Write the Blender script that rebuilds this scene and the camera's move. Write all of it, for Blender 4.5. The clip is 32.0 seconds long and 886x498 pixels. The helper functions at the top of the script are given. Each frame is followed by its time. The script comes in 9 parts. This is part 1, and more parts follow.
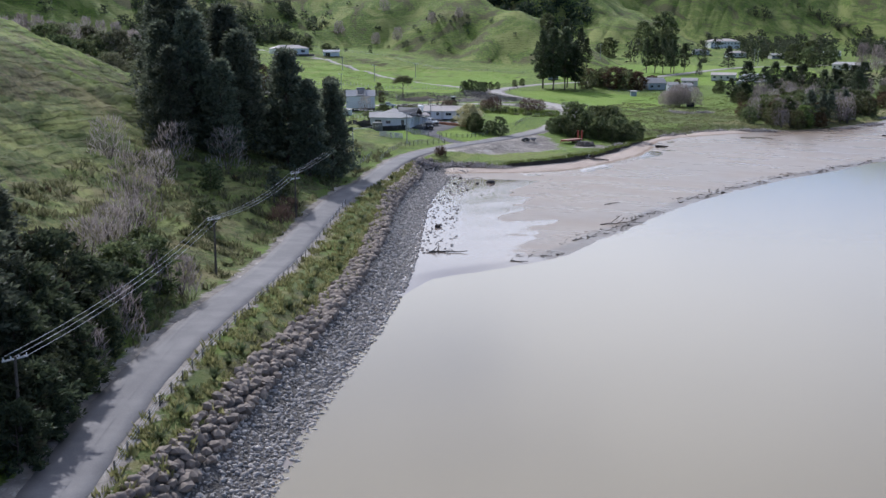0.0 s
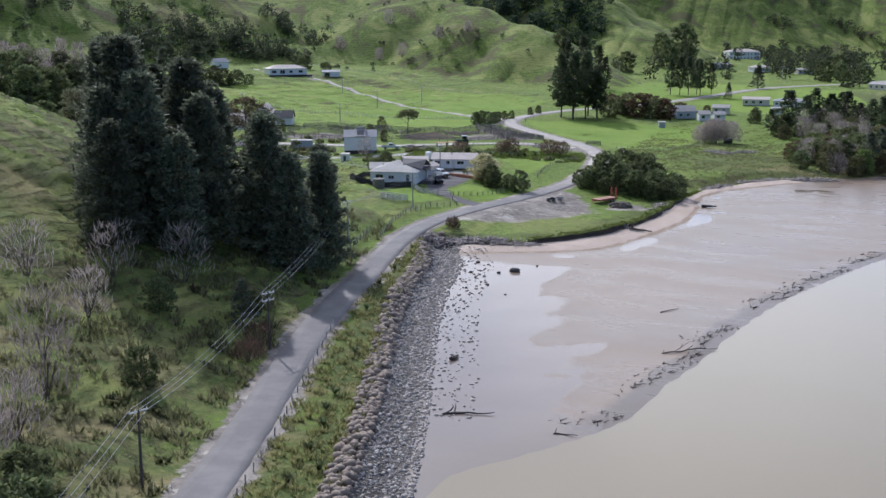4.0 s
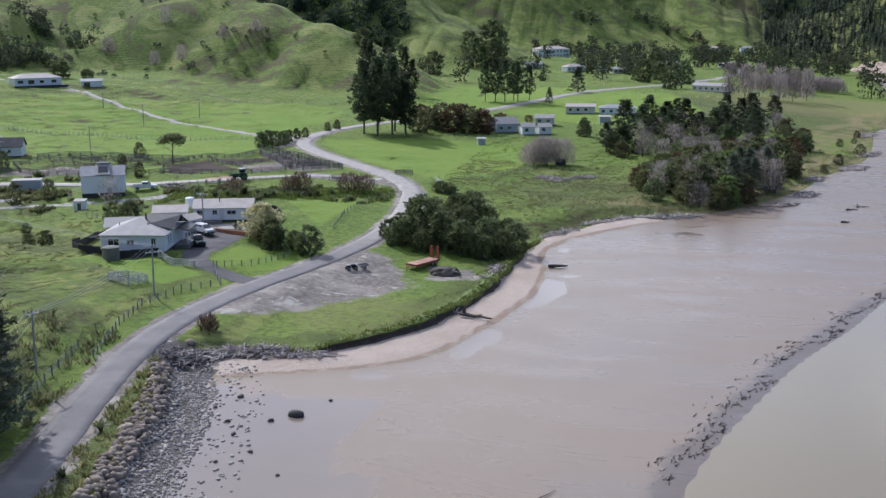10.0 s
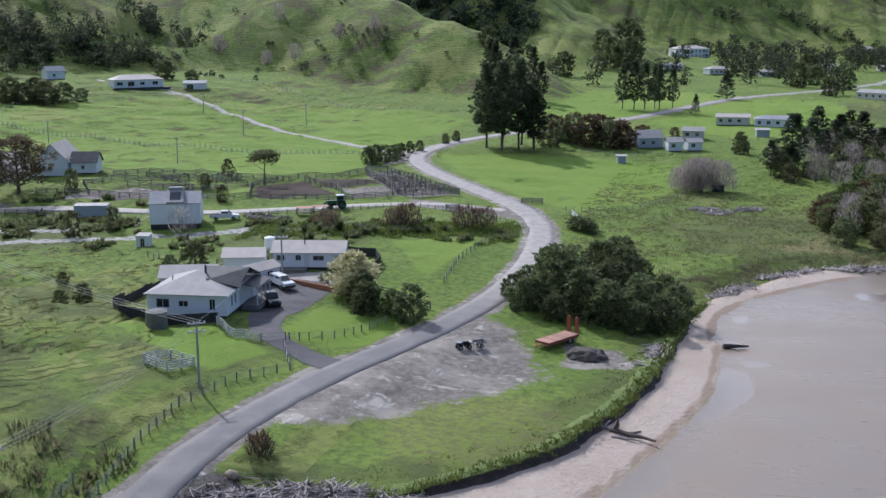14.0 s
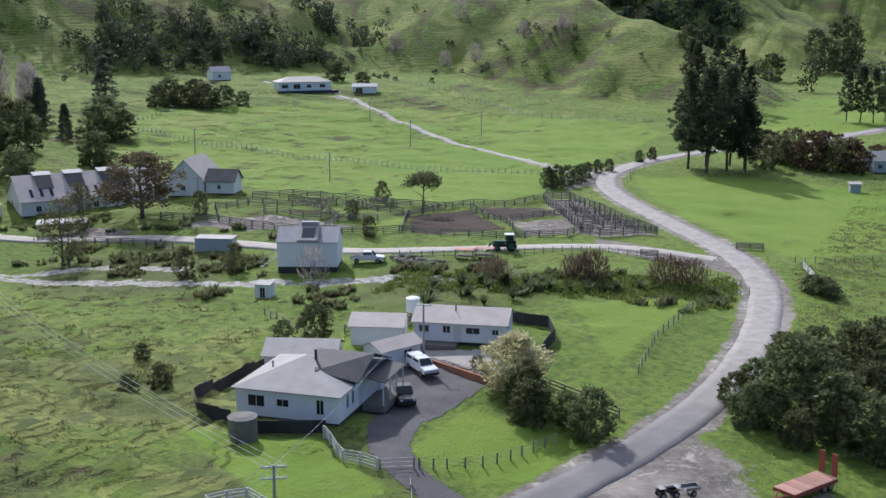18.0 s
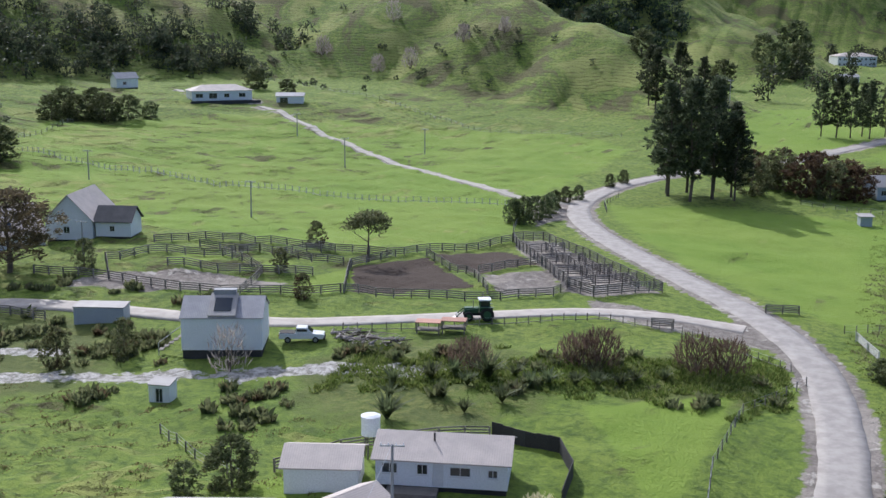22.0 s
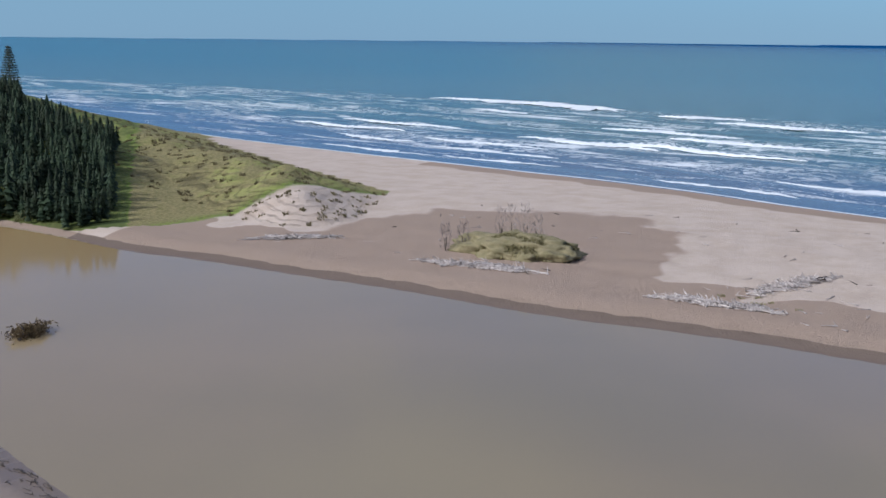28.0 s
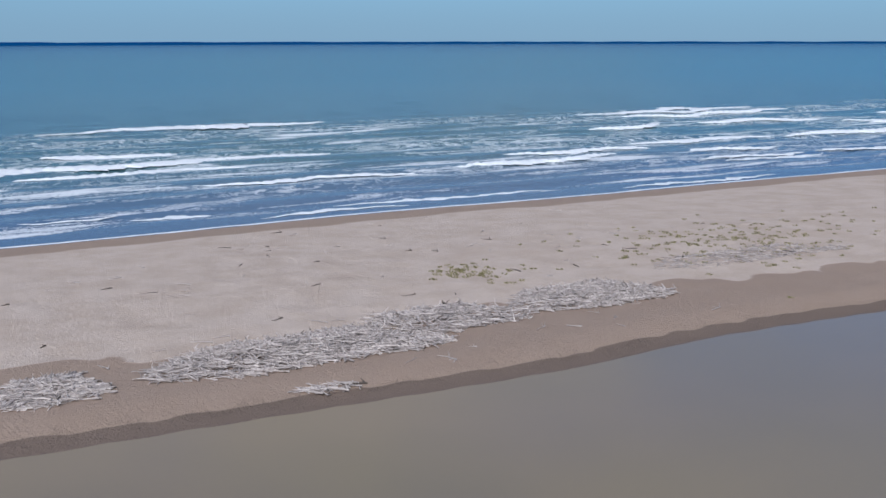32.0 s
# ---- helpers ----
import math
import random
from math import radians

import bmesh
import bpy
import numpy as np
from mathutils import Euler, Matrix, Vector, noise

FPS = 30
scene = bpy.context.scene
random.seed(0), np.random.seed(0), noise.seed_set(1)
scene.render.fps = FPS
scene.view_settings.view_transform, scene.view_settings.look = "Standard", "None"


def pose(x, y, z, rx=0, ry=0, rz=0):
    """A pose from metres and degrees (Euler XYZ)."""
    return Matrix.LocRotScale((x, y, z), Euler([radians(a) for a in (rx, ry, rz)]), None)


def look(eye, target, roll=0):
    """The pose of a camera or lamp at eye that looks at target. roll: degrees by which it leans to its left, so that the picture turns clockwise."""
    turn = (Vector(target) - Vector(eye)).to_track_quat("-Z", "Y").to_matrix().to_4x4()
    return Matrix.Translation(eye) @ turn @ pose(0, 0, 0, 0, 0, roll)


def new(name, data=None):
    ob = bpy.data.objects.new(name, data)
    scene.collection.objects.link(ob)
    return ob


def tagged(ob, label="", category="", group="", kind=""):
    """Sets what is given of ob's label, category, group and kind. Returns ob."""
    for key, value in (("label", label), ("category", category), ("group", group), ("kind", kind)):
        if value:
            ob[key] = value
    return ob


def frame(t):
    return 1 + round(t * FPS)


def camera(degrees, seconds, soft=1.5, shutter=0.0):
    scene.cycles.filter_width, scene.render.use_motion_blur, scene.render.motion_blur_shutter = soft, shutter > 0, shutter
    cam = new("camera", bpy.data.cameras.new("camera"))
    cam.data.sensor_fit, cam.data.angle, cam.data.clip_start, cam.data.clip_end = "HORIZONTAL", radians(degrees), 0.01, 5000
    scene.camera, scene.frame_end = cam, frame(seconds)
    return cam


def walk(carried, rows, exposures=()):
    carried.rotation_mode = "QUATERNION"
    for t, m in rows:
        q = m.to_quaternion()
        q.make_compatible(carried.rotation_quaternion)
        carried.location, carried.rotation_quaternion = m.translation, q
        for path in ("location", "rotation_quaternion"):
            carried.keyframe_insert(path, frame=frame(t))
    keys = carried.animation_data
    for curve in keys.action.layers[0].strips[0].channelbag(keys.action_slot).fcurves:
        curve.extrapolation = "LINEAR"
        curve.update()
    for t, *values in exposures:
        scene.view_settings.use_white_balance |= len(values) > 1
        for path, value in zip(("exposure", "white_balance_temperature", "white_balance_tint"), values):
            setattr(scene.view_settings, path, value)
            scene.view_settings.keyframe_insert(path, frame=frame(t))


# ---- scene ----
cam = camera(42.15, 32.0, soft=1.5)
PATH = [
    (0, (0.0, -0.0, 32.58), (-16.81, 46.09, 22.92), -0.04),
    (0.5, (-2.1, 5.05, 34.33), (-18.94, 51.12, 24.62), 0.07),
    (1, (-4.12, 10.29, 35.7), (-21.01, 56.33, 25.96), 0.09),
    (1.5, (-6.25, 15.59, 36.97), (-23.17, 61.62, 27.2), 0.15),
    (2, (-8.39, 20.84, 38.36), (-25.33, 66.85, 28.58), 0.18),
    (2.5, (-10.5, 26.03, 39.81), (-27.48, 72.03, 30.03), 0.16),
    (4.5, (-18.56, 46.08, 41.68), (-35.49, 92.12, 31.99), -0.08),
    (5, (-20.49, 51.31, 41.7), (-35.24, 98.08, 31.95), -0.08),
    (5.5, (-22.14, 56.69, 41.88), (-35.24, 103.94, 32.08), -0.01),
    (6, (-23.54, 62.13, 41.99), (-33.45, 110.14, 32.17), -0.04),
    (6.5, (-24.87, 67.95, 42.11), (-33.54, 116.2, 32.27), -0.08),
    (7, (-26.06, 73.73, 42.31), (-34.72, 121.98, 32.45), -0.10),
    (7.5, (-27.07, 79.44, 42.45), (-35.82, 127.67, 32.59), -0.17),
    (8, (-28.13, 84.93, 42.63), (-36.97, 133.14, 32.76), -0.21),
    (8.5, (-29.09, 90.3, 42.7), (-38.02, 138.49, 32.83), -0.29),
    (9, (-30.12, 95.9, 42.85), (-39.14, 144.08, 32.96), -0.26),
    (9.5, (-31.36, 101.59, 42.96), (-40.42, 149.75, 33.05), -0.28),
    (10, (-32.49, 107.18, 43.2), (-41.58, 155.33, 33.24), -0.24),
    (10.5, (-33.51, 112.69, 43.39), (-42.65, 160.83, 33.4), -0.24),
    (11, (-34.83, 118.27, 43.47), (-44.23, 166.36, 33.48), -0.19),
    (11.5, (-36.07, 123.9, 43.53), (-47.22, 171.61, 33.53), -0.23),
    (12, (-37.55, 129.49, 43.45), (-48.78, 177.17, 33.45), -0.23),
    (12.5, (-38.98, 135.11, 43.44), (-50.67, 182.68, 33.43), -0.22),
    (13, (-40.52, 140.8, 43.47), (-53.3, 188.09, 33.45), -0.18),
    (13.5, (-42.09, 146.4, 43.52), (-56.0, 193.36, 33.48), -0.19),
    (15.5, (-48.09, 167.45, 43.56), (-62.5, 214.25, 33.45), -0.07),
    (16, (-49.68, 172.87, 43.57), (-64.18, 219.64, 33.43), -0.04),
    (16.5, (-51.61, 178.12, 43.42), (-68.29, 224.15, 33.29), -0.01),
    (17, (-53.68, 183.29, 43.19), (-73.58, 228.03, 33.08), -0.08),
    (17.5, (-55.64, 188.03, 43.36), (-77.17, 232.0, 33.2), -0.11),
    (18, (-57.59, 192.59, 43.51), (-79.16, 236.54, 33.34), -0.06),
    (18.5, (-59.81, 197.16, 43.56), (-81.38, 241.11, 33.39), 0.01),
    (19, (-62.41, 201.69, 43.54), (-86.04, 244.57, 33.38), 0.05),
    (19.5, (-65.29, 206.18, 43.53), (-93.45, 246.23, 33.37), 0.05),
    (20, (-68.19, 210.67, 43.36), (-98.74, 248.93, 33.23), 0.08),
    (20.5, (-71.29, 215.01, 43.3), (-101.91, 253.23, 33.21), 0.00),
    (21, (-74.39, 219.38, 43.42), (-103.94, 258.43, 33.31), -0.10),
    (21.5, (-77.23, 223.68, 43.5), (-101.57, 266.16, 33.35), 0.19),
    (22, (-79.66, 228.34, 43.45), (-98.17, 273.67, 33.34), 0.43),
    (22.5, (-81.3, 233.6, 43.48), (-93.69, 280.96, 33.35), 0.73),
    (23, (-82.3, 239.39, 43.36), (-88.35, 287.99, 33.27), 0.79),
    (23.5, (-82.44, 245.12, 43.19), (-82.02, 294.1, 33.16), 0.70),
    (24, (-81.38, 250.63, 43.17), (-74.6, 299.17, 33.27), 0.52),
    (24.5, (-80.19, 255.35, 43.36), (-67.04, 302.59, 33.58), 0.79),
    (25, (-78.58, 259.59, 43.22), (-59.29, 304.7, 33.6), 0.86),
    (25.5, (-76.24, 263.75, 43.04), (-51.11, 305.92, 33.56), 0.87),
    (26, (-73.15, 267.33, 42.88), (-42.71, 305.88, 33.55), 0.75),
    (26.5, (-69.97, 270.46, 42.88), (-34.73, 304.7, 33.63), 0.63),
    (28.5, (-52.09, 272.46, 43.2), (-4.68, 285.54, 34.18), 0.52),
    (29, (-47.06, 272.57, 43.21), (1.62, 279.6, 34.2), 0.39),
    (29.5, (-42.27, 272.44, 43.2), (6.91, 273.25, 34.2), 0.27),
    (30, (-37.86, 272.01, 43.35), (11.01, 266.47, 34.34), 0.24),
    (30.5, (-33.66, 271.06, 43.52), (14.1, 259.3, 34.49), 0.25),
    (31, (-29.65, 269.63, 43.63), (16.19, 251.83, 34.6), 0.10),
    (31.5, (-25.85, 267.61, 43.73), (17.33, 244.09, 34.7), 0.06),
    (32, (-22.43, 265.23, 43.87), (17.36, 236.34, 34.82), -0.07),
]
walk(cam, [(t, look(eye, target, roll)) for t, eye, target, roll in PATH],
     [(0, -0.09, 5900, 14), (4, -0.02, 5950, 14), (8, -0.04, 5950, 14), (14, -0.06, 5850, 13), (20, 0.08, 6150, 13), (24, 0.2, 6050, 15), (26, 0.36, 6500, 14), (28.5, -0.4, 5950, 12), (32, -0.46, 5950, 12)])

# ---------- light ----------
SUN_TO = Vector((-0.54, 0.54, 0.585)).normalized()
world = bpy.data.worlds.new("sky")
scene.world = world
world.use_nodes = True
wn = world.node_tree
sky = wn.nodes.new("ShaderNodeTexSky")
sky.sky_type, sky.sun_disc = 'NISHITA', False
sky.sun_elevation, sky.sun_rotation = math.asin(SUN_TO.z), math.atan2(SUN_TO.x, SUN_TO.y)
sky.air_density, sky.dust_density, sky.ozone_density = 1.0, 0.1, 3.0


def cloudy(nt, out):
    """Thin white cloud, thicker overhead and towards the sun, over the clear sky."""
    co = nt.nodes.new("ShaderNodeTexCoord").outputs["Generated"]
    z = nt.nodes.new("ShaderNodeSeparateXYZ")
    nt.links.new(co, z.inputs[0])
    flat = nt.nodes.new("ShaderNodeMapping")
    flat.inputs["Scale"].default_value = (1.0, 1.0, 2.6)
    nt.links.new(co, flat.inputs[0])
    n = nt.nodes.new("ShaderNodeTexNoise")
    n.inputs["Scale"].default_value, n.inputs["Detail"].default_value, n.inputs["Roughness"].default_value = 2.2, 6.0, 0.55
    nt.links.new(flat.outputs[0], n.inputs["Vector"])
    cover = span(nt, n.outputs["Fac"], 0.40, 0.68)
    cover = calc(nt, 'MULTIPLY', cover, span(nt, z.outputs[2], 0.03, 0.22))
    sunward = nt.nodes.new("ShaderNodeVectorMath")
    sunward.operation = 'DOT_PRODUCT'
    nt.links.new(co, sunward.inputs[0])
    sunward.inputs[1].default_value = tuple(SUN_TO)
    level = nt.nodes.new("ShaderNodeVectorMath")
    level.operation = 'DOT_PRODUCT'
    nt.links.new(co, level.inputs[0])
    level.inputs[1].default_value = tuple(Vector((SUN_TO.x, SUN_TO.y, 0)).normalized())
    cover = calc(nt, 'MAXIMUM', cover, calc(nt, 'MULTIPLY', calc(nt, 'MULTIPLY', span(nt, level.outputs["Value"], 0.3, 0.8), span(nt, z.outputs[2], 0.07, 0.2)), span(nt, n.outputs["Fac"], 0.25, 0.6, 0.5, 1.0)))
    bright = span(nt, sunward.outputs["Value"], -0.2, 0.95, 5.0, 19.0)
    white = nt.nodes.new("ShaderNodeCombineColor")
    for i, k in enumerate((0.97, 1.0, 1.05)):
        nt.links.new(calc(nt, 'MULTIPLY', bright, k), white.inputs[i])
    tint = mix(nt, 1.0, out, (0.55, 0.84, 1.22), 'MULTIPLY')
    low = span(nt, z.outputs[2], 0.10, 0.0)
    tint = mix(nt, calc(nt, 'MULTIPLY', low, 0.75), tint, (2.8, 4.9, 7.0))
    return mix(nt, cover, tint, white.outputs[0])


wn.nodes["Background"].inputs[1].default_value = 0.096
sun_lamp = bpy.data.lights.new("sun", 'SUN')
sun_lamp.energy, sun_lamp.angle, sun_lamp.color = 3.9, radians(0.55), (1.0, 0.97, 0.93)
sun = new("sun", sun_lamp)
sun.matrix_world = look((0, 0, 300), Vector((0, 0, 300)) - SUN_TO)


# ---------- materials ----------
def mat_new(name):
    m = bpy.data.materials.new(name)
    m.use_nodes = True
    return m, m.node_tree, m.node_tree.nodes["Principled BSDF"]


def nd(nt, kind, **values):
    n = nt.nodes.new("ShaderNode" + kind)
    for key, value in values.items():
        n.inputs[key.replace("_", " ")].default_value = value
    return n


def rgba(c):
    return (*c, 1.0)


def mix(nt, fac, a, b, mode='MIX'):
    n = nt.nodes.new("ShaderNodeMix")
    n.data_type, n.blend_type = 'RGBA', mode
    for value, slot in ((fac, 0), (a, 6), (b, 7)):
        if isinstance(value, bpy.types.NodeSocket):
            nt.links.new(value, n.inputs[slot])
        else:
            n.inputs[slot].default_value = value if slot == 0 else rgba(value)
    return n.outputs[2]


def noise_tex(nt, scale, detail=4.0, rough=0.55, coords=None, distort=0.0):
    n = nd(nt, "TexNoise", Scale=scale, Detail=detail, Roughness=rough, Distortion=distort)
    if coords is not None:
        nt.links.new(coords, n.inputs["Vector"])
    return n.outputs["Fac"]


def span(nt, value, lo, hi, a=0.0, b=1.0):
    n = nt.nodes.new("ShaderNodeMapRange")
    n.interpolation_type = 'SMOOTHSTEP'
    nt.links.new(value, n.inputs[0])
    for i, v in enumerate((lo, hi, a, b)):
        n.inputs[i + 1].default_value = v
    return n.outputs[0]


def calc(nt, op, a, b):
    n = nt.nodes.new("ShaderNodeMath")
    n.operation = op
    for i, v in enumerate((a, b)):
        if isinstance(v, bpy.types.NodeSocket):
            nt.links.new(v, n.inputs[i])
        else:
            n.inputs[i].default_value = v
    return n.outputs[0]


def bump(nt, bsdf, height, strength=0.4, distance=0.05):
    n = nd(nt, "Bump", Strength=strength, Distance=distance)
    nt.links.new(height, n.inputs["Height"])
    nt.links.new(n.outputs[0], bsdf.inputs["Normal"])


def place(nt):
    return nt.nodes.new("ShaderNodeNewGeometry").outputs["Position"]


def own(nt):
    return nt.nodes.new("ShaderNodeTexCoord").outputs["Object"]


def surface(name, c1, c2, rough=0.7, scale=3.0, fine=30.0, metal=0.0, relief=0.3, depth=0.02, per_piece=0.0, spec=0.4, islands=False):
    """A two-scale surface: blotches between two colours, fine grain, relief; per_piece varies whole objects."""
    m, nt, b = mat_new(name)
    co = own(nt)
    big, small = noise_tex(nt, scale, 4, 0.6, co), noise_tex(nt, fine, 3, 0.6, co)
    col = mix(nt, span(nt, big, 0.3, 0.7), c1, c2)
    col = mix(nt, span(nt, small, 0.3, 0.75), col, tuple(v * 0.72 for v in c1))
    if per_piece:
        r = nt.nodes.new("ShaderNodeNewGeometry").outputs["Random Per Island"] if islands else nt.nodes.new("ShaderNodeObjectInfo").outputs["Random"]
        hsv = nd(nt, "HueSaturation", Saturation=1.0)
        nt.links.new(span(nt, r, 0, 1, 1 - per_piece, 1 + per_piece), hsv.inputs["Value"])
        nt.links.new(col, hsv.inputs["Color"])
        col = hsv.outputs[0]
    nt.links.new(col, b.inputs["Base Color"])
    b.inputs["Metallic"].default_value = metal
    b.inputs["Specular IOR Level"].default_value = spec
    nt.links.new(span(nt, big, 0.2, 0.8, max(rough - 0.1, 0.05), min(rough + 0.1, 1)), b.inputs["Roughness"])
    if relief:
        bump(nt, b, small, relief, depth)
    return m


def leafy(name, dark, light, brown=None, amount=0.0, stands=0.0):
    """Foliage: every clump has its own tint, every plant its own value."""
    m, nt, b = mat_new(name)
    isl = nt.nodes.new("ShaderNodeNewGeometry").outputs["Random Per Island"]
    col = mix(nt, isl, dark, light)
    if brown:
        col = mix(nt, span(nt, noise_tex(nt, 0.35, 2, 0.5, place(nt)), 0.62 - amount, 0.75 - amount), col, brown)
    r = nt.nodes.new("ShaderNodeObjectInfo").outputs["Random"]
    if stands:
        r = span(nt, noise_tex(nt, stands, 2, 0.6, place(nt)), 0.3, 0.7)
    hsv = nd(nt, "HueSaturation")
    nt.links.new(span(nt, r, 0, 1, 0.7 if stands else 0.75, 1.3 if stands else 1.25), hsv.inputs["Value"])
    nt.links.new(span(nt, r, 0, 1, 0.485, 0.51), hsv.inputs["Hue"])
    nt.links.new(col, hsv.inputs["Color"])
    nt.links.new(hsv.outputs[0], b.inputs["Base Color"])
    b.inputs["Roughness"].default_value = 0.6
    b.inputs["Specular IOR Level"].default_value = 0.14
    tr = nt.nodes.new("ShaderNodeBsdfTranslucent")
    nt.links.new(hsv.outputs[0], tr.inputs["Color"])
    both = nt.nodes.new("ShaderNodeMixShader")
    both.inputs[0].default_value = 0.45
    nt.links.new(b.outputs[0], both.inputs[1])
    nt.links.new(tr.outputs[0], both.inputs[2])
    nt.links.new(both.outputs[0], nt.nodes["Material Output"].inputs["Surface"])
    return m


wn.links.new(cloudy(wn, sky.outputs[0]), wn.nodes["Background"].inputs[0])


# ---------- plan ----------
ROAD = [(-33, 12), (-40, 38), (-47, 57), (-52, 69), (-57, 84), (-63, 106), (-73, 138), (-80, 162), (-86, 190), (-92, 213), (-95.5, 237),
        (-95, 255), (-92, 271), (-88, 284), (-84.5, 298), (-82.5, 312), (-82.5, 328), (-84, 343), (-87, 359), (-94.5, 374),
        (-109, 393), (-127, 417), (-139, 440), (-141.5, 461), (-137.5, 485), (-128, 505), (-113, 524), (-103, 551), (-89, 584), (-71, 630), (-49, 674), (-24, 737), (10, 830), (30, 1000)]
DRIVE = [(-97, 370), (-106, 370), (-115, 368.5), (-128, 359), (-139, 352), (-150, 346), (-165, 344), (-179, 343), (-191, 341), (-205, 335), (-225, 330)]
TRACK = [(-141, 452), (-150, 449), (-173, 466), (-210, 491), (-263, 530), (-282, 524), (-296, 534)]
BANK = [(-8, -120), (-33, 40), (-38, 68), (-43, 85), (-47, 105), (-55, 136), (-62, 157), (-70, 180), (-77, 203), (-81.5, 225), (-87, 234), (-86, 239.5), (-78, 241),
        (-74, 243), (-69, 249), (-64, 256), (-62, 262), (-60, 269), (-57, 287), (-57, 299), (-55, 323), (-47, 336), (-41, 348), (-29, 355),
        (-13, 369), (-2, 390), (5, 405), (10, 425), (25, 452), (35, 494), (45, 555), (56, 571), (79, 658), (88, 700), (86, 760), (100, 850), (112, 1000)]
EDGE = [(-8, -120), (-33, 40), (-38, 68), (-43, 85), (-47, 105), (-53, 134), (-46, 143), (-38, 156), (-37, 169), (-34, 181), (-32, 196), (-27, 218), (-20, 237), (-14, 253),
        (-5, 270), (2, 287), (9, 300), (16, 325), (25, 346), (38, 371), (43, 390), (52, 411), (70, 459), (89, 516), (100, 581), (104, 660), (94, 733), (92, 790), (108, 850), (120, 1000)]
FAR = [(40, -120), (60, 0), (75, 60), (83, 99), (89, 138), (88, 160), (90, 178), (95, 210), (99, 240), (102, 255), (105, 274), (111, 299), (112, 325), (120, 353), (123, 375),
       (128, 400), (129, 420), (138, 445), (145, 479), (146, 513), (154, 566), (159, 623), (177, 736), (164, 803), (135, 850), (135, 1000)]
SANDLOW = [(-100, 226), (-90, 229.5), (-82, 232.5), (-75, 235), (-68, 238), (-63, 241.5), (-59.5, 246), (-57, 253), (-54.5, 262), (-52, 272), (-50, 283), (-50.5, 296), (-52, 306), (-52.5, 313), (-50, 323), (-44, 333), (-36, 343), (-28, 351), (-20, 360)]
SEA = [(180, -400), (200, -110), (210, -14), (214, 51), (222, 102), (224, 163), (226, 201), (232, 243), (250, 292), (281, 344), (305, 407), (328, 470), (365, 560), (415, 660), (460, 760), (500, 880), (550, 1100), (690, 1500), (1100, 2400), (1700, 3600)]


def rounded(line, rounds=2):
    """The line with its corners cut."""
    for _ in range(rounds):
        out = [line[0]]
        for a, b in zip(line, line[1:]):
            out += [(0.75 * a[0] + 0.25 * b[0], 0.75 * a[1] + 0.25 * b[1]), (0.25 * a[0] + 0.75 * b[0], 0.25 * a[1] + 0.75 * b[1])]
        line = out + [line[-1]]
    return line


ROAD, DRIVE, TRACK = rounded(ROAD, 1), rounded(DRIVE, 1), rounded(TRACK, 1)
SANDLOW = rounded(SANDLOW)
BANK, EDGE, FAR, SEA = rounded(BANK), rounded(EDGE), rounded(FAR), rounded(SEA, 1)


def line_dist(x, y, line):
    """Distance to a polyline, and on which side (positive to its left)."""
    best, side = np.full(x.shape, 1e9), np.zeros(x.shape)
    for (ax, ay), (bx, by) in zip(line, line[1:]):
        ux, uy = bx - ax, by - ay
        n = ux * ux + uy * uy
        k = np.clip(((x - ax) * ux + (y - ay) * uy) / n, 0, 1)
        d = np.hypot(x - ax - k * ux, y - ay - k * uy)
        s = np.sign(ux * (y - ay) - uy * (x - ax))
        near = d < best - 1e-9
        best, side = np.where(near, d, best), np.where(near, s, side)
    return best, side


def nearest(x, y, line):
    """The nearest place on a polyline."""
    best, qx, qy = np.full(x.shape, 1e9), np.zeros(x.shape), np.zeros(x.shape)
    for (ax, ay), (bx, by) in zip(line, line[1:]):
        ux, uy = bx - ax, by - ay
        k = np.clip(((x - ax) * ux + (y - ay) * uy) / (ux * ux + uy * uy), 0, 1)
        cx, cy = ax + k * ux, ay + k * uy
        d = np.hypot(x - cx, y - cy)
        near = d < best
        best, qx, qy = np.where(near, d, best), np.where(near, cx, qx), np.where(near, cy, qy)
    return best, qx, qy


def signed(x, y, line):
    """Distance to a line that runs north; positive on its west side."""
    d, _ = line_dist(x, y, line)
    ring = [(-9000, line[0][1] - 9000), (line[0][0], line[0][1] - 9000)] + list(line) + [(line[-1][0], line[-1][1] + 9000), (-9000, line[-1][1] + 9000)]
    west = np.zeros(np.shape(x), bool)
    for (ax, ay), (bx, by) in zip(ring, ring[1:] + ring[:1]):
        if ay != by:
            west ^= ((ay > y) != (by > y)) & (x < (bx - ax) * (y - ay) / (by - ay) + ax)
    return np.where(west, d, -d)


def smooth(a, lo, hi):
    k = np.clip((a - lo) / (hi - lo), 0, 1)
    return k * k * (3 - 2 * k)


RND = np.random.RandomState(7)
WAVES = [(RND.uniform(0, 6.28), RND.uniform(0, 6.28), RND.uniform(0, 6.28)) for _ in range(24)]


def ripple(x, y, size, salt=0):
    """Cheap smooth noise of about -1 to 1 with features of that size."""
    out = np.zeros(np.shape(x))
    for i in range(6):
        a, b, c = WAVES[(salt * 5 + i) % 24]
        k = 6.28 / size * (0.6 + 0.25 * i)
        out = out + np.sin((x * math.cos(a) + y * math.sin(a)) * k + b + 1.7 * np.sin((x * math.cos(c) + y * math.sin(c)) * k * 0.45 + a))
    return out / 4.2


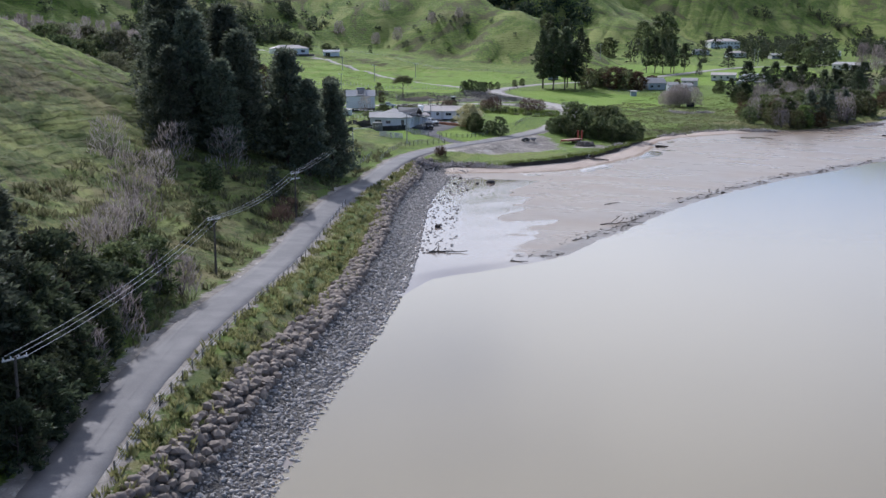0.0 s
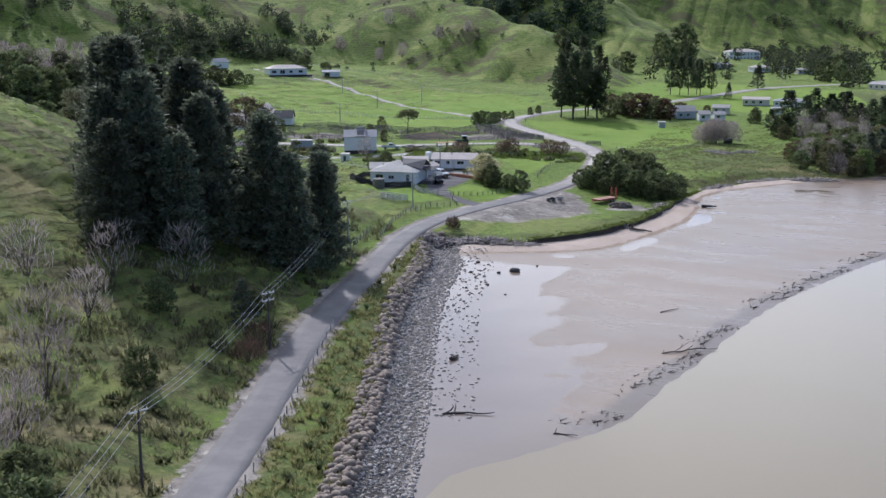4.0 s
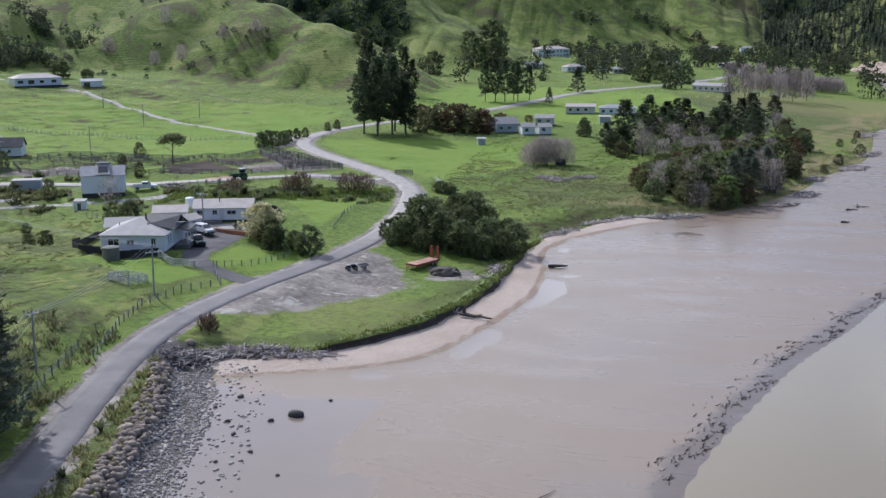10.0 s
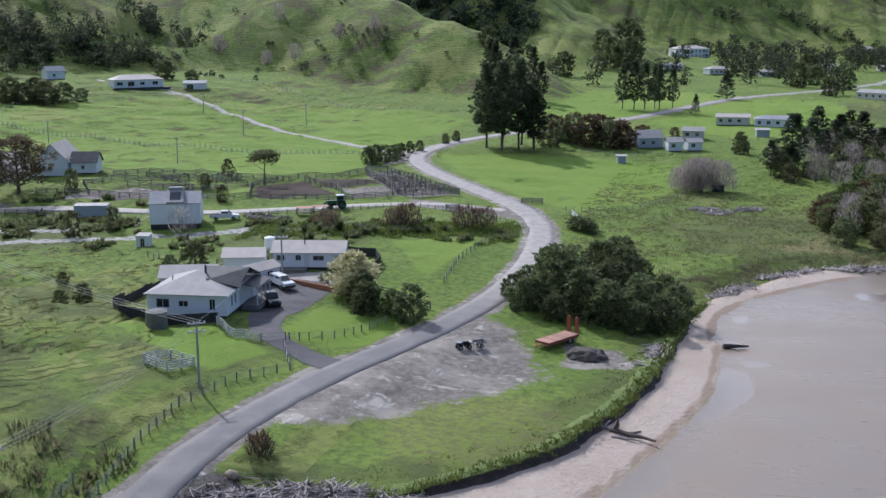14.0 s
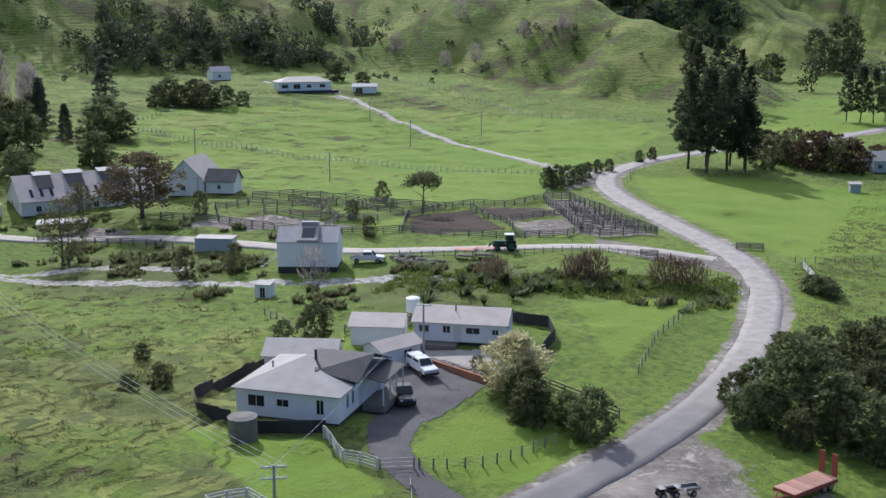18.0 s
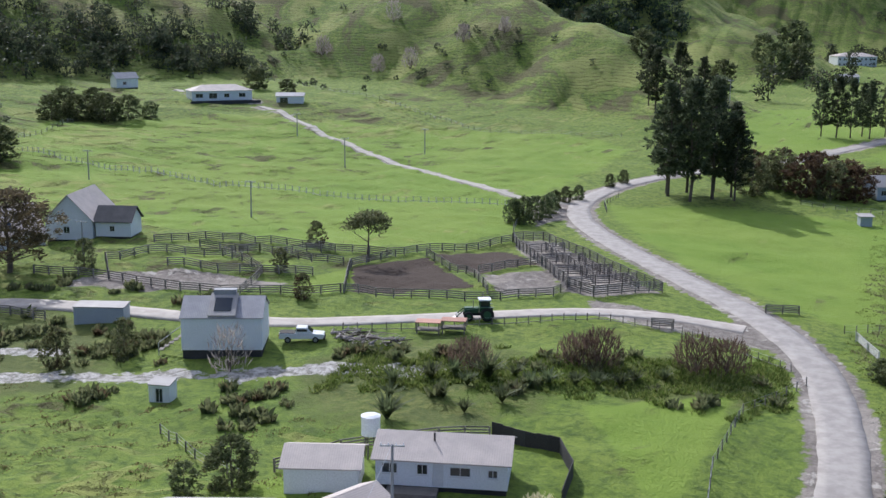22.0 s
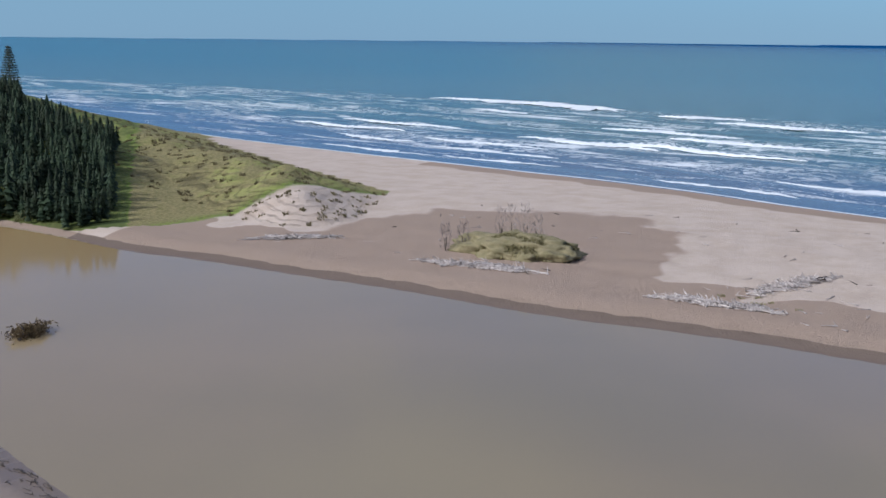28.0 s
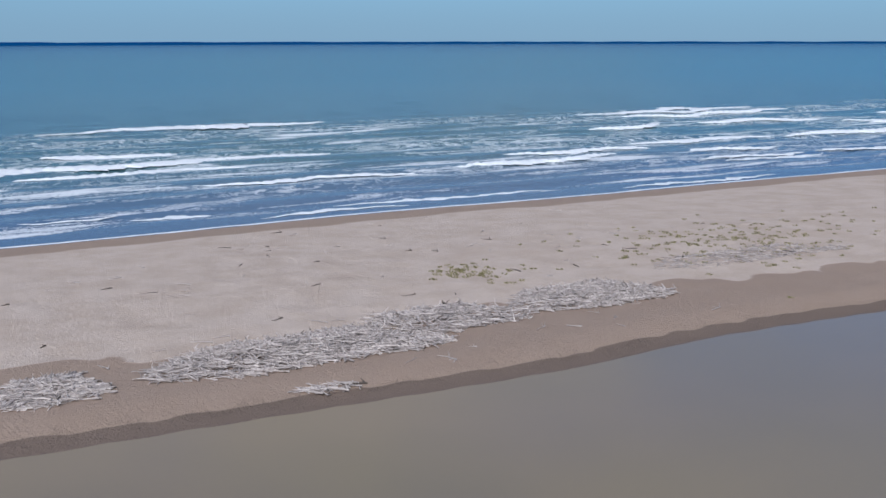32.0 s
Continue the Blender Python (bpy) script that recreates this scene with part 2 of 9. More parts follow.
LEVELS = [(-47, 57, 3), (-63, 106, 3), (-86, 190, 2.8), (-95, 240, 2.8), (-88, 284, 2.7), (-82, 312, 3.2), (-84, 343, 4), (-95, 374, 5),
          (-127, 417, 5.5), (-141, 461, 5.5), (-131, 502, 6), (-112, 286, 4.4), (-118, 300, 4.6), (-108, 310, 4.8), (-145, 330, 5), (-150, 372, 6.8),
          (-185, 360, 8), (-230, 360, 9), (-126, 356, 6), (-188, 400, 7), (-230, 440, 9), (-264, 500, 14), (-264, 530, 17), (-320, 560, 20), (-58, 424, 2.2),
          (-59, 396, 2.0), (-30, 380, 1.8), (-86, 462, 3.6), (-81, 489, 4.5), (-53, 529, 4.5), (0, 470, 2.0), (-17, 628, 8), (40, 640, 2.5)]
LEVELS += [(-117, 1050, 10), (60, 1000, 5), (-60, 800, 8), (-150, 720, 8), (-160, 600, 8), (-200, 520, 8.5), (-170, 290, 7), (-140, 285, 6.5), (-197, 313, 4.2), (-220, 330, 6),
           (-135, 260, 9), (-150, 232, 17), (-150, 190, 27), (-152, 140, 34), (-120, 140, 16), (-118, 190, 13), (-115, 225, 8), (-104, 240, 4.5), (-100, 200, 4), (-84, 130, 4.2),
           (-100, 100, 14), (-80, 60, 12), (-75, 20, 14), (-130, 60, 34), (-190, 190, 40), (-190, 250, 22), (-260, 300, 22), (-320, 380, 22), (-350, 480, 22), (-300, 150, 55), (-160, -60, 45)]


def tps(px, py, points):
    pts = np.array(points, float)
    c = pts[:, :2] / 100

    def kern(r2):
        return np.where(r2 > 0, r2 * np.log(np.maximum(r2, 1e-9)), 0)
    n = len(pts)
    k = kern(((c[:, None] - c[None]) ** 2).sum(-1)) + 0.002 * np.eye(n)
    p = np.c_[np.ones(n), c]
    a = np.block([[k, p], [p.T, np.zeros((3, 3))]])
    w = np.linalg.solve(a, np.r_[pts[:, 2], 0, 0, 0])
    out = w[n] + w[n + 1] * px / 100 + w[n + 2] * py / 100
    for i in range(n):
        out = out + w[i] * kern((px / 100 - c[i, 0]) ** 2 + (py / 100 - c[i, 1]) ** 2)
    return out


# Ridges: x, y, height of the crest, half width of the slope.
RIDGES = {
    "hill_green": [(-151, 600, 12, 34), (-166, 640, 27, 56), (-205, 675, 39, 88), (-250, 705, 50, 120), (-310, 740, 66, 160), (-420, 790, 95, 200), (-560, 820, 110, 240)],
    "hill_west": [(-420, 640, 80, 170), (-470, 520, 85, 170), (-480, 420, 80, 150), (-440, 320, 60, 120), (-400, 200, 70, 130)],
    "hill_gully": [(-360, 1050, 120, 200), (-250, 960, 80, 150), (-190, 900, 40, 110), (-150, 860, 15, 60)],
    "hill_back": [(-420, 1300, 190, 300), (-200, 1330, 150, 260), (-60, 1420, 130, 250), (60, 1500, 150, 260), (200, 1750, 190, 350), (500, 1900, 260, 450)],
    "hill_spur": [(-60, 1420, 130, 200), (-10, 1290, 70, 140), (20, 1190, 20, 70)],
    "hill_wood": [(50, 1300, 10, 80), (105, 1295, 34, 115), (160, 1270, 60, 140), (215, 1220, 82, 150), (275, 1120, 92, 160)],
    "hill_far": [(100, 2300, 260, 500), (500, 2500, 330, 600), (1000, 2500, 330, 600)],
    "headland": [(180, 456, 5, 46), (200, 500, 12, 72), (240, 580, 17, 90), (290, 660, 21, 132), (328, 755, 31, 160), (314, 795, 24, 150), (292, 840, 32, 150), (270, 905, 46, 130), (265, 980, 58, 130), (280, 1080, 85, 160), (330, 1200, 120, 220), (420, 1500, 150, 300)],
    "dunes": [(172, 402, 6.0, 20), (200, 424, 9.5, 34), (245, 492, 9.5, 45), (290, 560, 12, 55), (345, 640, 14, 60), (400, 720, 16, 60), (470, 800, 20, 80), (520, 900, 30, 120)],
}


def ridge(x, y, line):
    """Height of a ridge above nothing, by its nearest crest point."""
    out = np.zeros(x.shape)
    for (ax, ay, az, aw), (bx, by, bz, bw) in zip(line, line[1:]):
        ux, uy = bx - ax, by - ay
        k = np.clip(((x - ax) * ux + (y - ay) * uy) / (ux * ux + uy * uy), 0, 1)
        d = np.hypot(x - ax - k * ux, y - ay - k * uy)
        z, w = az + k * (bz - az), aw + k * (bw - aw)
        q = np.clip(1 - d / w, 0, 1)
        out = np.maximum(out, z * (0.65 * q + 0.35 * q * q * (3 - 2 * q)))
    return out


def ground(x, y):
    """Height of the ground, everywhere."""
    x, y = np.asarray(x, float), np.asarray(y, float)
    bank, edge, far, sea = signed(x, y, BANK), signed(x, y, EDGE), signed(x, y, FAR), signed(x, y, SEA)
    base = np.clip(tps(np.clip(x, -400, 120), np.clip(y, -60, 1100), LEVELS), 1.2, 70)
    rough = 0.3 * ripple(x, y, 7, 1) + 0.22 * ripple(x, y, 13, 6) + 0.5 * ripple(x, y, 31, 2)
    road, rx, ry = nearest(x, y, ROAD)
    level = np.clip(tps(rx, np.clip(ry, -60, 1100), LEVELS), 1.2, 70)
    base = level + (base - level) * smooth(road, 3.5, 11)
    drive = np.minimum(line_dist(x, y, DRIVE)[0], 20)
    rough = rough * smooth(drive, 2, 7)
    base = base + rough * smooth(road, 3, 14) * np.clip((base - 1) / 6, 0.15, 1.6)
    worn = (1 - smooth(np.hypot(x + 152, y - 276), 30, 50)) * smooth(road, 9, 18)
    base = base + worn * (0.30 * np.sin(base * 7.0 + 2.6 * ripple(x, y, 24, 11)) + 0.28 * ripple(x, y, 6.5, 11) + 0.35 * ripple(x, y, 14, 3))
    steps = smooth(base, 9, 15) * (y < 250) * smooth(road, 9, 20)
    base = base + steps * (0.32 * np.sin(base * 4.6 + 2.4 * ripple(x, y, 30, 4)) + 0.5 * ripple(x, y, 17, 8))
    hills = np.zeros(x.shape)
    for name in ("hill_green", "hill_west", "hill_gully", "hill_back", "hill_spur", "hill_wood", "hill_far"):
        h = ridge(x, y, RIDGES[name])
        up = ridge(x, y, [(a, b, 1.0, w) for a, b, _, w in RIDGES[name]])
        flank = 4 * up * (1 - up) * np.minimum(h, 30) / 30
        relief = np.minimum(h, 14) * (0.16 * ripple(x, y, 90, 3) + 0.08 * ripple(x, y, 34, 4)) + np.minimum(h, 60) * 0.10 * ripple(x, y, 240, 8)
        relief = relief + flank * (2.6 - 4.6 * np.exp(-(ripple(x, y, 120, 6) / 0.30) ** 2) - 2.2 * np.exp(-(ripple(x, y, 47, 9) / 0.25) ** 2))
        hills = np.maximum(hills, np.maximum(h + relief, 0))
    land = np.where(hills > base, hills, base) + 1.5 * np.exp(-np.abs(hills - base) / 3) * 0.5
    ramp = np.where(y < 236, 0.2 + 0.75 * smooth(bank, 0, 5) + 1.75 * smooth(bank, 4.2, 6.6), 0.7 + 0.9 * smooth(bank, -0.3, 0.5) * smooth(330 - y, 0, 40))
    land = np.minimum(land, ramp + np.clip(bank - 2.5, 0, None) * 0.35)
    land = np.maximum(land, (level - 0.15) * (road < 4.2))
    mud = np.clip(0.10 + 0.012 * np.minimum(edge, 40) + 0.03 * ripple(x, y, 22, 5), 0.02, 0.6) * smooth(edge, 0, 3) - 0.9 * smooth(-edge, 0, 6)
    sandy = smooth(signed(x, y, SANDLOW), -2.5, 6) * smooth(y - 226, 0, 8) * smooth(362 - y, 0, 12)
    z = np.where(bank > 0, np.maximum(land, mud), mud + sandy * 0.6)
    # the spit and the headland beyond the channel
    spit = np.minimum(1.6 * smooth(-far, 0, 10) ** 0.7 + 0.5 * smooth(-far, 10, 45), 0.03 * np.clip(sea, -40, 200)) + 0.18 * ripple(x, y, 17, 6) * smooth(-far, 6, 20) * smooth(sea, 20, 40)
    spit = np.where(far > 0, -0.9 * smooth(far, 0, 8), spit)
    head = np.maximum(ridge(x, y, RIDGES["headland"]), ridge(x, y, RIDGES["dunes"]))
    head = head * (1 + 0.12 * ripple(x, y, 30, 7)) * smooth(-far, 0, 14) * smooth(sea, 0, 14)
    head = np.where((far < 0) & (sea > 0), head, -9)
    beyond = np.maximum(spit, head)
    z = np.where(edge < -4, np.where(-far > -9, np.maximum(beyond, z), z), z)
    # the valley closes above the river's bend
    close = smooth(y, 985, 1060) * smooth(sea, 0, 40)
    z = np.maximum(z, close * np.maximum(np.maximum(hills, ridge(x, y, RIDGES["headland"])), 2.5) - 3 * (1 - close))
    return np.where(sea < 0, np.maximum(-4, 0.03 * sea), z)


GRID = {}


def gz(x, y):
    """Height of the built ground sheet at a place."""
    xs, ys, z = GRID["x"], GRID["y"], GRID["z"]
    i, j = int(np.clip(np.searchsorted(xs, x) - 1, 0, len(xs) - 2)), int(np.clip(np.searchsorted(ys, y) - 1, 0, len(ys) - 2))
    u, v = (x - xs[i]) / (xs[i + 1] - xs[i]), (y - ys[j]) / (ys[j + 1] - ys[j])
    return float((z[j, i] * (1 - u) + z[j, i + 1] * u) * (1 - v) + (z[j + 1, i] * (1 - u) + z[j + 1, i + 1] * u) * v)


# ---------- mesh helpers ----------
def mesh_np(name, verts, faces, mats, smooth_on=False, mat_index=None):
    me = bpy.data.meshes.new(name)
    verts, faces = np.asarray(verts, np.float32), np.asarray(faces, np.int32)
    k = faces.shape[1]
    me.vertices.add(len(verts))
    me.vertices.foreach_set("co", verts.ravel())
    me.loops.add(faces.size)
    me.loops.foreach_set("vertex_index", faces.ravel())
    me.polygons.add(len(faces))
    me.polygons.foreach_set("loop_start", np.arange(len(faces), dtype=np.int32) * k)
    if smooth_on:
        me.polygons.foreach_set("use_smooth", np.ones(len(faces), bool))
    if mat_index is not None:
        me.polygons.foreach_set("material_index", np.asarray(mat_index, np.int32))
    for m in (mats if isinstance(mats, (list, tuple)) else [mats]):
        me.materials.append(m)
    me.update(calc_edges=True)
    return me


def bm_mesh(name, bm, material):
    me = bpy.data.meshes.new(name)
    bmesh.ops.recalc_face_normals(bm, faces=bm.faces)
    bm.to_mesh(me)
    bm.free()
    me.materials.append(material)
    return me


def part(name, bm, material, parent, label=""):
    """One mesh object under a thing or under a part."""
    ob = new(name, bm_mesh(name, bm, material))
    ob.parent = parent
    return tagged(ob, label)


def box(bm, lo, hi, bevel=0.0):
    made = bmesh.ops.create_cube(bm, size=1)["verts"]
    for v in made:
        v.co = Vector([lo[i] + (v.co[i] + 0.5) * (hi[i] - lo[i]) for i in range(3)])
    if bevel:
        edges = list({e for v in made for e in v.link_edges})
        bmesh.ops.bevel(bm, geom=edges, offset=bevel, segments=1, affect='EDGES')
    return bm


def boxes(*pairs, bevel=0.0):
    bm = bmesh.new()
    for lo, hi in pairs:
        box(bm, lo, hi, bevel)
    return bm


def rod(bm, a, b, r0, r1=None, sides=8):
    """A tapered bar from a to b."""
    a, b = Vector(a), Vector(b)
    r1 = r0 if r1 is None else r1
    q = (b - a).to_track_quat('Z', 'Y').to_matrix()
    rings = []
    for at, r in ((a, r0), (b, r1)):
        rings.append([bm.verts.new(at + q @ Vector((r * math.cos(6.2832 * i / sides), r * math.sin(6.2832 * i / sides), 0))) for i in range(sides)])
    for i in range(sides):
        bm.faces.new((rings[0][i], rings[0][(i + 1) % sides], rings[1][(i + 1) % sides], rings[1][i]))
    bm.faces.new(rings[0][::-1])
    bm.faces.new(rings[1])
    return bm


def rods(*bars, sides=8):
    bm = bmesh.new()
    for bar in bars:
        rod(bm, *bar, sides=sides)
    return bm


def empty(name, m, label, category, group=""):
    ob = new(name)
    ob.matrix_basis = m
    return tagged(ob, label, category, group)


def on_ground(x, y, rz=0.0, sink=0.0):
    return pose(x, y, gz(x, y) - sink, 0, 0, rz)


# ---------- ground, water, roads ----------
def inside(x, y, poly, soft=1.5):
    """1 well inside a closed outline, 0 outside."""
    d, _ = line_dist(x, y, poly + poly[:1])
    c = np.zeros(x.shape, bool)
    for (ax, ay), (bx, by) in zip(poly, poly[1:] + poly[:1]):
        c ^= ((ay > y) != (by > y)) & (x < (bx - ax) * (y - ay) / (by - ay + 1e-12) + ax)
    return smooth(np.where(c, d, -d), -soft, soft)


LAYBY = [(-95, 262), (-94, 252), (-89, 253), (-82, 262), (-75, 270), (-70, 277), (-71, 283), (-75, 289), (-80, 297), (-85, 297), (-87, 278)]
SOIL = [[(-155, 377), (-146, 385), (-133, 371), (-147, 362)], [(-146, 387), (-139, 399), (-130, 390), (-136, 380)]]
LUSH = [[(-288, 462), (-262, 424), (-240, 392), (-200, 384), (-176, 386), (-152, 390), (-142, 408), (-144, 440), (-152, 447), (-150, 470), (-150, 540), (-168, 556), (-205, 538), (-262, 505)],
        [(-136, 452), (-124, 424), (-104, 394), (-84, 376), (-74, 396), (-68, 420), (-74, 462), (-112, 464)], [(-134, 515), (-108, 520), (-98, 560), (-82, 600), (-66, 660), (-120, 690), (-170, 640), (-148, 575)],
        [(-92, 545), (-60, 524), (-30, 530), (-12, 560), (-30, 640), (-60, 640), (-78, 600)], [(-104, 280), (-97, 277.5), (-92, 281), (-92, 292), (-99, 291), (-104, 294)], [(-101, 322), (-95, 312), (-94, 345), (-108, 334)],
        [(-126, 272), (-104, 262), (-102, 272), (-112, 277)], [(-156, 362), (-150, 360), (-149, 372), (-154, 374)], [(-178, 362), (-171, 364), (-171, 369), (-178, 368)], [(-168, 366), (-161, 368), (-162, 373), (-168, 372)],
        [(-126, 291), (-121, 306), (-126, 309), (-131, 298)]]
CREEK = [(-218, 306), (-205, 310.5), (-195, 312.5), (-186, 315.5), (-177, 318.5), (-166, 321.5), (-156, 324.5), (-148, 328.5), (-141, 331.5), (-134, 334.5), (-124, 336.5)]
CREEK_LINE = [(-150, 328), (-134, 334.5), (-122, 338), (-108, 342.5), (-97, 347), (-90, 352)]
CREEK_ARM = [(-196, 313), (-190, 319), (-184, 325), (-177, 327), (-168, 329)]
YARD = [[(-186, 348), (-172, 351), (-163, 355), (-158, 362), (-168, 361), (-180, 358)], [(-204, 337), (-192, 338), (-192, 346), (-205, 345)]]
BARE = [[(-70, 292.5), (-62, 291), (-60, 284.5), (-68, 282.5)], [(-135, 379), (-127, 386), (-122, 374), (-130, 371)], [(-139, 404), (-135, 410), (-110, 382), (-117, 374), (-122, 376)], [(-141, 422), (-148, 440), (-148, 456), (-141, 462), (-138, 440)],
        [(-88, 360), (-95, 372), (-118, 373), (-115, 366), (-97, 364)]]


def graded(lo, a, b, hi, step, grow):
    mid = list(np.arange(a, b + step, step))
    s = step
    while mid[0] > lo:
        s *= grow
        mid.insert(0, mid[0] - s)
    s = step
    while mid[-1] < hi:
        s *= grow
        mid.append(mid[-1] + s)
    return np.array(mid)


def ground_material():
    m, nt, b = mat_new("ground")
    co = place(nt)

    def attr(name):
        n = nt.nodes.new("ShaderNodeAttribute")
        n.attribute_name = name
        s = nt.nodes.new("ShaderNodeSeparateColor")
        nt.links.new(n.outputs["Color"], s.inputs[0])
        return s.outputs
    a, c = attr("mask_a"), attr("mask_b")
    big, mid, fine = noise_tex(nt, 0.02, 4, 0.6, co), noise_tex(nt, 0.12, 5, 0.65, co), noise_tex(nt, 1.1, 5, 0.7, co)
    tuft = noise_tex(nt, 3.5, 3, 0.7, co)
    # pasture
    grass = mix(nt, span(nt, mid, 0.35, 0.7), (0.150, 0.215, 0.032), (0.20, 0.25, 0.052))
    grass = mix(nt, span(nt, big, 0.4, 0.7), grass, (0.124, 0.19, 0.027))
    grass = mix(nt, span(nt, fine, 0.42, 0.68, 0, 0.85), grass, (0.07, 0.118, 0.02))
    clump = noise_tex(nt, 0.55, 7, 0.72, co, 0.4)
    grass = mix(nt, span(nt, tuft, 0.50, 0.72, 0, 0.5), grass, (0.065, 0.105, 0.022))
    grass = mix(nt, span(nt, clump, 0.5, 0.66, 0, 0.75), grass, (0.055, 0.095, 0.018))
    grass = mix(nt, span(nt, clump, 0.46, 0.34, 0, 0.55), grass, (0.20, 0.265, 0.045))
    f0 = attr("mask_e")
    # rank, browned grass and scrub; on the farm slope also painted shade
    rough = mix(nt, span(nt, fine, 0.35, 0.65), (0.06, 0.092, 0.018), (0.175, 0.19, 0.055))
    rough = mix(nt, span(nt, mid, 0.4, 0.65), rough, (0.085, 0.11, 0.03))
    patchy = calc(nt, 'ADD', c[1], calc(nt, 'MULTIPLY', calc(nt, 'SUBTRACT', mid, 0.5), 1.3))
    col = mix(nt, span(nt, patchy, 0.3, 0.75), grass, rough)
    dry = mix(nt, span(nt, fine, 0.3, 0.7), (0.30, 0.24, 0.12), (0.13, 0.13, 0.045))
    dryness = calc(nt, 'ADD', c[0], calc(nt, 'MULTIPLY', calc(nt, 'SUBTRACT', fine, 0.5), 0.9))
    col = mix(nt, span(nt, dryness, 0.35, 0.7), col, dry)
    lawn = mix(nt, span(nt, mid, 0.3, 0.7), (0.142, 0.232, 0.027), (0.178, 0.268, 0.038))
    lawn = mix(nt, span(nt, big, 0.42, 0.62, 0, 0.5), lawn, (0.205, 0.272, 0.048))
    lawn = mix(nt, span(nt, clump, 0.55, 0.72, 0, 0.55), lawn, (0.095, 0.150, 0.018))
    lawn = mix(nt, span(nt, tuft, 0.52, 0.75, 0, 0.35), lawn, (0.08, 0.13, 0.02))
    col = mix(nt, span(nt, calc(nt, 'ADD', f0[0], calc(nt, 'MULTIPLY', calc(nt, 'SUBTRACT', mid, 0.5), 1.6)), 0.3, 0.75), col, lawn)
    # sheep tracks along the contours of the slopes, their steps' shade in the colour
    geo = nt.nodes.new("ShaderNodeNewGeometry")
    up, at = nt.nodes.new("ShaderNodeSeparateXYZ"), nt.nodes.new("ShaderNodeSeparateXYZ")
    nt.links.new(geo.outputs["True Normal"], up.inputs[0])
    nt.links.new(co, at.inputs[0])
    slow = noise_tex(nt, 0.045, 3, 0.5, co)
    pitch = calc(nt, 'ADD', calc(nt, 'MULTIPLY', f0[2], 6.5), 5.6)
    phase = calc(nt, 'ADD', calc(nt, 'MULTIPLY', at.outputs[2], pitch), calc(nt, 'ADD', calc(nt, 'MULTIPLY', slow, 30.0), calc(nt, 'MULTIPLY', mid, 11.0)))
    step = calc(nt, 'SINE', calc(nt, 'ADD', phase, calc(nt, 'MULTIPLY', fine, 3.4)), 0.0)
    steep = span(nt, up.outputs[2], 0.994, 0.955)
    tracks = calc(nt, 'MULTIPLY', calc(nt, 'MULTIPLY', span(nt, step, 0.1, 0.8), steep), span(nt, clump, 0.40, 0.60, 0.0, 1.0))
    bare = noise_tex(nt, 0.035, 6, 0.68, co, 1.0)
    col = mix(nt, calc(nt, 'MULTIPLY', span(nt, bare, 0.53, 0.60), calc(nt, 'MULTIPLY', steep, 0.8)), col, mix(nt, span(nt, fine, 0.35, 0.65), (0.05, 0.046, 0.02), (0.15, 0.125, 0.06)))
    col = mix(nt, calc(nt, 'MULTIPLY', span(nt, bare, 0.52, 0.40), calc(nt, 'MULTIPLY', steep, 0.75)), col, (0.27, 0.29, 0.085))
    col = mix(nt, calc(nt, 'MULTIPLY', tracks, 0.4), col, (0.075, 0.07, 0.03))
    wetbed = mix(nt, span(nt, fine, 0.35, 0.65), (0.20, 0.19, 0.165), (0.52, 0.50, 0.47))
    wetbed = mix(nt, span(nt, tuft, 0.55, 0.7), wetbed, (0.07, 0.075, 0.05))
    col = mix(nt, span(nt, calc(nt, 'ADD', f0[1], calc(nt, 'ADD', calc(nt, 'MULTIPLY', calc(nt, 'SUBTRACT', fine, 0.5), 1.2), calc(nt, 'MULTIPLY', calc(nt, 'SUBTRACT', clump, 0.5), 1.6))), 0.45, 0.65), col, wetbed)
    # trodden earth, gravel
    dirt = mix(nt, span(nt, fine, 0.35, 0.7), (0.15, 0.13, 0.115), (0.27, 0.24, 0.21))
    dirt = mix(nt, span(nt, mid, 0.45, 0.65), dirt, (0.33, 0.295, 0.255))
    dirt = mix(nt, span(nt, noise_tex(nt, 0.33, 6, 0.7, co, 0.8), 0.56, 0.64, 0, 0.8), dirt, (0.47, 0.435, 0.385))
    dirty = calc(nt, 'ADD', a[2], calc(nt, 'ADD', calc(nt, 'MULTIPLY', calc(nt, 'SUBTRACT', mid, 0.5), 1.5), calc(nt, 'MULTIPLY', calc(nt, 'SUBTRACT', fine, 0.5), 1.0)))
    col = mix(nt, span(nt, dirty, 0.35, 0.6), col, dirt)
    soil = mix(nt, fine, (0.045, 0.032, 0.024), (0.085, 0.062, 0.048))
    col = mix(nt, span(nt, c[2], 0.4, 0.6), col, soil)
    # dry sand and wet mud
    e = attr("mask_c")
    sand = mix(nt, span(nt, mid, 0.3, 0.7), (0.45, 0.36, 0.29), (0.53, 0.44, 0.37))
    sand = mix(nt, span(nt, tuft, 0.4, 0.8, 0, 0.35), sand, (0.33, 0.26, 0.21))
    moist = calc(nt, 'ADD', e[0], calc(nt, 'MULTIPLY', calc(nt, 'SUBTRACT', mid, 0.5), 0.5))
    sand = mix(nt, span(nt, moist, 0.35, 0.6, 0, 0.85), sand, (0.275, 0.20, 0.150))
    col = mix(nt, span(nt, calc(nt, 'ADD', a[1], calc(nt, 'MULTIPLY', calc(nt, 'SUBTRACT', fine, 0.5), 0.3)), 0.4, 0.6), col, sand)
    shingle = mix(nt, span(nt, tuft, 0.35, 0.65), (0.075, 0.068, 0.062), (0.15, 0.135, 0.12))
    col = mix(nt, span(nt, e[1], 0.4, 0.6), col, shingle)
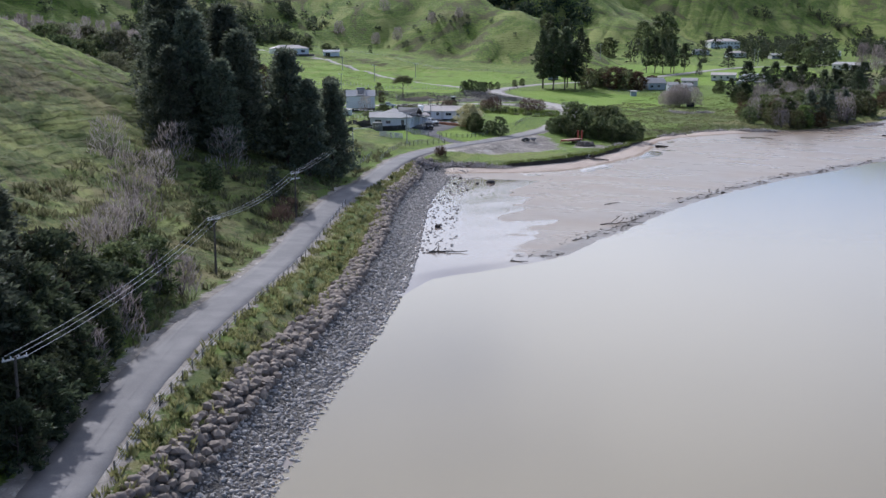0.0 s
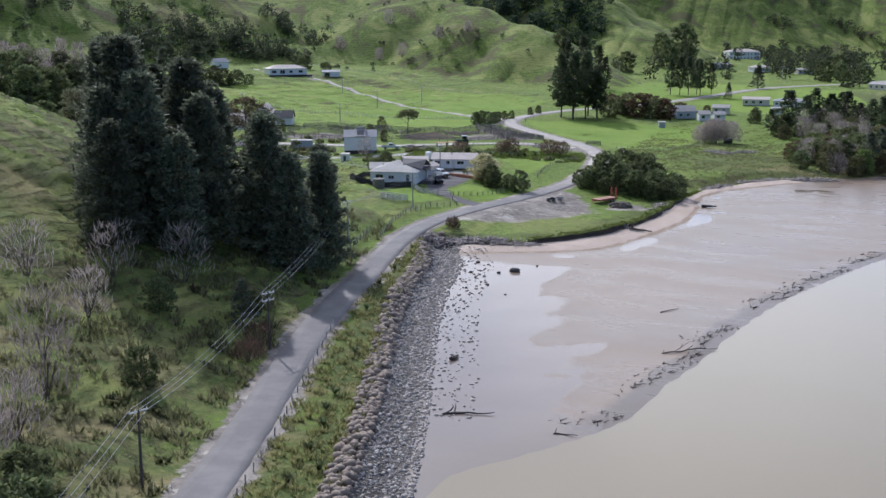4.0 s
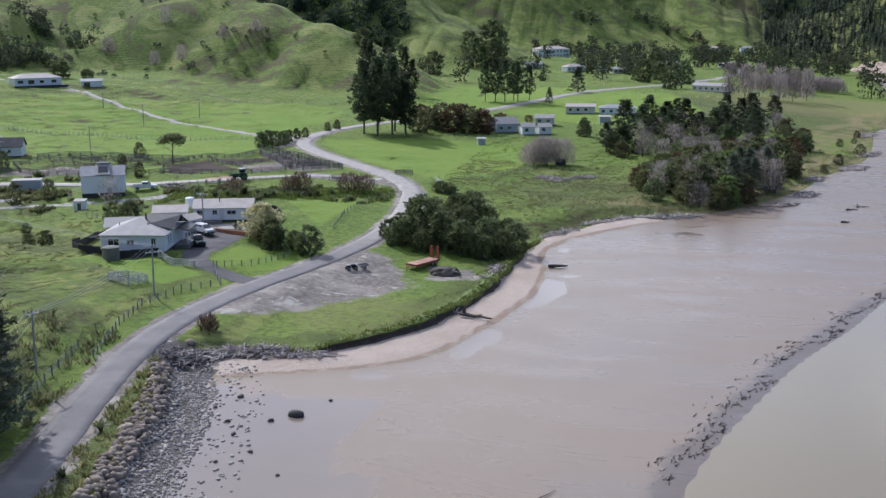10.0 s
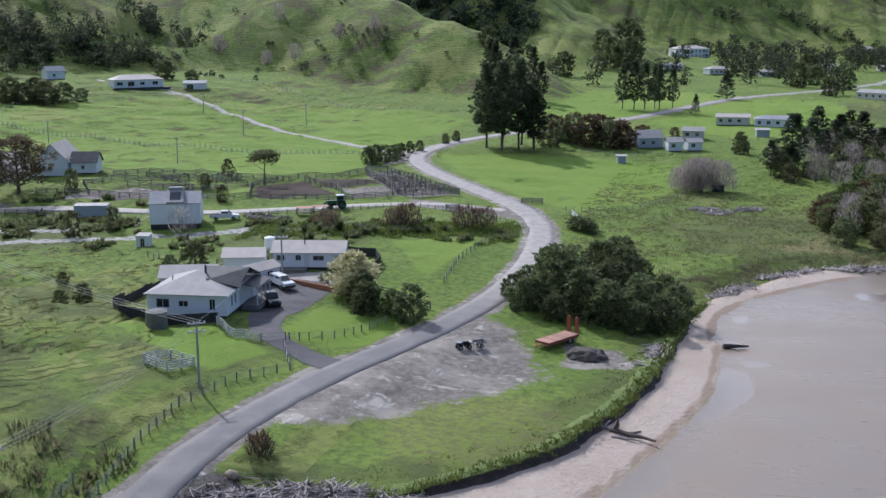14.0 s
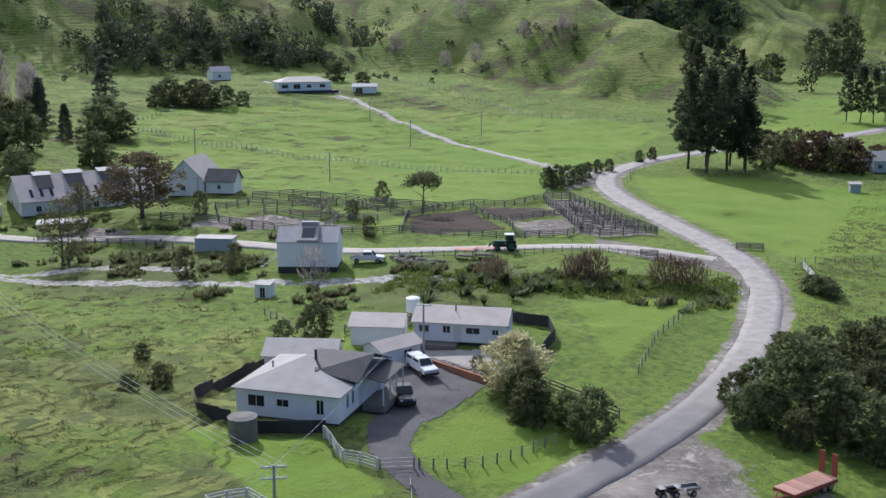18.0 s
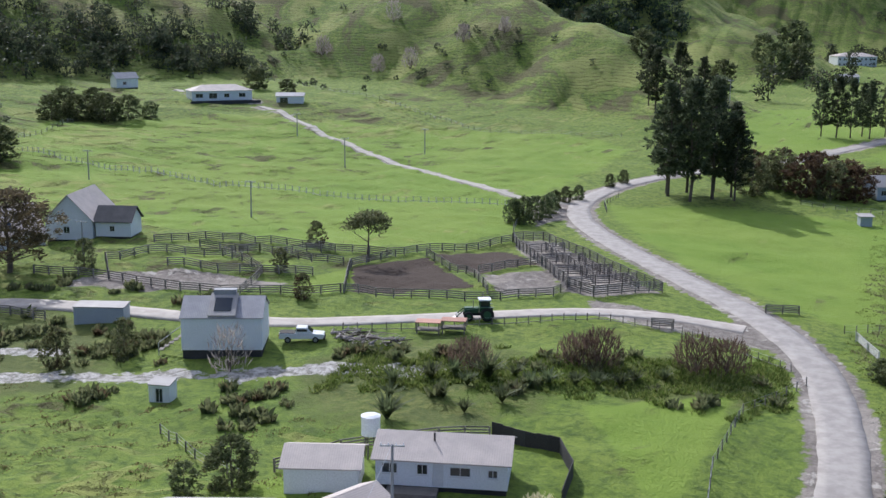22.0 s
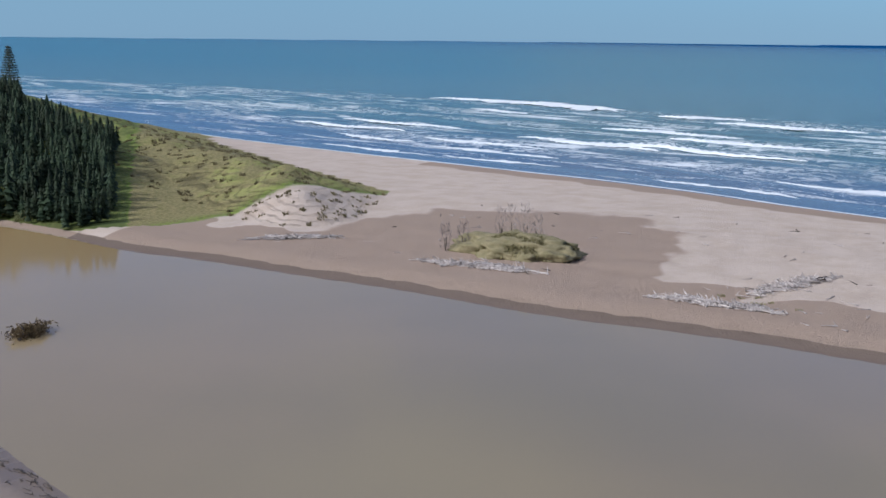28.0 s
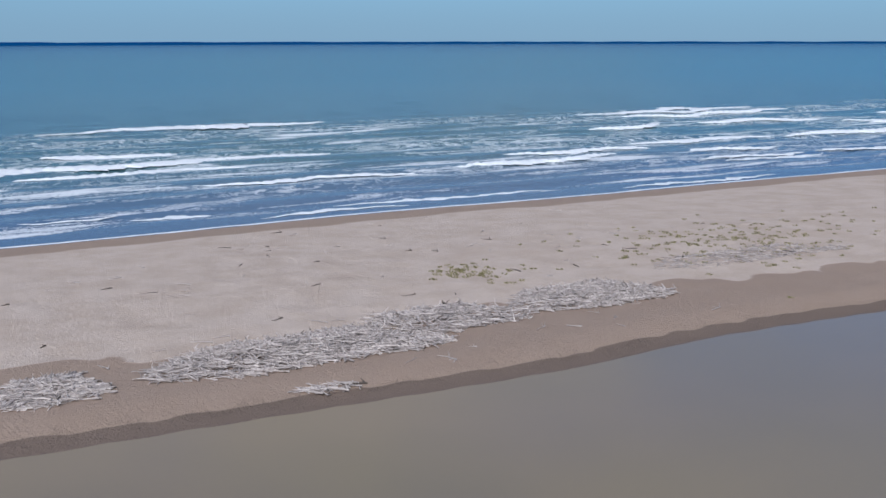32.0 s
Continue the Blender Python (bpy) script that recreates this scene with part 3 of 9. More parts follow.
    streak = nt.nodes.new("ShaderNodeMapping")
    streak.inputs["Scale"].default_value, streak.inputs["Rotation"].default_value = (0.03, 0.09, 0.1), (0, 0, radians(70))
    nt.links.new(co, streak.inputs[0])
    stripes = noise_tex(nt, 1.0, 6, 0.6, streak.outputs[0], 1.2)
    mud = mix(nt, span(nt, stripes, 0.3, 0.7), (0.220, 0.163, 0.118), (0.248, 0.186, 0.136))
    mud = mix(nt, span(nt, big, 0.42, 0.62, 0, 0.6), mud, (0.215, 0.178, 0.152))
    mud = mix(nt, span(nt, fine, 0.5, 0.8, 0, 0.25), mud, (0.15, 0.12, 0.10))
    mud = mix(nt, span(nt, calc(nt, 'ADD', e[2], calc(nt, 'MULTIPLY', calc(nt, 'SUBTRACT', fine, 0.5), 0.8)), 0.3, 0.8, 0, 0.75), mud, (0.11, 0.088, 0.075))
    mud = mix(nt, span(nt, at.outputs[1], 290, 390, 0, 0.6), mud, mix(nt, span(nt, stripes, 0.35, 0.65), (0.198, 0.145, 0.100), (0.222, 0.165, 0.116)))
    muddy = span(nt, a[0], 0.46, 0.54)
    g0 = attr("mask_d")
    mud = mix(nt, span(nt, calc(nt, 'ADD', g0[0], calc(nt, 'MULTIPLY', calc(nt, 'SUBTRACT', stripes, 0.5), 0.7)), 0.45, 0.62, 0, 0.5), mud, (0.17, 0.145, 0.13))
    col = mix(nt, muddy, col, mud)
    col = mix(nt, span(nt, g0[1], 0.4, 0.6), col, (0.16, 0.12, 0.095))
    nt.links.new(col, b.inputs["Base Color"])
    g = attr("mask_d")
    puddle = span(nt, calc(nt, 'ADD', g[0], calc(nt, 'MULTIPLY', calc(nt, 'SUBTRACT', stripes, 0.5), 0.7)), 0.45, 0.62)
    wet = span(nt, stripes, 0.30, 0.72, 0.2, 0.36)
    wet = calc(nt, 'ADD', calc(nt, 'MULTIPLY', wet, calc(nt, 'SUBTRACT', 1.0, puddle)), 0.03)
    r = nt.nodes.new("ShaderNodeMix")
    nt.links.new(muddy, r.inputs[0])
    r.inputs[2].default_value = 0.92
    nt.links.new(wet, r.inputs[3])
    nt.links.new(r.outputs[0], b.inputs["Roughness"])
    nt.links.new(span(nt, muddy, 0, 1, 0.20, 0.28), b.inputs["Specular IOR Level"])
    h = calc(nt, 'ADD', calc(nt, 'MULTIPLY', fine, 0.6), calc(nt, 'MULTIPLY', tuft, 0.4))
    h = calc(nt, 'SUBTRACT', h, calc(nt, 'MULTIPLY', tracks, 0.55))
    soft = nt.nodes.new("ShaderNodeMix")
    nt.links.new(muddy, soft.inputs[0])
    soft.inputs[2].default_value, soft.inputs[3].default_value = 0.9, 0.04
    n = nd(nt, "Bump", Distance=0.5)
    nt.links.new(soft.outputs[0], n.inputs["Strength"])
    nt.links.new(h, n.inputs["Height"])
    nt.links.new(n.outputs[0], b.inputs["Normal"])
    return m


def build_ground():
    xs, ys = graded(-900, -215, 150, 1000, 1.3, 1.06), graded(-300, 40, 480, 2900, 1.3, 1.06)
    X, Y = np.meshgrid(xs, ys)
    x, y = X.ravel(), Y.ravel()
    z = ground(x, y)
    nx, ny = len(xs), len(ys)
    GRID.update(x=xs, y=ys, z=z.reshape(ny, nx))
    i = (np.arange(ny - 1)[:, None] * nx + np.arange(nx - 1)[None]).ravel()
    faces = np.c_[i, i + 1, i + nx + 1, i + nx]
    me = mesh_np("ground", np.c_[x, y, z], faces, ground_material(), True)
    bank, far, sea, edge = signed(x, y, BANK), signed(x, y, FAR), signed(x, y, SEA), signed(x, y, EDGE)
    beyond = edge < -5
    mud = np.where(beyond, 1 - smooth(z, -0.1, 0.05) * (far < 0), 1 - smooth(bank, -1.6, 1.4))
    spit = smooth(425 - y - 0.35 * (x - 150), -10, 10) * (far < 3) * beyond
    shore = smooth(signed(x, y, SANDLOW) + 0.5 * ripple(x, y, 9, 3), -1.7, 1.7) * smooth(bank, 1.9, -0.9) * smooth(y - 226, 0, 5) * smooth(356 - y, 0, 12)
    strand = (far < 0) * smooth(far, -4.5, -2.5) * beyond * smooth(y, 400, 430) * 0.9
    sand = np.clip(np.maximum.reduce([spit, shore, strand]), 0, 1)
    open_sand = beyond * (far < -1) * (sea > -6) * (1 - smooth(ridge(x, y, RIDGES["dunes"]), 0.6, 1.6)) * (ridge(x, y, RIDGES["headland"]) < 0.3) * (y < 900)
    sand = np.clip(np.maximum(sand, open_sand), 0, 1)
    mud = mud * (1 - sand) * (1 - smooth(y, 985, 1010))
    low = signed(x, y, SANDLOW)
    pool = smooth(low, -6.5 + 2.5 * ripple(x, y, 18, 6), -2.5) * (1 - smooth(low, -0.6, 0.8)) * smooth(y - 228, 0, 6) * smooth(335 - y, 0, 14) * (0.55 + 0.6 * ripple(x, y, 30, 4))
    pool = np.maximum(pool, smooth(ripple(x, y, 42, 7) + 0.3 * ripple(x, y, 13, 2), 0.75, 1.15) * np.where(y > 340, 0.35, 0.7))
    pool = np.maximum(pool, smooth(238 - y + 5 * ripple(x, y, 16, 8), 0, 16) * smooth(bank + 5 * ripple(x, y, 19, 5) + 2 * ripple(x, y, 6, 9), -24, -12) * 0.85)
    lip = beyond * smooth(far, -4.2 - 0.8 * ripple(x, y, 12, 2), -2.6) * (y < 440)
    cusp = 6 * ripple(x, y, 38, 9) + 2 * ripple(x, y, 15, 3)
    damp = np.clip(beyond * np.maximum(1 - smooth(sea, 8 + 0.3 * cusp, 17 + 0.3 * cusp), smooth(far, -27 - 1.4 * cusp, -23 - 1.4 * cusp)) * (y < 430) + shore * (1 - smooth(signed(x, y, SANDLOW), 0.3, 2.2)) + beyond * 0.9 * (1 - smooth(np.hypot((x - 154) / 1.5, y - 352) + 6 * ripple(x, y, 34, 5) + 2 * ripple(x, y, 12, 8), 30, 45)) * (far < -3) * smooth(sea, 40, 55) + strand, 0, 1)
    gravel = (y < 240) * (bank > -1.5) * (1 - smooth(bank, 5.6, 6.8)) * ~beyond
    tide = (1 - smooth(edge, 1.0, 5.5 + 2 * ripple(x, y, 21, 4))) * (edge > -2) * smooth(y, 140, 160)
    road = line_dist(x, y, ROAD)[0]
    dirt = np.maximum.reduce([inside(x, y, LAYBY, 5.0), *[inside(x, y, p) for p in BARE], *[inside(x, y, p, 1.2) for p in YARD], 0.9 * (1 - smooth(line_dist(x, y, TRACK)[0], 1.0, 2.2)), 1 - smooth(road, 2.6, 4.2) * 1.0])
    soil = np.maximum.reduce([inside(x, y, p, 0.6) for p in SOIL])
    dune = (far < 0) * beyond * smooth(z, 1.5, 3) * (1 - spit)
    rank = np.zeros(x.shape)
    for cx, cy, r in ((-40, 375, 45), (10, 440, 40), (30, 560, 70), (-70, 120, 30), (-150, 150, 45), (-125, 335, 22), (-100, 345, 14), (-175, 325, 25), (0, 600, 60), (-108, 150, 60), (-122, 205, 45), (-88, 100, 45)):
        rank = np.maximum(rank, 0.75 * (1 - smooth(np.hypot(x - cx, y - cy), r * 0.4, r)))
    rank = np.maximum(rank, 0.22 * smooth(z, 10, 22) * (y < 900))
    # farm slope: darker grass colour also stands for its turning from the sun
    rank = np.maximum(rank, np.clip(0.56 + 0.3 * ripple(x, y, 19, 4), 0, 0.85) * (1 - smooth(np.hypot(x + 138, y - 254), 34, 56)) * smooth(road, 5, 10))
    rank = np.maximum(rank, 0.22 * smooth(z, 14, 30) * (y >= 900) + 0.12 * (y > 800))
    rank = np.maximum(rank, 0.85 * (1 - smooth(bank, 7, 14)) * (y < 240) * (bank > 0))
    rank = np.maximum(rank, 0.6 * (1 - smooth(bank, 3, 12)) * (y >= 240) * (bank > 0))
    wooded = beyond * (far < -1.5) * (ridge(x, y, RIDGES["headland"]) > 0.3) * ((x + 73) < 1.33 * (y - 267)) + (y > 1000) * (ridge(x, y, RIDGES["hill_wood"]) > 3)
    wooded = np.clip(wooded, 0, 1)
    rank = np.maximum(rank, 0.9 * wooded)
    dune = np.maximum(dune, (far < -1) * beyond * (y < 900) * (1 - spit)) * (1 - wooded)
    dry = np.maximum(dune * 0.75, 0.55 * (1 - smooth(np.hypot(x - 45, y - 640), 40, 110)))
    dry = np.maximum(dry, np.clip(0.58 + 0.35 * ripple(x, y, 15, 6), 0, 0.9) * (1 - smooth(bank, 12, 34)) * (bank > 0) * smooth(y, 345, 365) * (1 - smooth(y, 620, 660)))
    dry = np.maximum(dry, 0.48 * (1 - smooth(np.hypot(x + 73, y - 260), 8, 20)))
    dry = np.maximum(dry, 0.5 * (1 - smooth(np.hypot(x + 62, y - 412), 4, 14)))
    dry = np.maximum(dry, np.clip(0.36 + 0.3 * ripple(x, y, 22, 7), 0, 0.62) * smooth(z, 8, 16) * (y < 245) * (x > -420))
    dry = np.maximum(dry, np.clip(0.46 + 0.3 * ripple(x, y, 14, 5), 0, 0.75) * (1 - smooth(np.hypot((x + 86) / 0.7, y - 135), 30, 52)) * (bank > 12))
    dry = np.maximum(dry, np.clip(0.34 + 0.35 * ripple(x, y, 9, 7), 0, 0.7) * (bank > 5) * (bank < 13) * (y < 236))
    dry = np.maximum(dry, np.clip(0.36 + 0.35 * ripple(x, y, 80, 2), 0, 0.6) * smooth(z, 22, 40) * (y > 560) * (y < 900))
    lush = np.maximum.reduce([inside(x, y, p, 5.0 if len(p) > 6 else 1.5) for p in LUSH])
    creek = np.maximum(1 - smooth(line_dist(x, y, CREEK)[0] + 1.1 * ripple(x, y, 9, 4), 0.2, 3.0), 0.8 * (1 - smooth(line_dist(x, y, CREEK_ARM)[0] + 0.6 * ripple(x, y, 7, 2), 0.7, 2.2)))
    tread = np.maximum(1 - smooth(np.hypot(x + 152, y - 276), 34, 52), 0.0) * smooth(road, 6, 12)
    for name, channels in (("mask_e", (lush, creek, tread)), ("mask_a", (mud, sand, dirt)), ("mask_b", (dry, rank, soil)), ("mask_c", (damp, gravel, tide)), ("mask_d", (pool, lip, 0 * lip))):
        at = me.attributes.new(name, 'FLOAT_COLOR', 'POINT')
        at.data.foreach_set("color", np.c_[channels[0], channels[1], channels[2], np.ones(len(x))].astype(np.float32).ravel())
    return tagged(new("ground", me), "green pasture, tidal mud and beach sand", "ground", kind="structure")


def water_material(name, deep, shallow, rough, scale, strength, spec=0.5, inland=None):
    m, nt, b = mat_new(name)
    co = place(nt)
    col = mix(nt, span(nt, noise_tex(nt, 0.012, 3, 0.5, co), 0.35, 0.65), deep, shallow)
    if inland:
        s = nt.nodes.new("ShaderNodeSeparateXYZ")
        nt.links.new(co, s.inputs[0])
        col = mix(nt, calc(nt, 'MULTIPLY', span(nt, s.outputs[0], 62, 8), span(nt, s.outputs[1], 420, 300)), col, (0.232, 0.192, 0.122))
        # upstream: ochre silt, with the hills' brown reflection put into the colour
        col = mix(nt, span(nt, s.outputs[1], 300, 500), col, inland)
    nt.links.new(col, b.inputs["Base Color"])
    b.inputs["Roughness"].default_value, b.inputs["IOR"].default_value = rough, 1.33
    b.inputs["Specular IOR Level"].default_value = spec
    bump(nt, b, noise_tex(nt, scale, 4, 0.6, co), strength, 0.1)
    return m


def sea_material():
    """Green-blue water, deeper blue far out, with streaks of foam in the surf."""
    m, nt, b = mat_new("sea_water")
    co = place(nt)
    at = nt.nodes.new("ShaderNodeAttribute")
    at.attribute_name = "offshore"
    xyz = nt.nodes.new("ShaderNodeSeparateXYZ")
    nt.links.new(at.outputs["Vector"], xyz.inputs[0])
    off, run = xyz.outputs[0], xyz.outputs[1]
    col = mix(nt, span(nt, off, 20, 160), (0.07, 0.125, 0.2), (0.05, 0.135, 0.15))
    col = mix(nt, span(nt, off, 250, 900), col, (0.018, 0.115, 0.145))
    col = mix(nt, span(nt, off, 1200, 4600), col, (0.003, 0.05, 0.17))
    lay = nt.nodes.new("ShaderNodeCombineXYZ")
    nt.links.new(calc(nt, 'MULTIPLY', off, 0.085), lay.inputs[0])
    nt.links.new(calc(nt, 'MULTIPLY', run, 0.016), lay.inputs[1])
    long = noise_tex(nt, 1.0, 6, 0.62, lay.outputs[0], 0.8)
    fine = noise_tex(nt, 0.9, 4, 0.7, co, 1.0)
    zone = calc(nt, 'MULTIPLY', span(nt, off, 3, 14), span(nt, off, 345, 250))
    level = calc(nt, 'ADD', calc(nt, 'ADD', long, calc(nt, 'MULTIPLY', calc(nt, 'SUBTRACT', fine, 0.5), 0.4)), calc(nt, 'MULTIPLY', zone, 0.10))
    foam = calc(nt, 'MULTIPLY', span(nt, level, 0.63, 0.76, 0, 0.8), zone)
    edge = calc(nt, 'MULTIPLY', span(nt, calc(nt, 'ADD', off, calc(nt, 'MULTIPLY', long, 5.0)), 2.0, 3.0), span(nt, calc(nt, 'ADD', off, calc(nt, 'MULTIPLY', long, 5.0)), 4.2, 3.4))
    lace = noise_tex(nt, 0.16, 9, 0.74, co, 1.4)
    runs = nt.nodes.new("ShaderNodeCombineXYZ")
    nt.links.new(calc(nt, 'MULTIPLY', off, 0.022), runs.inputs[0])
    nt.links.new(calc(nt, 'MULTIPLY', run, 0.007), runs.inputs[1])
    patch_ = span(nt, noise_tex(nt, 1.0, 3, 0.55, runs.outputs[0], 0.3), 0.46, 0.60)
    belt = calc(nt, 'MULTIPLY', span(nt, off, 34, 60), span(nt, off, 320, 260))
    foam = calc(nt, 'MAXIMUM', foam, calc(nt, 'MULTIPLY', calc(nt, 'MULTIPLY', span(nt, lace, 0.47, 0.62, 0, 0.85), patch_), belt))
    foam = calc(nt, 'MAXIMUM', foam, edge)
    col = mix(nt, foam, col, (0.8, 0.83, 0.85))
    nt.links.new(col, b.inputs["Base Color"])
    nt.links.new(span(nt, foam, 0, 1, 0.22, 0.8), b.inputs["Roughness"])
    b.inputs["IOR"].default_value = 1.33
    nt.links.new(span(nt, off, 120, 3600, 0.3, 0.0), b.inputs["Specular IOR Level"])
    bump(nt, b, calc(nt, 'ADD', noise_tex(nt, 0.35, 4, 0.6, co), foam), 0.4, 0.25)
    return m


def strip(name, line, width, material, lift=0.05, step=1.5, crown=0.06):
    """A paved ribbon that follows the ground, with edges that wander a little."""
    pts = [Vector(p) for p in line]
    lengths = [0.0]
    for a, b in zip(pts, pts[1:]):
        lengths.append(lengths[-1] + (b - a).length)
    n = int(lengths[-1] / step)
    s = np.linspace(0, lengths[-1], n)
    px, py = np.interp(s, lengths, [p.x for p in pts]), np.interp(s, lengths, [p.y for p in pts])
    for _ in range(6):
        px[1:-1], py[1:-1] = (px[:-2] + 2 * px[1:-1] + px[2:]) / 4, (py[:-2] + 2 * py[1:-1] + py[2:]) / 4
    tx, ty = np.gradient(px), np.gradient(py)
    n_ = np.hypot(tx, ty)
    tx, ty = tx / n_, ty / n_
    across = np.array([-1.0, -0.96, -0.5, 0.0, 0.5, 0.96, 1.0]) * width / 2
    wob = 1 + 0.05 * np.sin(s * 0.9) * np.sin(s * 0.37 + 1)
    zc = ground(px, py)
    for _ in range(8):
        zc[1:-1] = (zc[:-2] + 2 * zc[1:-1] + zc[2:]) / 4
    verts, faces = [], []
    for j, a in enumerate(across):
        k = a * wob
        x, y = px - ty * k, py + tx * k
        zz = np.maximum(zc, ground(x, y)) + lift + crown * (1 - (2 * a / width) ** 2)
        if j in (0, 6):
            zz = np.minimum(zc, ground(x, y)) - 0.25
        verts.append(np.c_[x, y, zz])
    m = len(across)
    verts = np.stack(verts, 1).reshape(-1, 3)
    i = (np.arange(n - 1)[:, None] * m + np.arange(m - 1)[None]).ravel()
    me = mesh_np(name, verts, np.c_[i, i + m, i + m + 1, i + 1], material, True)
    return new(name, me)


def road_material(name, base, light, gravel=(0.33, 0.29, 0.25)):
    m, nt, b = mat_new(name)
    co = place(nt)
    mid, fine = noise_tex(nt, 0.25, 4, 0.6, co), noise_tex(nt, 9, 3, 0.7, co)
    col = mix(nt, span(nt, mid, 0.35, 0.7), base, light)
    col = mix(nt, span(nt, fine, 0.4, 0.8, 0, 0.25), col, gravel)
    # the sealed road gives way to pale gravel inland
    s = nt.nodes.new("ShaderNodeSeparateXYZ")
    nt.links.new(co, s.inputs[0])
    col = mix(nt, span(nt, s.outputs[1], 285, 335, 0, 0.72), col, mix(nt, span(nt, noise_tex(nt, 0.7, 3, 0.6, co), 0.3, 0.7), (0.31, 0.28, 0.25), (0.44, 0.405, 0.365)))
    nt.links.new(col, b.inputs["Base Color"])
    b.inputs["Roughness"].default_value = 0.85
    bump(nt, b, fine, 0.3, 0.02)
    return m


ground_ob = build_ground()


def grid_sheet(name, xs, ys, zfun, material, keep=None):
    X, Y = np.meshgrid(xs, ys)
    x, y = X.ravel(), Y.ravel()
    nx, ny = len(xs), len(ys)
    i = (np.arange(ny - 1)[:, None] * nx + np.arange(nx - 1)[None]).ravel()
    f = np.c_[i, i + 1, i + nx + 1, i + nx]
    if keep is not None:
        f = f[keep(x[f].mean(1), y[f].mean(1))]
    return new(name, mesh_np(name, np.c_[x, y, zfun(x, y)], f, material, True))


tagged(grid_sheet("water_estuary", np.linspace(-60, 260, 81), np.linspace(-280, 1010, 130), lambda x, y: 0 * x,
                  water_material("estuary_water", (0.205, 0.168, 0.108), (0.245, 0.19, 0.122), 0.09, 0.8, 0.10, 0.55, (0.35, 0.245, 0.115)),
                  lambda x, y: (signed(x, y, FAR) > -12) & (signed(x, y, EDGE) < 12)), "still brown tidal water of the estuary", "water", kind="structure")


def sea_height(x, y):
    s = -signed(x, y, SEA)
    far_off = np.clip(np.hypot(x, y - 270) - 1200, 0, None)
    swell = (0.35 * np.sin(s * 6.283 / 26 + 1.2 * ripple(x, y, 130, 2)) + 0.12 * ripple(x, y, 9, 4)) * smooth(s, 0, 40) * (1 - smooth(s, 500, 900))
    return 0.02 + swell + 0.0072 * far_off


tagged(grid_sheet("water_sea", graded(170, 200, 420, 4900, 3.0, 1.05), graded(-4000, -150, 600, 4500, 3.0, 1.06), sea_height,
                  sea_material(),
                  lambda x, y: (signed(x, y, SEA) < 12) & (np.hypot(x, y - 270) < 4880)), "blue-green open sea with low swell", "sea", kind="structure")
sea_me = bpy.data.objects["water_sea"].data
co_ = np.empty(len(sea_me.vertices) * 3, np.float32)
sea_me.vertices.foreach_get("co", co_)
co_ = co_.reshape(-1, 3)
at_ = sea_me.attributes.new("offshore", 'FLOAT_VECTOR', 'POINT')
at_.data.foreach_set("vector", np.c_[-signed(co_[:, 0].astype(float), co_[:, 1].astype(float), SEA), co_[:, 1], 0 * co_[:, 1]].astype(np.float32).ravel())
tagged(strip("road", ROAD, 4.7, road_material("road_seal", (0.125, 0.118, 0.12), (0.175, 0.165, 0.162))), "narrow grey road, sealed by the shore, pale gravel inland", "road", kind="structure")
tagged(strip("road_drive", DRIVE, 3.6, road_material("drive_gravel", (0.36, 0.31, 0.26), (0.45, 0.4, 0.34)), 0.03), "pale gravel farm driveway", "driveway", kind="structure")
tagged(strip("road_track", TRACK, 2.6, road_material("track_gravel", (0.2, 0.2, 0.12), (0.3, 0.28, 0.2)), 0.02), "thin gravel track across a paddock", "track", kind="structure")


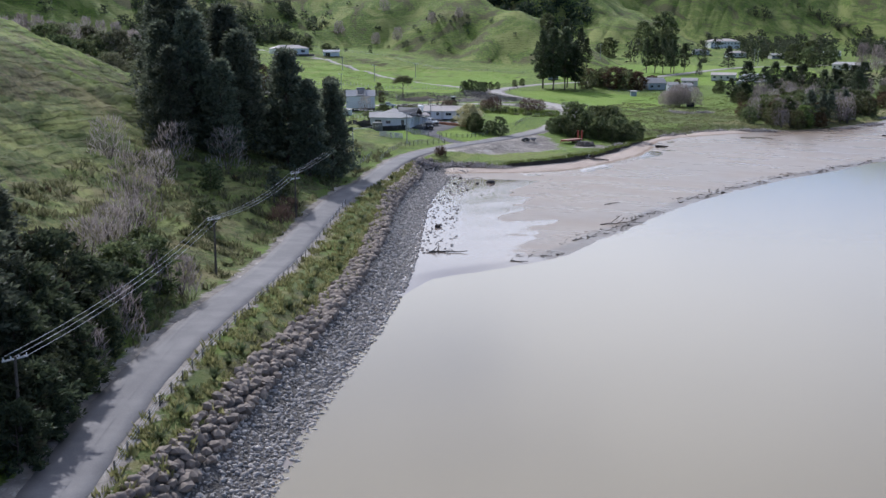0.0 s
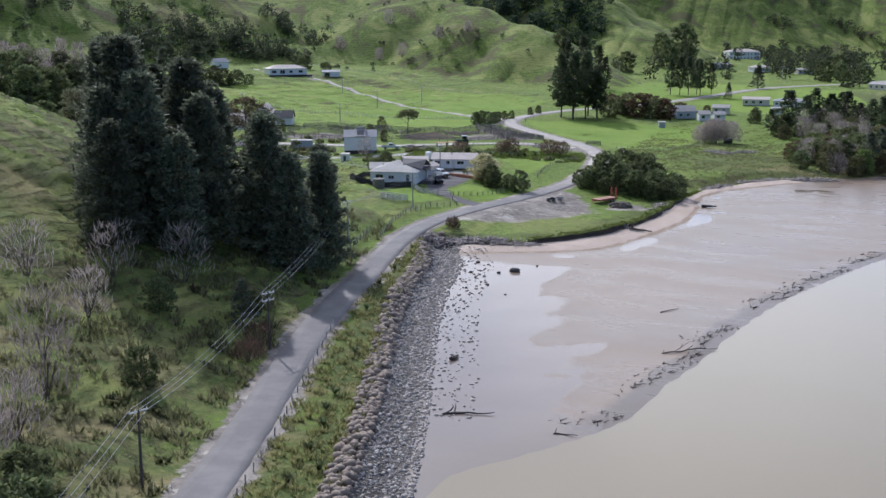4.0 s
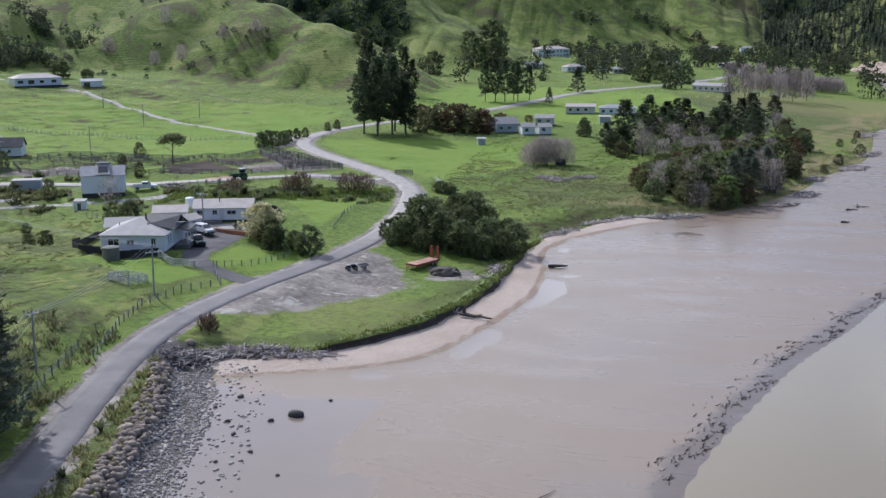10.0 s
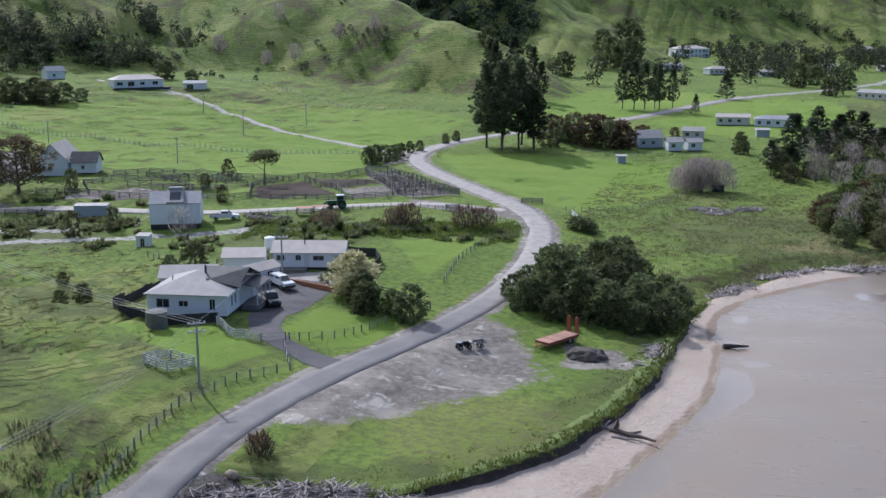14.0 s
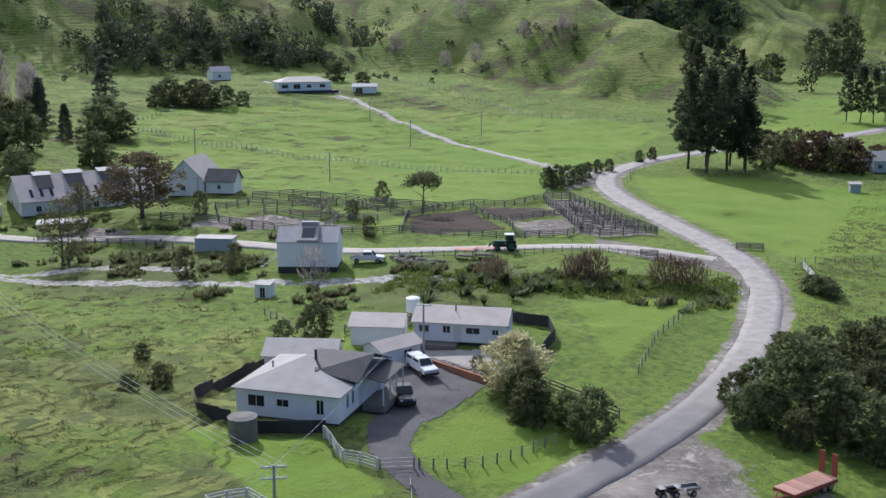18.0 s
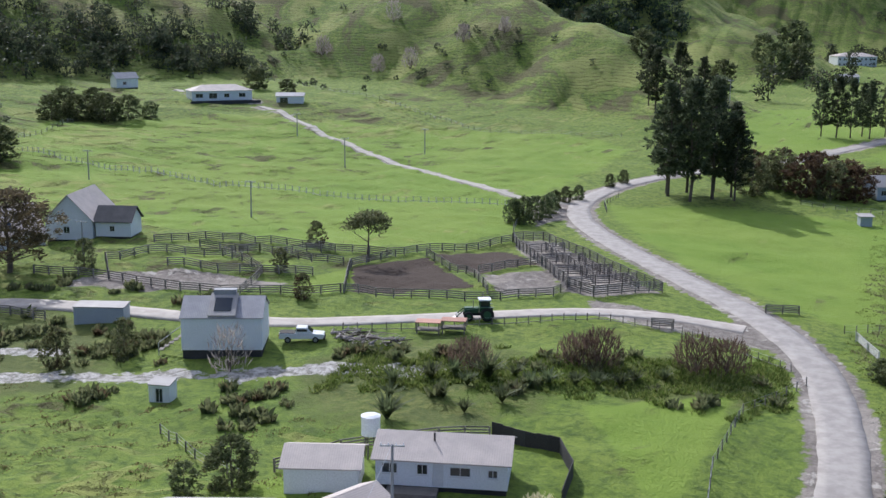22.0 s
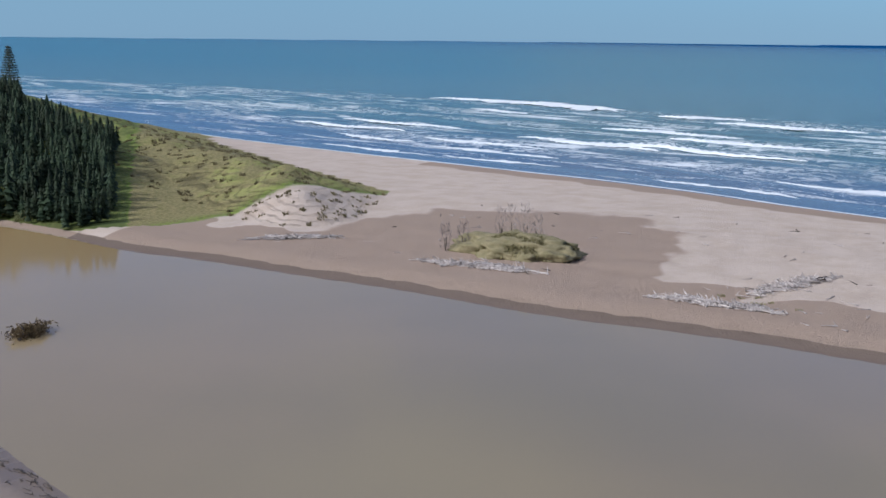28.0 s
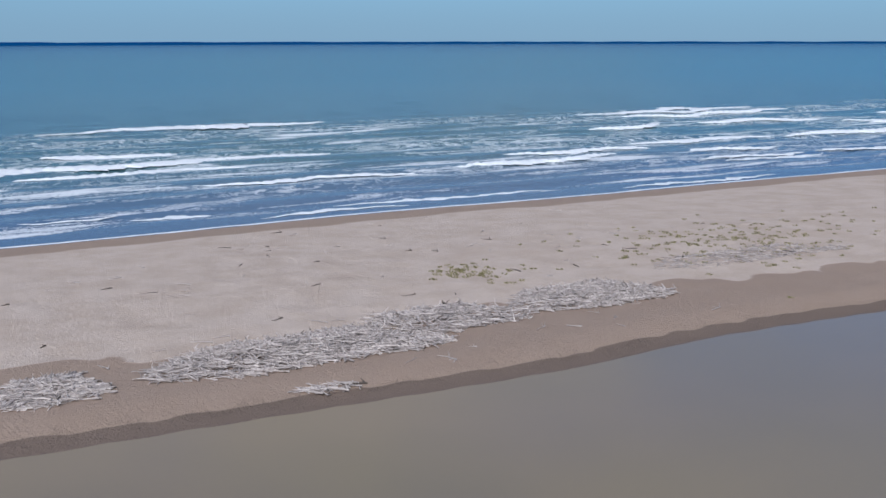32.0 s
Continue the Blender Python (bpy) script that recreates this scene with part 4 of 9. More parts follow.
# ---------- plants ----------
BARK = surface("bark", (0.11, 0.085, 0.065), (0.17, 0.14, 0.115), 0.9, 1.5, 14, relief=0.6, depth=0.05)
GREYWOOD = surface("bleached_wood", (0.40, 0.345, 0.315), (0.58, 0.525, 0.49), 0.85, 1.2, 10, relief=0.4, depth=0.03, per_piece=0.3, islands=True)
DARKWOOD = surface("sodden_wood", (0.07, 0.055, 0.045), (0.13, 0.105, 0.085), 0.8, 1.2, 10, relief=0.4, depth=0.03, per_piece=0.2)
LEAVES = {
    "pine": leafy("pine_needles", (0.072, 0.088, 0.062), (0.18, 0.20, 0.132)),
    "dune": leafy("dune_blades", (0.15, 0.135, 0.065), (0.32, 0.28, 0.15)),
    "stand": leafy("stand_needles", (0.042, 0.056, 0.033), (0.105, 0.125, 0.066)),
    "dark": leafy("evergreen_leaves", (0.066, 0.092, 0.042), (0.205, 0.235, 0.105)),
    "olive": leafy("olive_leaves", (0.08, 0.096, 0.042), (0.20, 0.205, 0.10), (0.13, 0.09, 0.055), 0.05),
    "pale": leafy("flowering_leaves", (0.32, 0.30, 0.16), (0.62, 0.57, 0.36)),
    "rust": leafy("rusty_leaves", (0.075, 0.05, 0.03), (0.14, 0.1, 0.055)),
    "flax": leafy("flax_blades", (0.05, 0.075, 0.03), (0.16, 0.19, 0.09)),
    "tussock": leafy("tussock_blades", (0.11, 0.122, 0.045), (0.30, 0.27, 0.125)),
    "willow": leafy("willow_leaves", (0.095, 0.105, 0.062), (0.24, 0.24, 0.145)),
    "tawny": leafy("tawny_leaves", (0.10, 0.085, 0.05), (0.21, 0.175, 0.095)),
    "scrub": leafy("scrub_blades", (0.13, 0.14, 0.065), (0.30, 0.30, 0.155)),
    "marsh": leafy("marsh_blades", (0.085, 0.135, 0.024), (0.20, 0.235, 0.07)),
    "twig": leafy("bare_twigs", (0.19, 0.16, 0.148), (0.38, 0.33, 0.305)),
    "redtwig": leafy("reddish_twigs", (0.085, 0.06, 0.045), (0.17, 0.12, 0.09)),
    "bush": leafy("far_bush", (0.038, 0.053, 0.032), (0.094, 0.11, 0.058), (0.08, 0.066, 0.043), 0.03),
    "green": leafy("bright_leaves", (0.07, 0.105, 0.03), (0.20, 0.25, 0.08)),
    "forest": leafy("plantation_needles", (0.026, 0.044, 0.027), (0.066, 0.094, 0.052), None, 0.0, 0.2),
}


def quads(centers, size, rng, up=0.0, long=1.5, out=None):
    """Small four-sided leaf sprays at the centres, turned at random; out: ways along which they point."""
    n = len(centers)
    a = rng.normal(size=(n, 3))
    if out is not None:
        a = a * 0.55 + out
    a[:, 2] += up
    a /= np.linalg.norm(a, axis=1, keepdims=True)
    b = np.cross(a, rng.normal(size=(n, 3)))
    b /= np.linalg.norm(b, axis=1, keepdims=True) + 1e-9
    s = (size * rng.uniform(0.6, 1.4, n))[:, None]
    a, b = a * s * long, b * s * 0.6
    v = np.stack([centers - a * 0.5, centers + b * 0.55, centers + a * 0.6, centers - b * 0.55], 1).reshape(-1, 3)
    return v, np.arange(4 * n).reshape(-1, 4)


def crown_mesh(name, kind, seed, height, low, radius, clumps, per, leaf, shape="round", material="dark"):
    """Foliage in many clumps at the limb ends, with gaps between; a unit tree of the given size."""
    rng = np.random.RandomState(seed)
    cs, outs, rads = [], [], []
    for _ in range(clumps):
        k = rng.uniform(0, 1)
        a = rng.uniform(0, 6.283)
        if shape == "cone":
            k = k ** 0.8
            r = radius * (1 - k) ** 0.75 * rng.uniform(0.35, 1.05) + 0.15
        elif shape == "tall":
            r = radius * (0.55 + 0.6 * math.sin(min(k * 1.25, 1.0) * 3.0)) * math.sqrt(rng.uniform(0.12, 1)) * (1 - 0.55 * k * k)
        elif shape == "spire":
            r = radius * (1.04 - k) ** 0.62 * math.sqrt(rng.uniform(0.18, 1)) * (0.82 + 0.18 * math.sin(k * 44 + seed)) + 0.2
        elif shape == "flat":
            k = 0.35 + 0.65 * math.sqrt(k)
            r = radius * math.sqrt(rng.uniform(0.05, 1)) * (1.05 - 0.55 * k)
        else:
            r = radius * math.sqrt(max(0.03, 1 - (2 * k - 0.85) ** 2 / 1.4)) * math.sqrt(rng.uniform(0.2, 1))
        lump = 1 + 0.28 * math.sin(3 * a + seed) * math.sin(5 * k + seed)
        cs.append((r * lump * math.cos(a), r * lump * math.sin(a), low + k * (height - low)))
        outs.append((math.cos(a), math.sin(a), 0.25 if shape != "cone" else -0.1))
        rads.append(radius * rng.uniform(0.12, 0.26))
    cs, outs, rads = np.array(cs), np.array(outs), np.array(rads)
    i = np.repeat(np.arange(clumps), per)
    off = rng.normal(size=(len(i), 3))
    off /= np.linalg.norm(off, axis=1, keepdims=True)
    off *= (rads[i] * rng.uniform(0.3, 1.1, len(i)))[:, None]
    off[:, 2] *= 0.62
    v, f = quads(cs[i] + off, leaf, rng, 0.15, 1.5, outs[i] * 0.8 + off / (rads[i][:, None] + 1e-6) * 0.6)
    return mesh_np(name, v, f, LEAVES[material]), cs


def trunk_mesh(name, seed, height, low, cs, girth, limbs=9, material=None):
    rng = np.random.RandomState(seed + 50)
    bm = bmesh.new()
    p, r = Vector((0, 0, -0.4)), girth
    for k in range(1, 6):
        q = Vector((rng.normal() * 0.05 * height * 0.2, rng.normal() * 0.05 * height * 0.2, height * 0.94 * k / 5))
        rod(bm, p, q, r, r * 0.74, 7)
        p, r = q, r * 0.74
    for j in rng.choice(len(cs), min(limbs, len(cs)), replace=False):
        c = Vector(cs[j])
        h = max(low * 0.6, c.z - 0.55 * math.hypot(c.x, c.y) - 0.04 * height)
        rod(bm, (0, 0, h), c * 0.92 + Vector((0, 0, h)) * 0.08, girth * 0.3, girth * 0.07, 5)
    return bm_mesh(name, bm, material or BARK)


TREES = {}


def tree_kind(key, category, label, height, low, radius, clumps, per, leaf, shape, material, girth=None, limbs=10, variants=3):
    made = []
    for i in range(variants):
        seed = 31 * len(TREES) + 7 * i + 3
        crown, cs = crown_mesh("crown", key, seed, height, low, radius, clumps, per, leaf, shape, material)
        made.append((trunk_mesh("trunk", seed, height, low, cs, girth or height * 0.02, limbs), crown))
    TREES[key] = (made, height, category, label)


tree_kind("pine", "tree", "tall dark pine with drooping needle-clad limbs on a slope", 24, 1.0, 6.6, 420, 22, 0.55, "spire", "pine", 0.42, 16, 4)
tree_kind("standpine", "tree", "tall pine with bare lower trunk and ragged layered crown", 24, 5.0, 4.6, 220, 24, 0.48, "tall", "stand", 0.36, 26, 3)
tree_kind("evergreen", "tree", "dense dark evergreen shrub tree by the shore", 6, 0.1, 3.0, 150, 20, 0.33, "round", "dark", 0.16, 10, 4)
tree_kind("olive", "tree", "olive-green coastal scrub tree on grass", 6, 0.1, 2.8, 140, 20, 0.29, "round", "olive", 0.14, 10, 3)
tree_kind("green", "tree", "bright green coastal shrub tree", 6, 0.1, 2.9, 140, 20, 0.3, "round", "green", 0.14, 10, 2)
# evergreen form in darker leaves: the pines' shade is put into the colour
tree_kind("shade", "shrub", "dark tangled roadside bush below pines", 6, 0.1, 3.1, 150, 20, 0.33, "round", "bush", 0.15, 10, 2)
tree_kind("rust", "shrub", "rust-brown leafed shrub among shore bush", 4, 0.1, 2.3, 110, 18, 0.25, "round", "rust", 0.1, 8, 2)
tree_kind("umbrella", "tree", "spreading flat-topped paddock tree with a bare stem", 7, 3.0, 4.3, 100, 24, 0.28, "flat", "olive", 0.24, 16, 2)
tree_kind("conifer", "tree", "pointed dark conifer standing in grass", 10, 0.6, 2.6, 150, 16, 0.32, "cone", "pine", 0.2, 8, 3)
tree_kind("blossom", "tree", "rounded tree covered in pale cream blossom", 6, 0.5, 3.3, 210, 24, 0.3, "round", "pale", 0.2, 10, 1)
tree_kind("willow", "tree", "dense grey-green willow beside the creek", 12, 0.4, 4.6, 260, 24, 0.34, "round", "willow", 0.3, 14, 3)
tree_kind("spreading", "tree", "broad brown-green spreading tree before the woolshed", 11, 2.6, 6.3, 240, 26, 0.34, "round", "tawny", 0.4, 22, 1)
tree_kind("gum", "tree", "open grey-green tree with airy crown", 11, 3.0, 4.4, 90, 22, 0.27, "tall", "olive", 0.24, 16, 3)


def plant(key, x, y, h, rz=None, wide=1.0, group="", label=""):
    made, height, category, text = TREES[key]
    k = int(abs(x * 7.3 + y * 3.1)) % len(made)
    trunk, crown = made[k]
    ob = new("tree" if category == "tree" else "shrub")
    s = h / height
    ob.matrix_basis = pose(x, y, gz(x, y) - 0.1, 0, 0, (x * 57 + y * 31) % 360 if rz is None else rz)
    ob.scale = (s * wide, s * wide, s)
    for name, me in (("trunk", trunk), ("crown", crown)):
        o = new(name, me)
        o.parent = ob
    return tagged(ob, label or text, category, group)


def twiggy(name, x, y, h, spread, n, seed, material, label, category="shrub", spray=0.5):
    """A leafless shrub: stems that fork into a haze of twigs."""
    rng = np.random.RandomState(seed)
    ob = empty(name, on_ground(x, y, 0, 0.1), label, category)
    for _ in range(5):
        a, q = rng.uniform(0, 6.283), rng.uniform(0.2, 0.8)
        tip = Vector((math.cos(a) * spread * q * 0.6, math.sin(a) * spread * q * 0.6, h * rng.uniform(0.4, 0.6)))
        part("stem", rods(((tip.x * 0.08, tip.y * 0.08, 0), tip, 0.09, 0.05), sides=5), BARK, ob)
    c, o = [], []
    for _ in range(n):
        a, k = rng.uniform(0, 6.283), rng.uniform(0.15, 1)
        r = spread * math.sqrt(rng.uniform(0.02, 1)) * math.sqrt(max(0.06, 1 - (k - 0.35) ** 2 * 1.7))
        c.append((r * math.cos(a), r * math.sin(a), h * k))
        o.append((math.cos(a) * 0.6, math.sin(a) * 0.6, 1.1))
    v, f = quads(np.array(c), spray, rng, 0.5, 1.9, np.array(o))
    cc = np.repeat(np.array(c), 4, axis=0)
    v = cc + (v - cc) * np.array([1, 1, 1.0])
    # slender sprays
    v4 = v.reshape(-1, 4, 3)
    mid = (v4[:, 1] + v4[:, 3]) / 2
    v4[:, 1], v4[:, 3] = mid + (v4[:, 1] - mid) * 0.28, mid + (v4[:, 3] - mid) * 0.28
    t = new("crown", mesh_np("crown", v4.reshape(-1, 3), f, LEAVES[material]))
    t.parent = ob
    return ob


def flax(name, x, y, h, seed, material="flax", label="clump of arching flax blades", category="plant", n=46):
    rng = np.random.RandomState(seed)
    v, f = [np.array([-0.03 * h, 0, 0]), np.array([0.03 * h, 0, 0])], []
    for _ in range(n):
        a, lean, L = rng.uniform(0, 6.283), rng.uniform(0.15, 0.9), h * rng.uniform(0.7, 1.15)
        d, s = np.array([math.cos(a), math.sin(a), 0]), np.array([-math.sin(a), math.cos(a), 0]) * 0.05 * h
        k = len(v)
        for q, w in ((0, 1.0), (0.5, 1.2), (1.0, 0.25)):
            p = d * (lean * L * q * q * 0.9 + 0.06) + np.array([0, 0, L * q * (1 - 0.35 * lean * q)])
            if q > 0:
                v += [p - s * w, p + s * w]
        f += [(0, 1, k + 1, k), (k, k + 1, k + 3, k + 2)]
    return mesh_np(name, np.array(v), np.array(f), LEAVES[material])


# dark pines on the slope above the road
for x, y, h in ((-103, 196, 22), (-109, 206, 21), (-107, 185, 22), (-114, 192, 25), (-117, 204, 22), (-118, 181, 25), (-112, 177, 23), (-125, 193, 23), (-123, 185, 23),
                (-127, 203, 21), (-111, 169, 17), (-122, 212, 18), (-97, 193, 18), (-97, 203, 18.5), (-100, 209, 18), (-106, 177, 17), (-116, 174, 19),
                # added pines, mostly out of view, that cast shade on the near roadside
                (-73, 61, 17), (-79, 71, 18), (-86, 80, 18), (-68, 54, 15), (-92, 92, 16), (-66, 74, 13), (-62, 66, 12), (-80, 86, 16), (-72, 70, 15), (-60, 58, 15), (-56.5, 52, 15), (-62, 66, 17), (-54, 44, 13), (-66, 60, 17)):
    plant("pine", x, y, h, group="pines above the road")
for x, y, h in ((-66, 92, 5), (-62, 81, 5), (-70, 101, 6), (-57.5, 72, 4), (-86, 138, 4), (-69, 95, 6), (-97, 158, 4), (-90, 168, 3.2), (-74, 106, 5)):
    plant("evergreen", x, y, h, label="dark tangled roadside shrub in shade")
for i, (x, y, h) in enumerate(((-89, 127, 7), (-95, 134, 8), (-100, 148, 6), (-105, 160, 7), (-101, 170, 8), (-84, 117, 6), (-110, 150, 7))):
    twiggy("bare_shrub", x, y, h, h * 0.5, 420, 200 + i, "twig", "grey leafless shrub on the slope")
for i, (x, y, h) in enumerate(((-84.5, 160, 3.0), (-83, 155, 2.6))):
    twiggy("reddish_shrub", x, y, h, 2.2, 380, 230 + i, "redtwig", "reddish leafless roadside shrub beside a pole")
plant("conifer", -89, 164, 6.0, wide=1.2)
# the clump beside the lay-by
CLUMP = ((-79, 312, 4.5), (-77, 304, 5), (-73, 301, 4.5), (-62, 300.5, 5), (-59, 303, 5), (-57.5, 309, 4.5), (-62, 306, 6.5), (-66, 302, 6.5), (-70, 305, 7),
         (-74, 309, 7), (-77, 318, 5.5), (-72, 315, 7), (-67, 311, 7), (-63, 314, 6), (-70, 322, 6.5), (-75, 326, 5), (-66, 320, 6), (-72, 332, 5), (-60, 318, 4.5), (-68, 328, 5.5), (-80.5, 308, 3.5), (-64, 326, 4.5))
for x, y, h in CLUMP:
    plant("evergreen", x, y, h * (0.72 + 0.5 * ((x * 3.7 + y * 1.3) % 1.0)), wide=1.0, group="shrub trees beside the lay-by")


def scatter(poly, n, gap, seed):
    rng = np.random.RandomState(seed)
    xs, ys = [p[0] for p in poly], [p[1] for p in poly]
    out = []
    for _ in range(n * 60):
        x, y = rng.uniform(min(xs), max(xs)), rng.uniform(min(ys), max(ys))
        if inside(np.array([x]), np.array([y]), poly, 0.1)[0] > 0.5 and all((x - a) ** 2 + (y - b) ** 2 > gap * gap for a, b in out):
            out.append((x, y))
            if len(out) == n:
                break
    return out


SHORE_A = [(-38.5, 381), (-36, 371), (-31, 364.5), (-24, 362), (-15, 369), (-4, 388), (1, 401), (4, 420), (-12, 424), (-30, 415), (-37, 398)]
SHORE_B = [(-52, 456), (-45, 438), (-30, 431), (-8, 434), (6, 447), (14, 470), (14, 520), (-4, 532), (-26, 528), (-40, 500)]
for i, (x, y) in enumerate(scatter(SHORE_A, 84, 2.5, 11)):
    k = (i * 7) % 10
    if x > -16 and y < 405 and k < 5:
        plant("conifer", x, y, 8.5 + (i % 4), wide=1.25, group="shore bush", label="dark green shore conifer leaning over mud")
    elif k < 2:
        plant("green", x, y, 4.0 + (i % 4) * 0.9, group="shore bush")
    elif k < 4:
        plant("evergreen", x, y, 4.0 + (i % 5) * 1.0, group="shore bush")
    elif k < 7:
        plant("olive", x, y, 4.8 + (i % 4) * 0.8, group="shore bush")
    elif k < 8:
        plant("rust", x, y, 4.5 + (i % 3) * 0.7, group="shore bush")
    else:
        twiggy("bare_shrub", x, y, 5.5 + (i % 4), 2.6, 520, 300 + i, "twig", "grey leafless tree among shore bush", "tree")
for i, (x, y) in enumerate(scatter(SHORE_B, 88, 3.3, 12)):
    k = (i * 7) % 10
    if y > 480 and k < 4:
        plant("standpine", x, y, 8.5 + (i % 5), wide=1.6, group="shore bush", label="dark shore pine with broad crown")
    elif k < 4:
        plant("evergreen", x, y, 4.0 + (i % 4) * 0.9, group="shore bush")
    elif k < 6:
        plant("olive", x, y, 4.0 + (i % 4) * 0.8, group="shore bush")
    elif k < 7:
        plant("rust", x, y, 3.5 + (i % 3) * 0.7, group="shore bush")
    else:
        twiggy("bare_shrub", x, y, 5.5 + (i % 3), 2.8, 520, 400 + i, "twig", "grey leafless tree among shore bush", "tree")
for x, y, h in ((-43, 460, 15), (-38, 478, 12), (-30, 500, 11), (-27, 516, 11), (-9, 535, 11), (8, 540, 11), (-48, 452, 9)):
    plant("standpine", x, y, h, wide=1.5, label="dark shore pine with broad crown")
for x, y, h in ((28, 475, 3.5), (18, 448, 3), (24, 490, 2.5), (34, 520, 2.5), (12, 432, 2.5), (30, 500, 2)):
    plant("olive", x, y, h)
# the stand at the bend and trees up the valley
for x, y, h in ((-126.7, 469, 24), (-121.5, 466, 25), (-117.7, 471, 25.5), (-114.5, 476, 20), (-124, 476, 24), (-119, 480, 23), (-113, 470, 17), (-128, 474, 20)):
    plant("standpine", x, y, h, group="pine stand at the bend")
for x, y, h in ((-157.7, 601, 21), (-151, 605, 21.5), (-145, 614, 17.5), (-162, 610, 20), (-140, 606, 16)):
    plant("standpine", x, y, h, group="pine stand below the hill")
for x, y, h in ((-105.4, 591, 17), (-101, 590, 18), (-97, 591, 17.6), (-91.7, 592, 17), (-87.6, 599, 14.5), (-94, 597, 16)):
    plant("standpine", x, y, h, wide=0.9, group="pine row in the valley")
plant("conifer", -77.3, 580.5, 7.3)
plant("conifer", -69.5, 635.7, 11.8, wide=1.3)
for x, y, h in ((-36, 824, 13), (-21, 738, 12), (-57.7, 502, 4.5), (-156, 858, 14), (-142, 868, 21), (-176, 659, 10), (-42, 740, 12), (-29, 679, 8), (-34, 763, 10), (-57, 488, 5.3), (-147, 829, 18), (-137, 846, 16), (-163, 773, 13)):
    plant("evergreen", x, y, h, wide=0.9, label="broad dark valley tree")
for x, y, h in ((-109.4, 492, 7), (-105.3, 489.5, 8), (-100, 486, 9), (-95, 485, 8.3), (-90, 485, 7.3), (-86, 499, 5.2), (-114, 498, 7.1), (-107, 498, 8), (-98, 496, 8), (-92, 495, 7), (-78.5, 519, 2.8), (-111, 482, 8)):
    plant("olive" if int(x) % 2 else "rust", x, y, h, group="scrub beside the pine stand", label="brown-green scrub tree beside pines")
rng_v = np.random.RandomState(5)


def woods(name, places, material, label, seed, shape=0.40, leaf=0.85, quads_each=260):
    """Far trees joined: trunks and ragged crowns of leaf sprays. places: x, y, height."""
    rng = np.random.RandomState(seed)
    vs, fs, n = [], [], 0
    for x, y, h in places:
        z = gz(x, y)
        k = 30
        a, q = rng.uniform(0, 6.283, k), rng.uniform(0, 1, k)
        r = h * shape * np.sqrt(np.clip(1 - (2 * q - 0.85) ** 2 / 1.5, 0.03, 1)) * np.sqrt(rng.uniform(0.1, 1, k))
        cs = np.c_[x + r * np.cos(a), y + r * np.sin(a), z + h * (0.04 + 0.94 * q)]
        i = rng.randint(0, k, quads_each)
        c = cs[i] + rng.normal(size=(quads_each, 3)) * h * np.array([0.085, 0.085, 0.05])
        v, f = quads(c, leaf * (0.5 + h / 16), rng, 0.2)
        vs.append(v)
        fs.append(f + n)
        n += len(v)
        t = h * 0.018
        v = np.array([(x - t, y - t, z - 0.3), (x + t, y - t, z - 0.3), (x + t, y + t, z - 0.3), (x - t, y + t, z - 0.3), (x - t / 3, y - t / 3, z + h * 0.8), (x + t / 3, y - t / 3, z + h * 0.8), (x + t / 3, y + t / 3, z + h * 0.8), (x - t / 3, y + t / 3, z + h * 0.8)])
        vs.append(v)
        fs.append(np.array([(0, 1, 5, 4), (1, 2, 6, 5), (2, 3, 7, 6), (3, 0, 4, 7)]) + n)
        n += 8
    tagged(new(name, mesh_np(name, np.concatenate(vs), np.concatenate(fs), LEAVES[material])), label, "trees", kind="stuff")


spots = []
for i in range(64):
    x, y = rng_v.uniform(-190, 95), rng_v.uniform(690, 1080)
    if not (y < 700 + 0.5 * abs(x + 60) and i % 3) and gz(x, y) < 22 and line_dist(np.array([x]), np.array([y]), ROAD)[0][0] > 8:
        spots.append((x, y, rng_v.uniform(8, 17)))
for cx, cy, n, sp in ((-105, 1066, 18, 20), (-60, 835, 13, 16), (30, 770, 6, 14), (45, 930, 18, 28), (-20, 1020, 16, 30), (60, 1050, 20, 26)):
    spots += [(cx + rng_v.normal() * sp, cy + rng_v.normal() * sp, rng_v.uniform(7, 14)) for _ in range(n)]
spots = [q for q in spots if not (-133 < q[0] < -98 and 1020 < q[1] < 1050)]
woods("valley_trees", spots[::2], "bush", "dark valley trees among houses", 71)
woods("valley_scrub", spots[1::2], "bush", "olive and brown valley trees among paddocks", 72)
for i in range(6):
    twiggy("bare_poplar", -2 + 7 * i, 640 + 9 * (i % 3), 15, 4, 700, 500 + i, "twig", "tall leafless poplar in the valley", "tree", 1.1)
for i in range(14):
    twiggy("willow_thicket", 15 + 7 * (i % 7), 735 + 14 * (i // 7), 7, 5.5, 800, 520 + i, "twig", "grey leafless willow thicket", "shrub", 1.1)
# hill scrub: dense bush in the gullies, single bushes elsewhere


def clusters(groups, lo, hi):
    out = []
    for cx, cy, sx, sy, n in groups:
        out += [(cx + rng_v.normal() * sx, cy + rng_v.normal() * sy, rng_v.uniform(lo, hi)) for _ in range(n)]
    return out


woods("gully_bush", clusters(((-350, 520, 9, 8, 34), (-340, 552, 6, 11, 36), (-326, 578, 9, 10, 40), (-330, 632, 12, 9, 22), (-372, 560, 12, 20, 26), (-316, 592, 6, 6, 14), (-398, 500, 12, 30, 30)), 4, 9), "bush", "dark bush filling the hillside gullies", 74, 0.52, 0.8, 170)
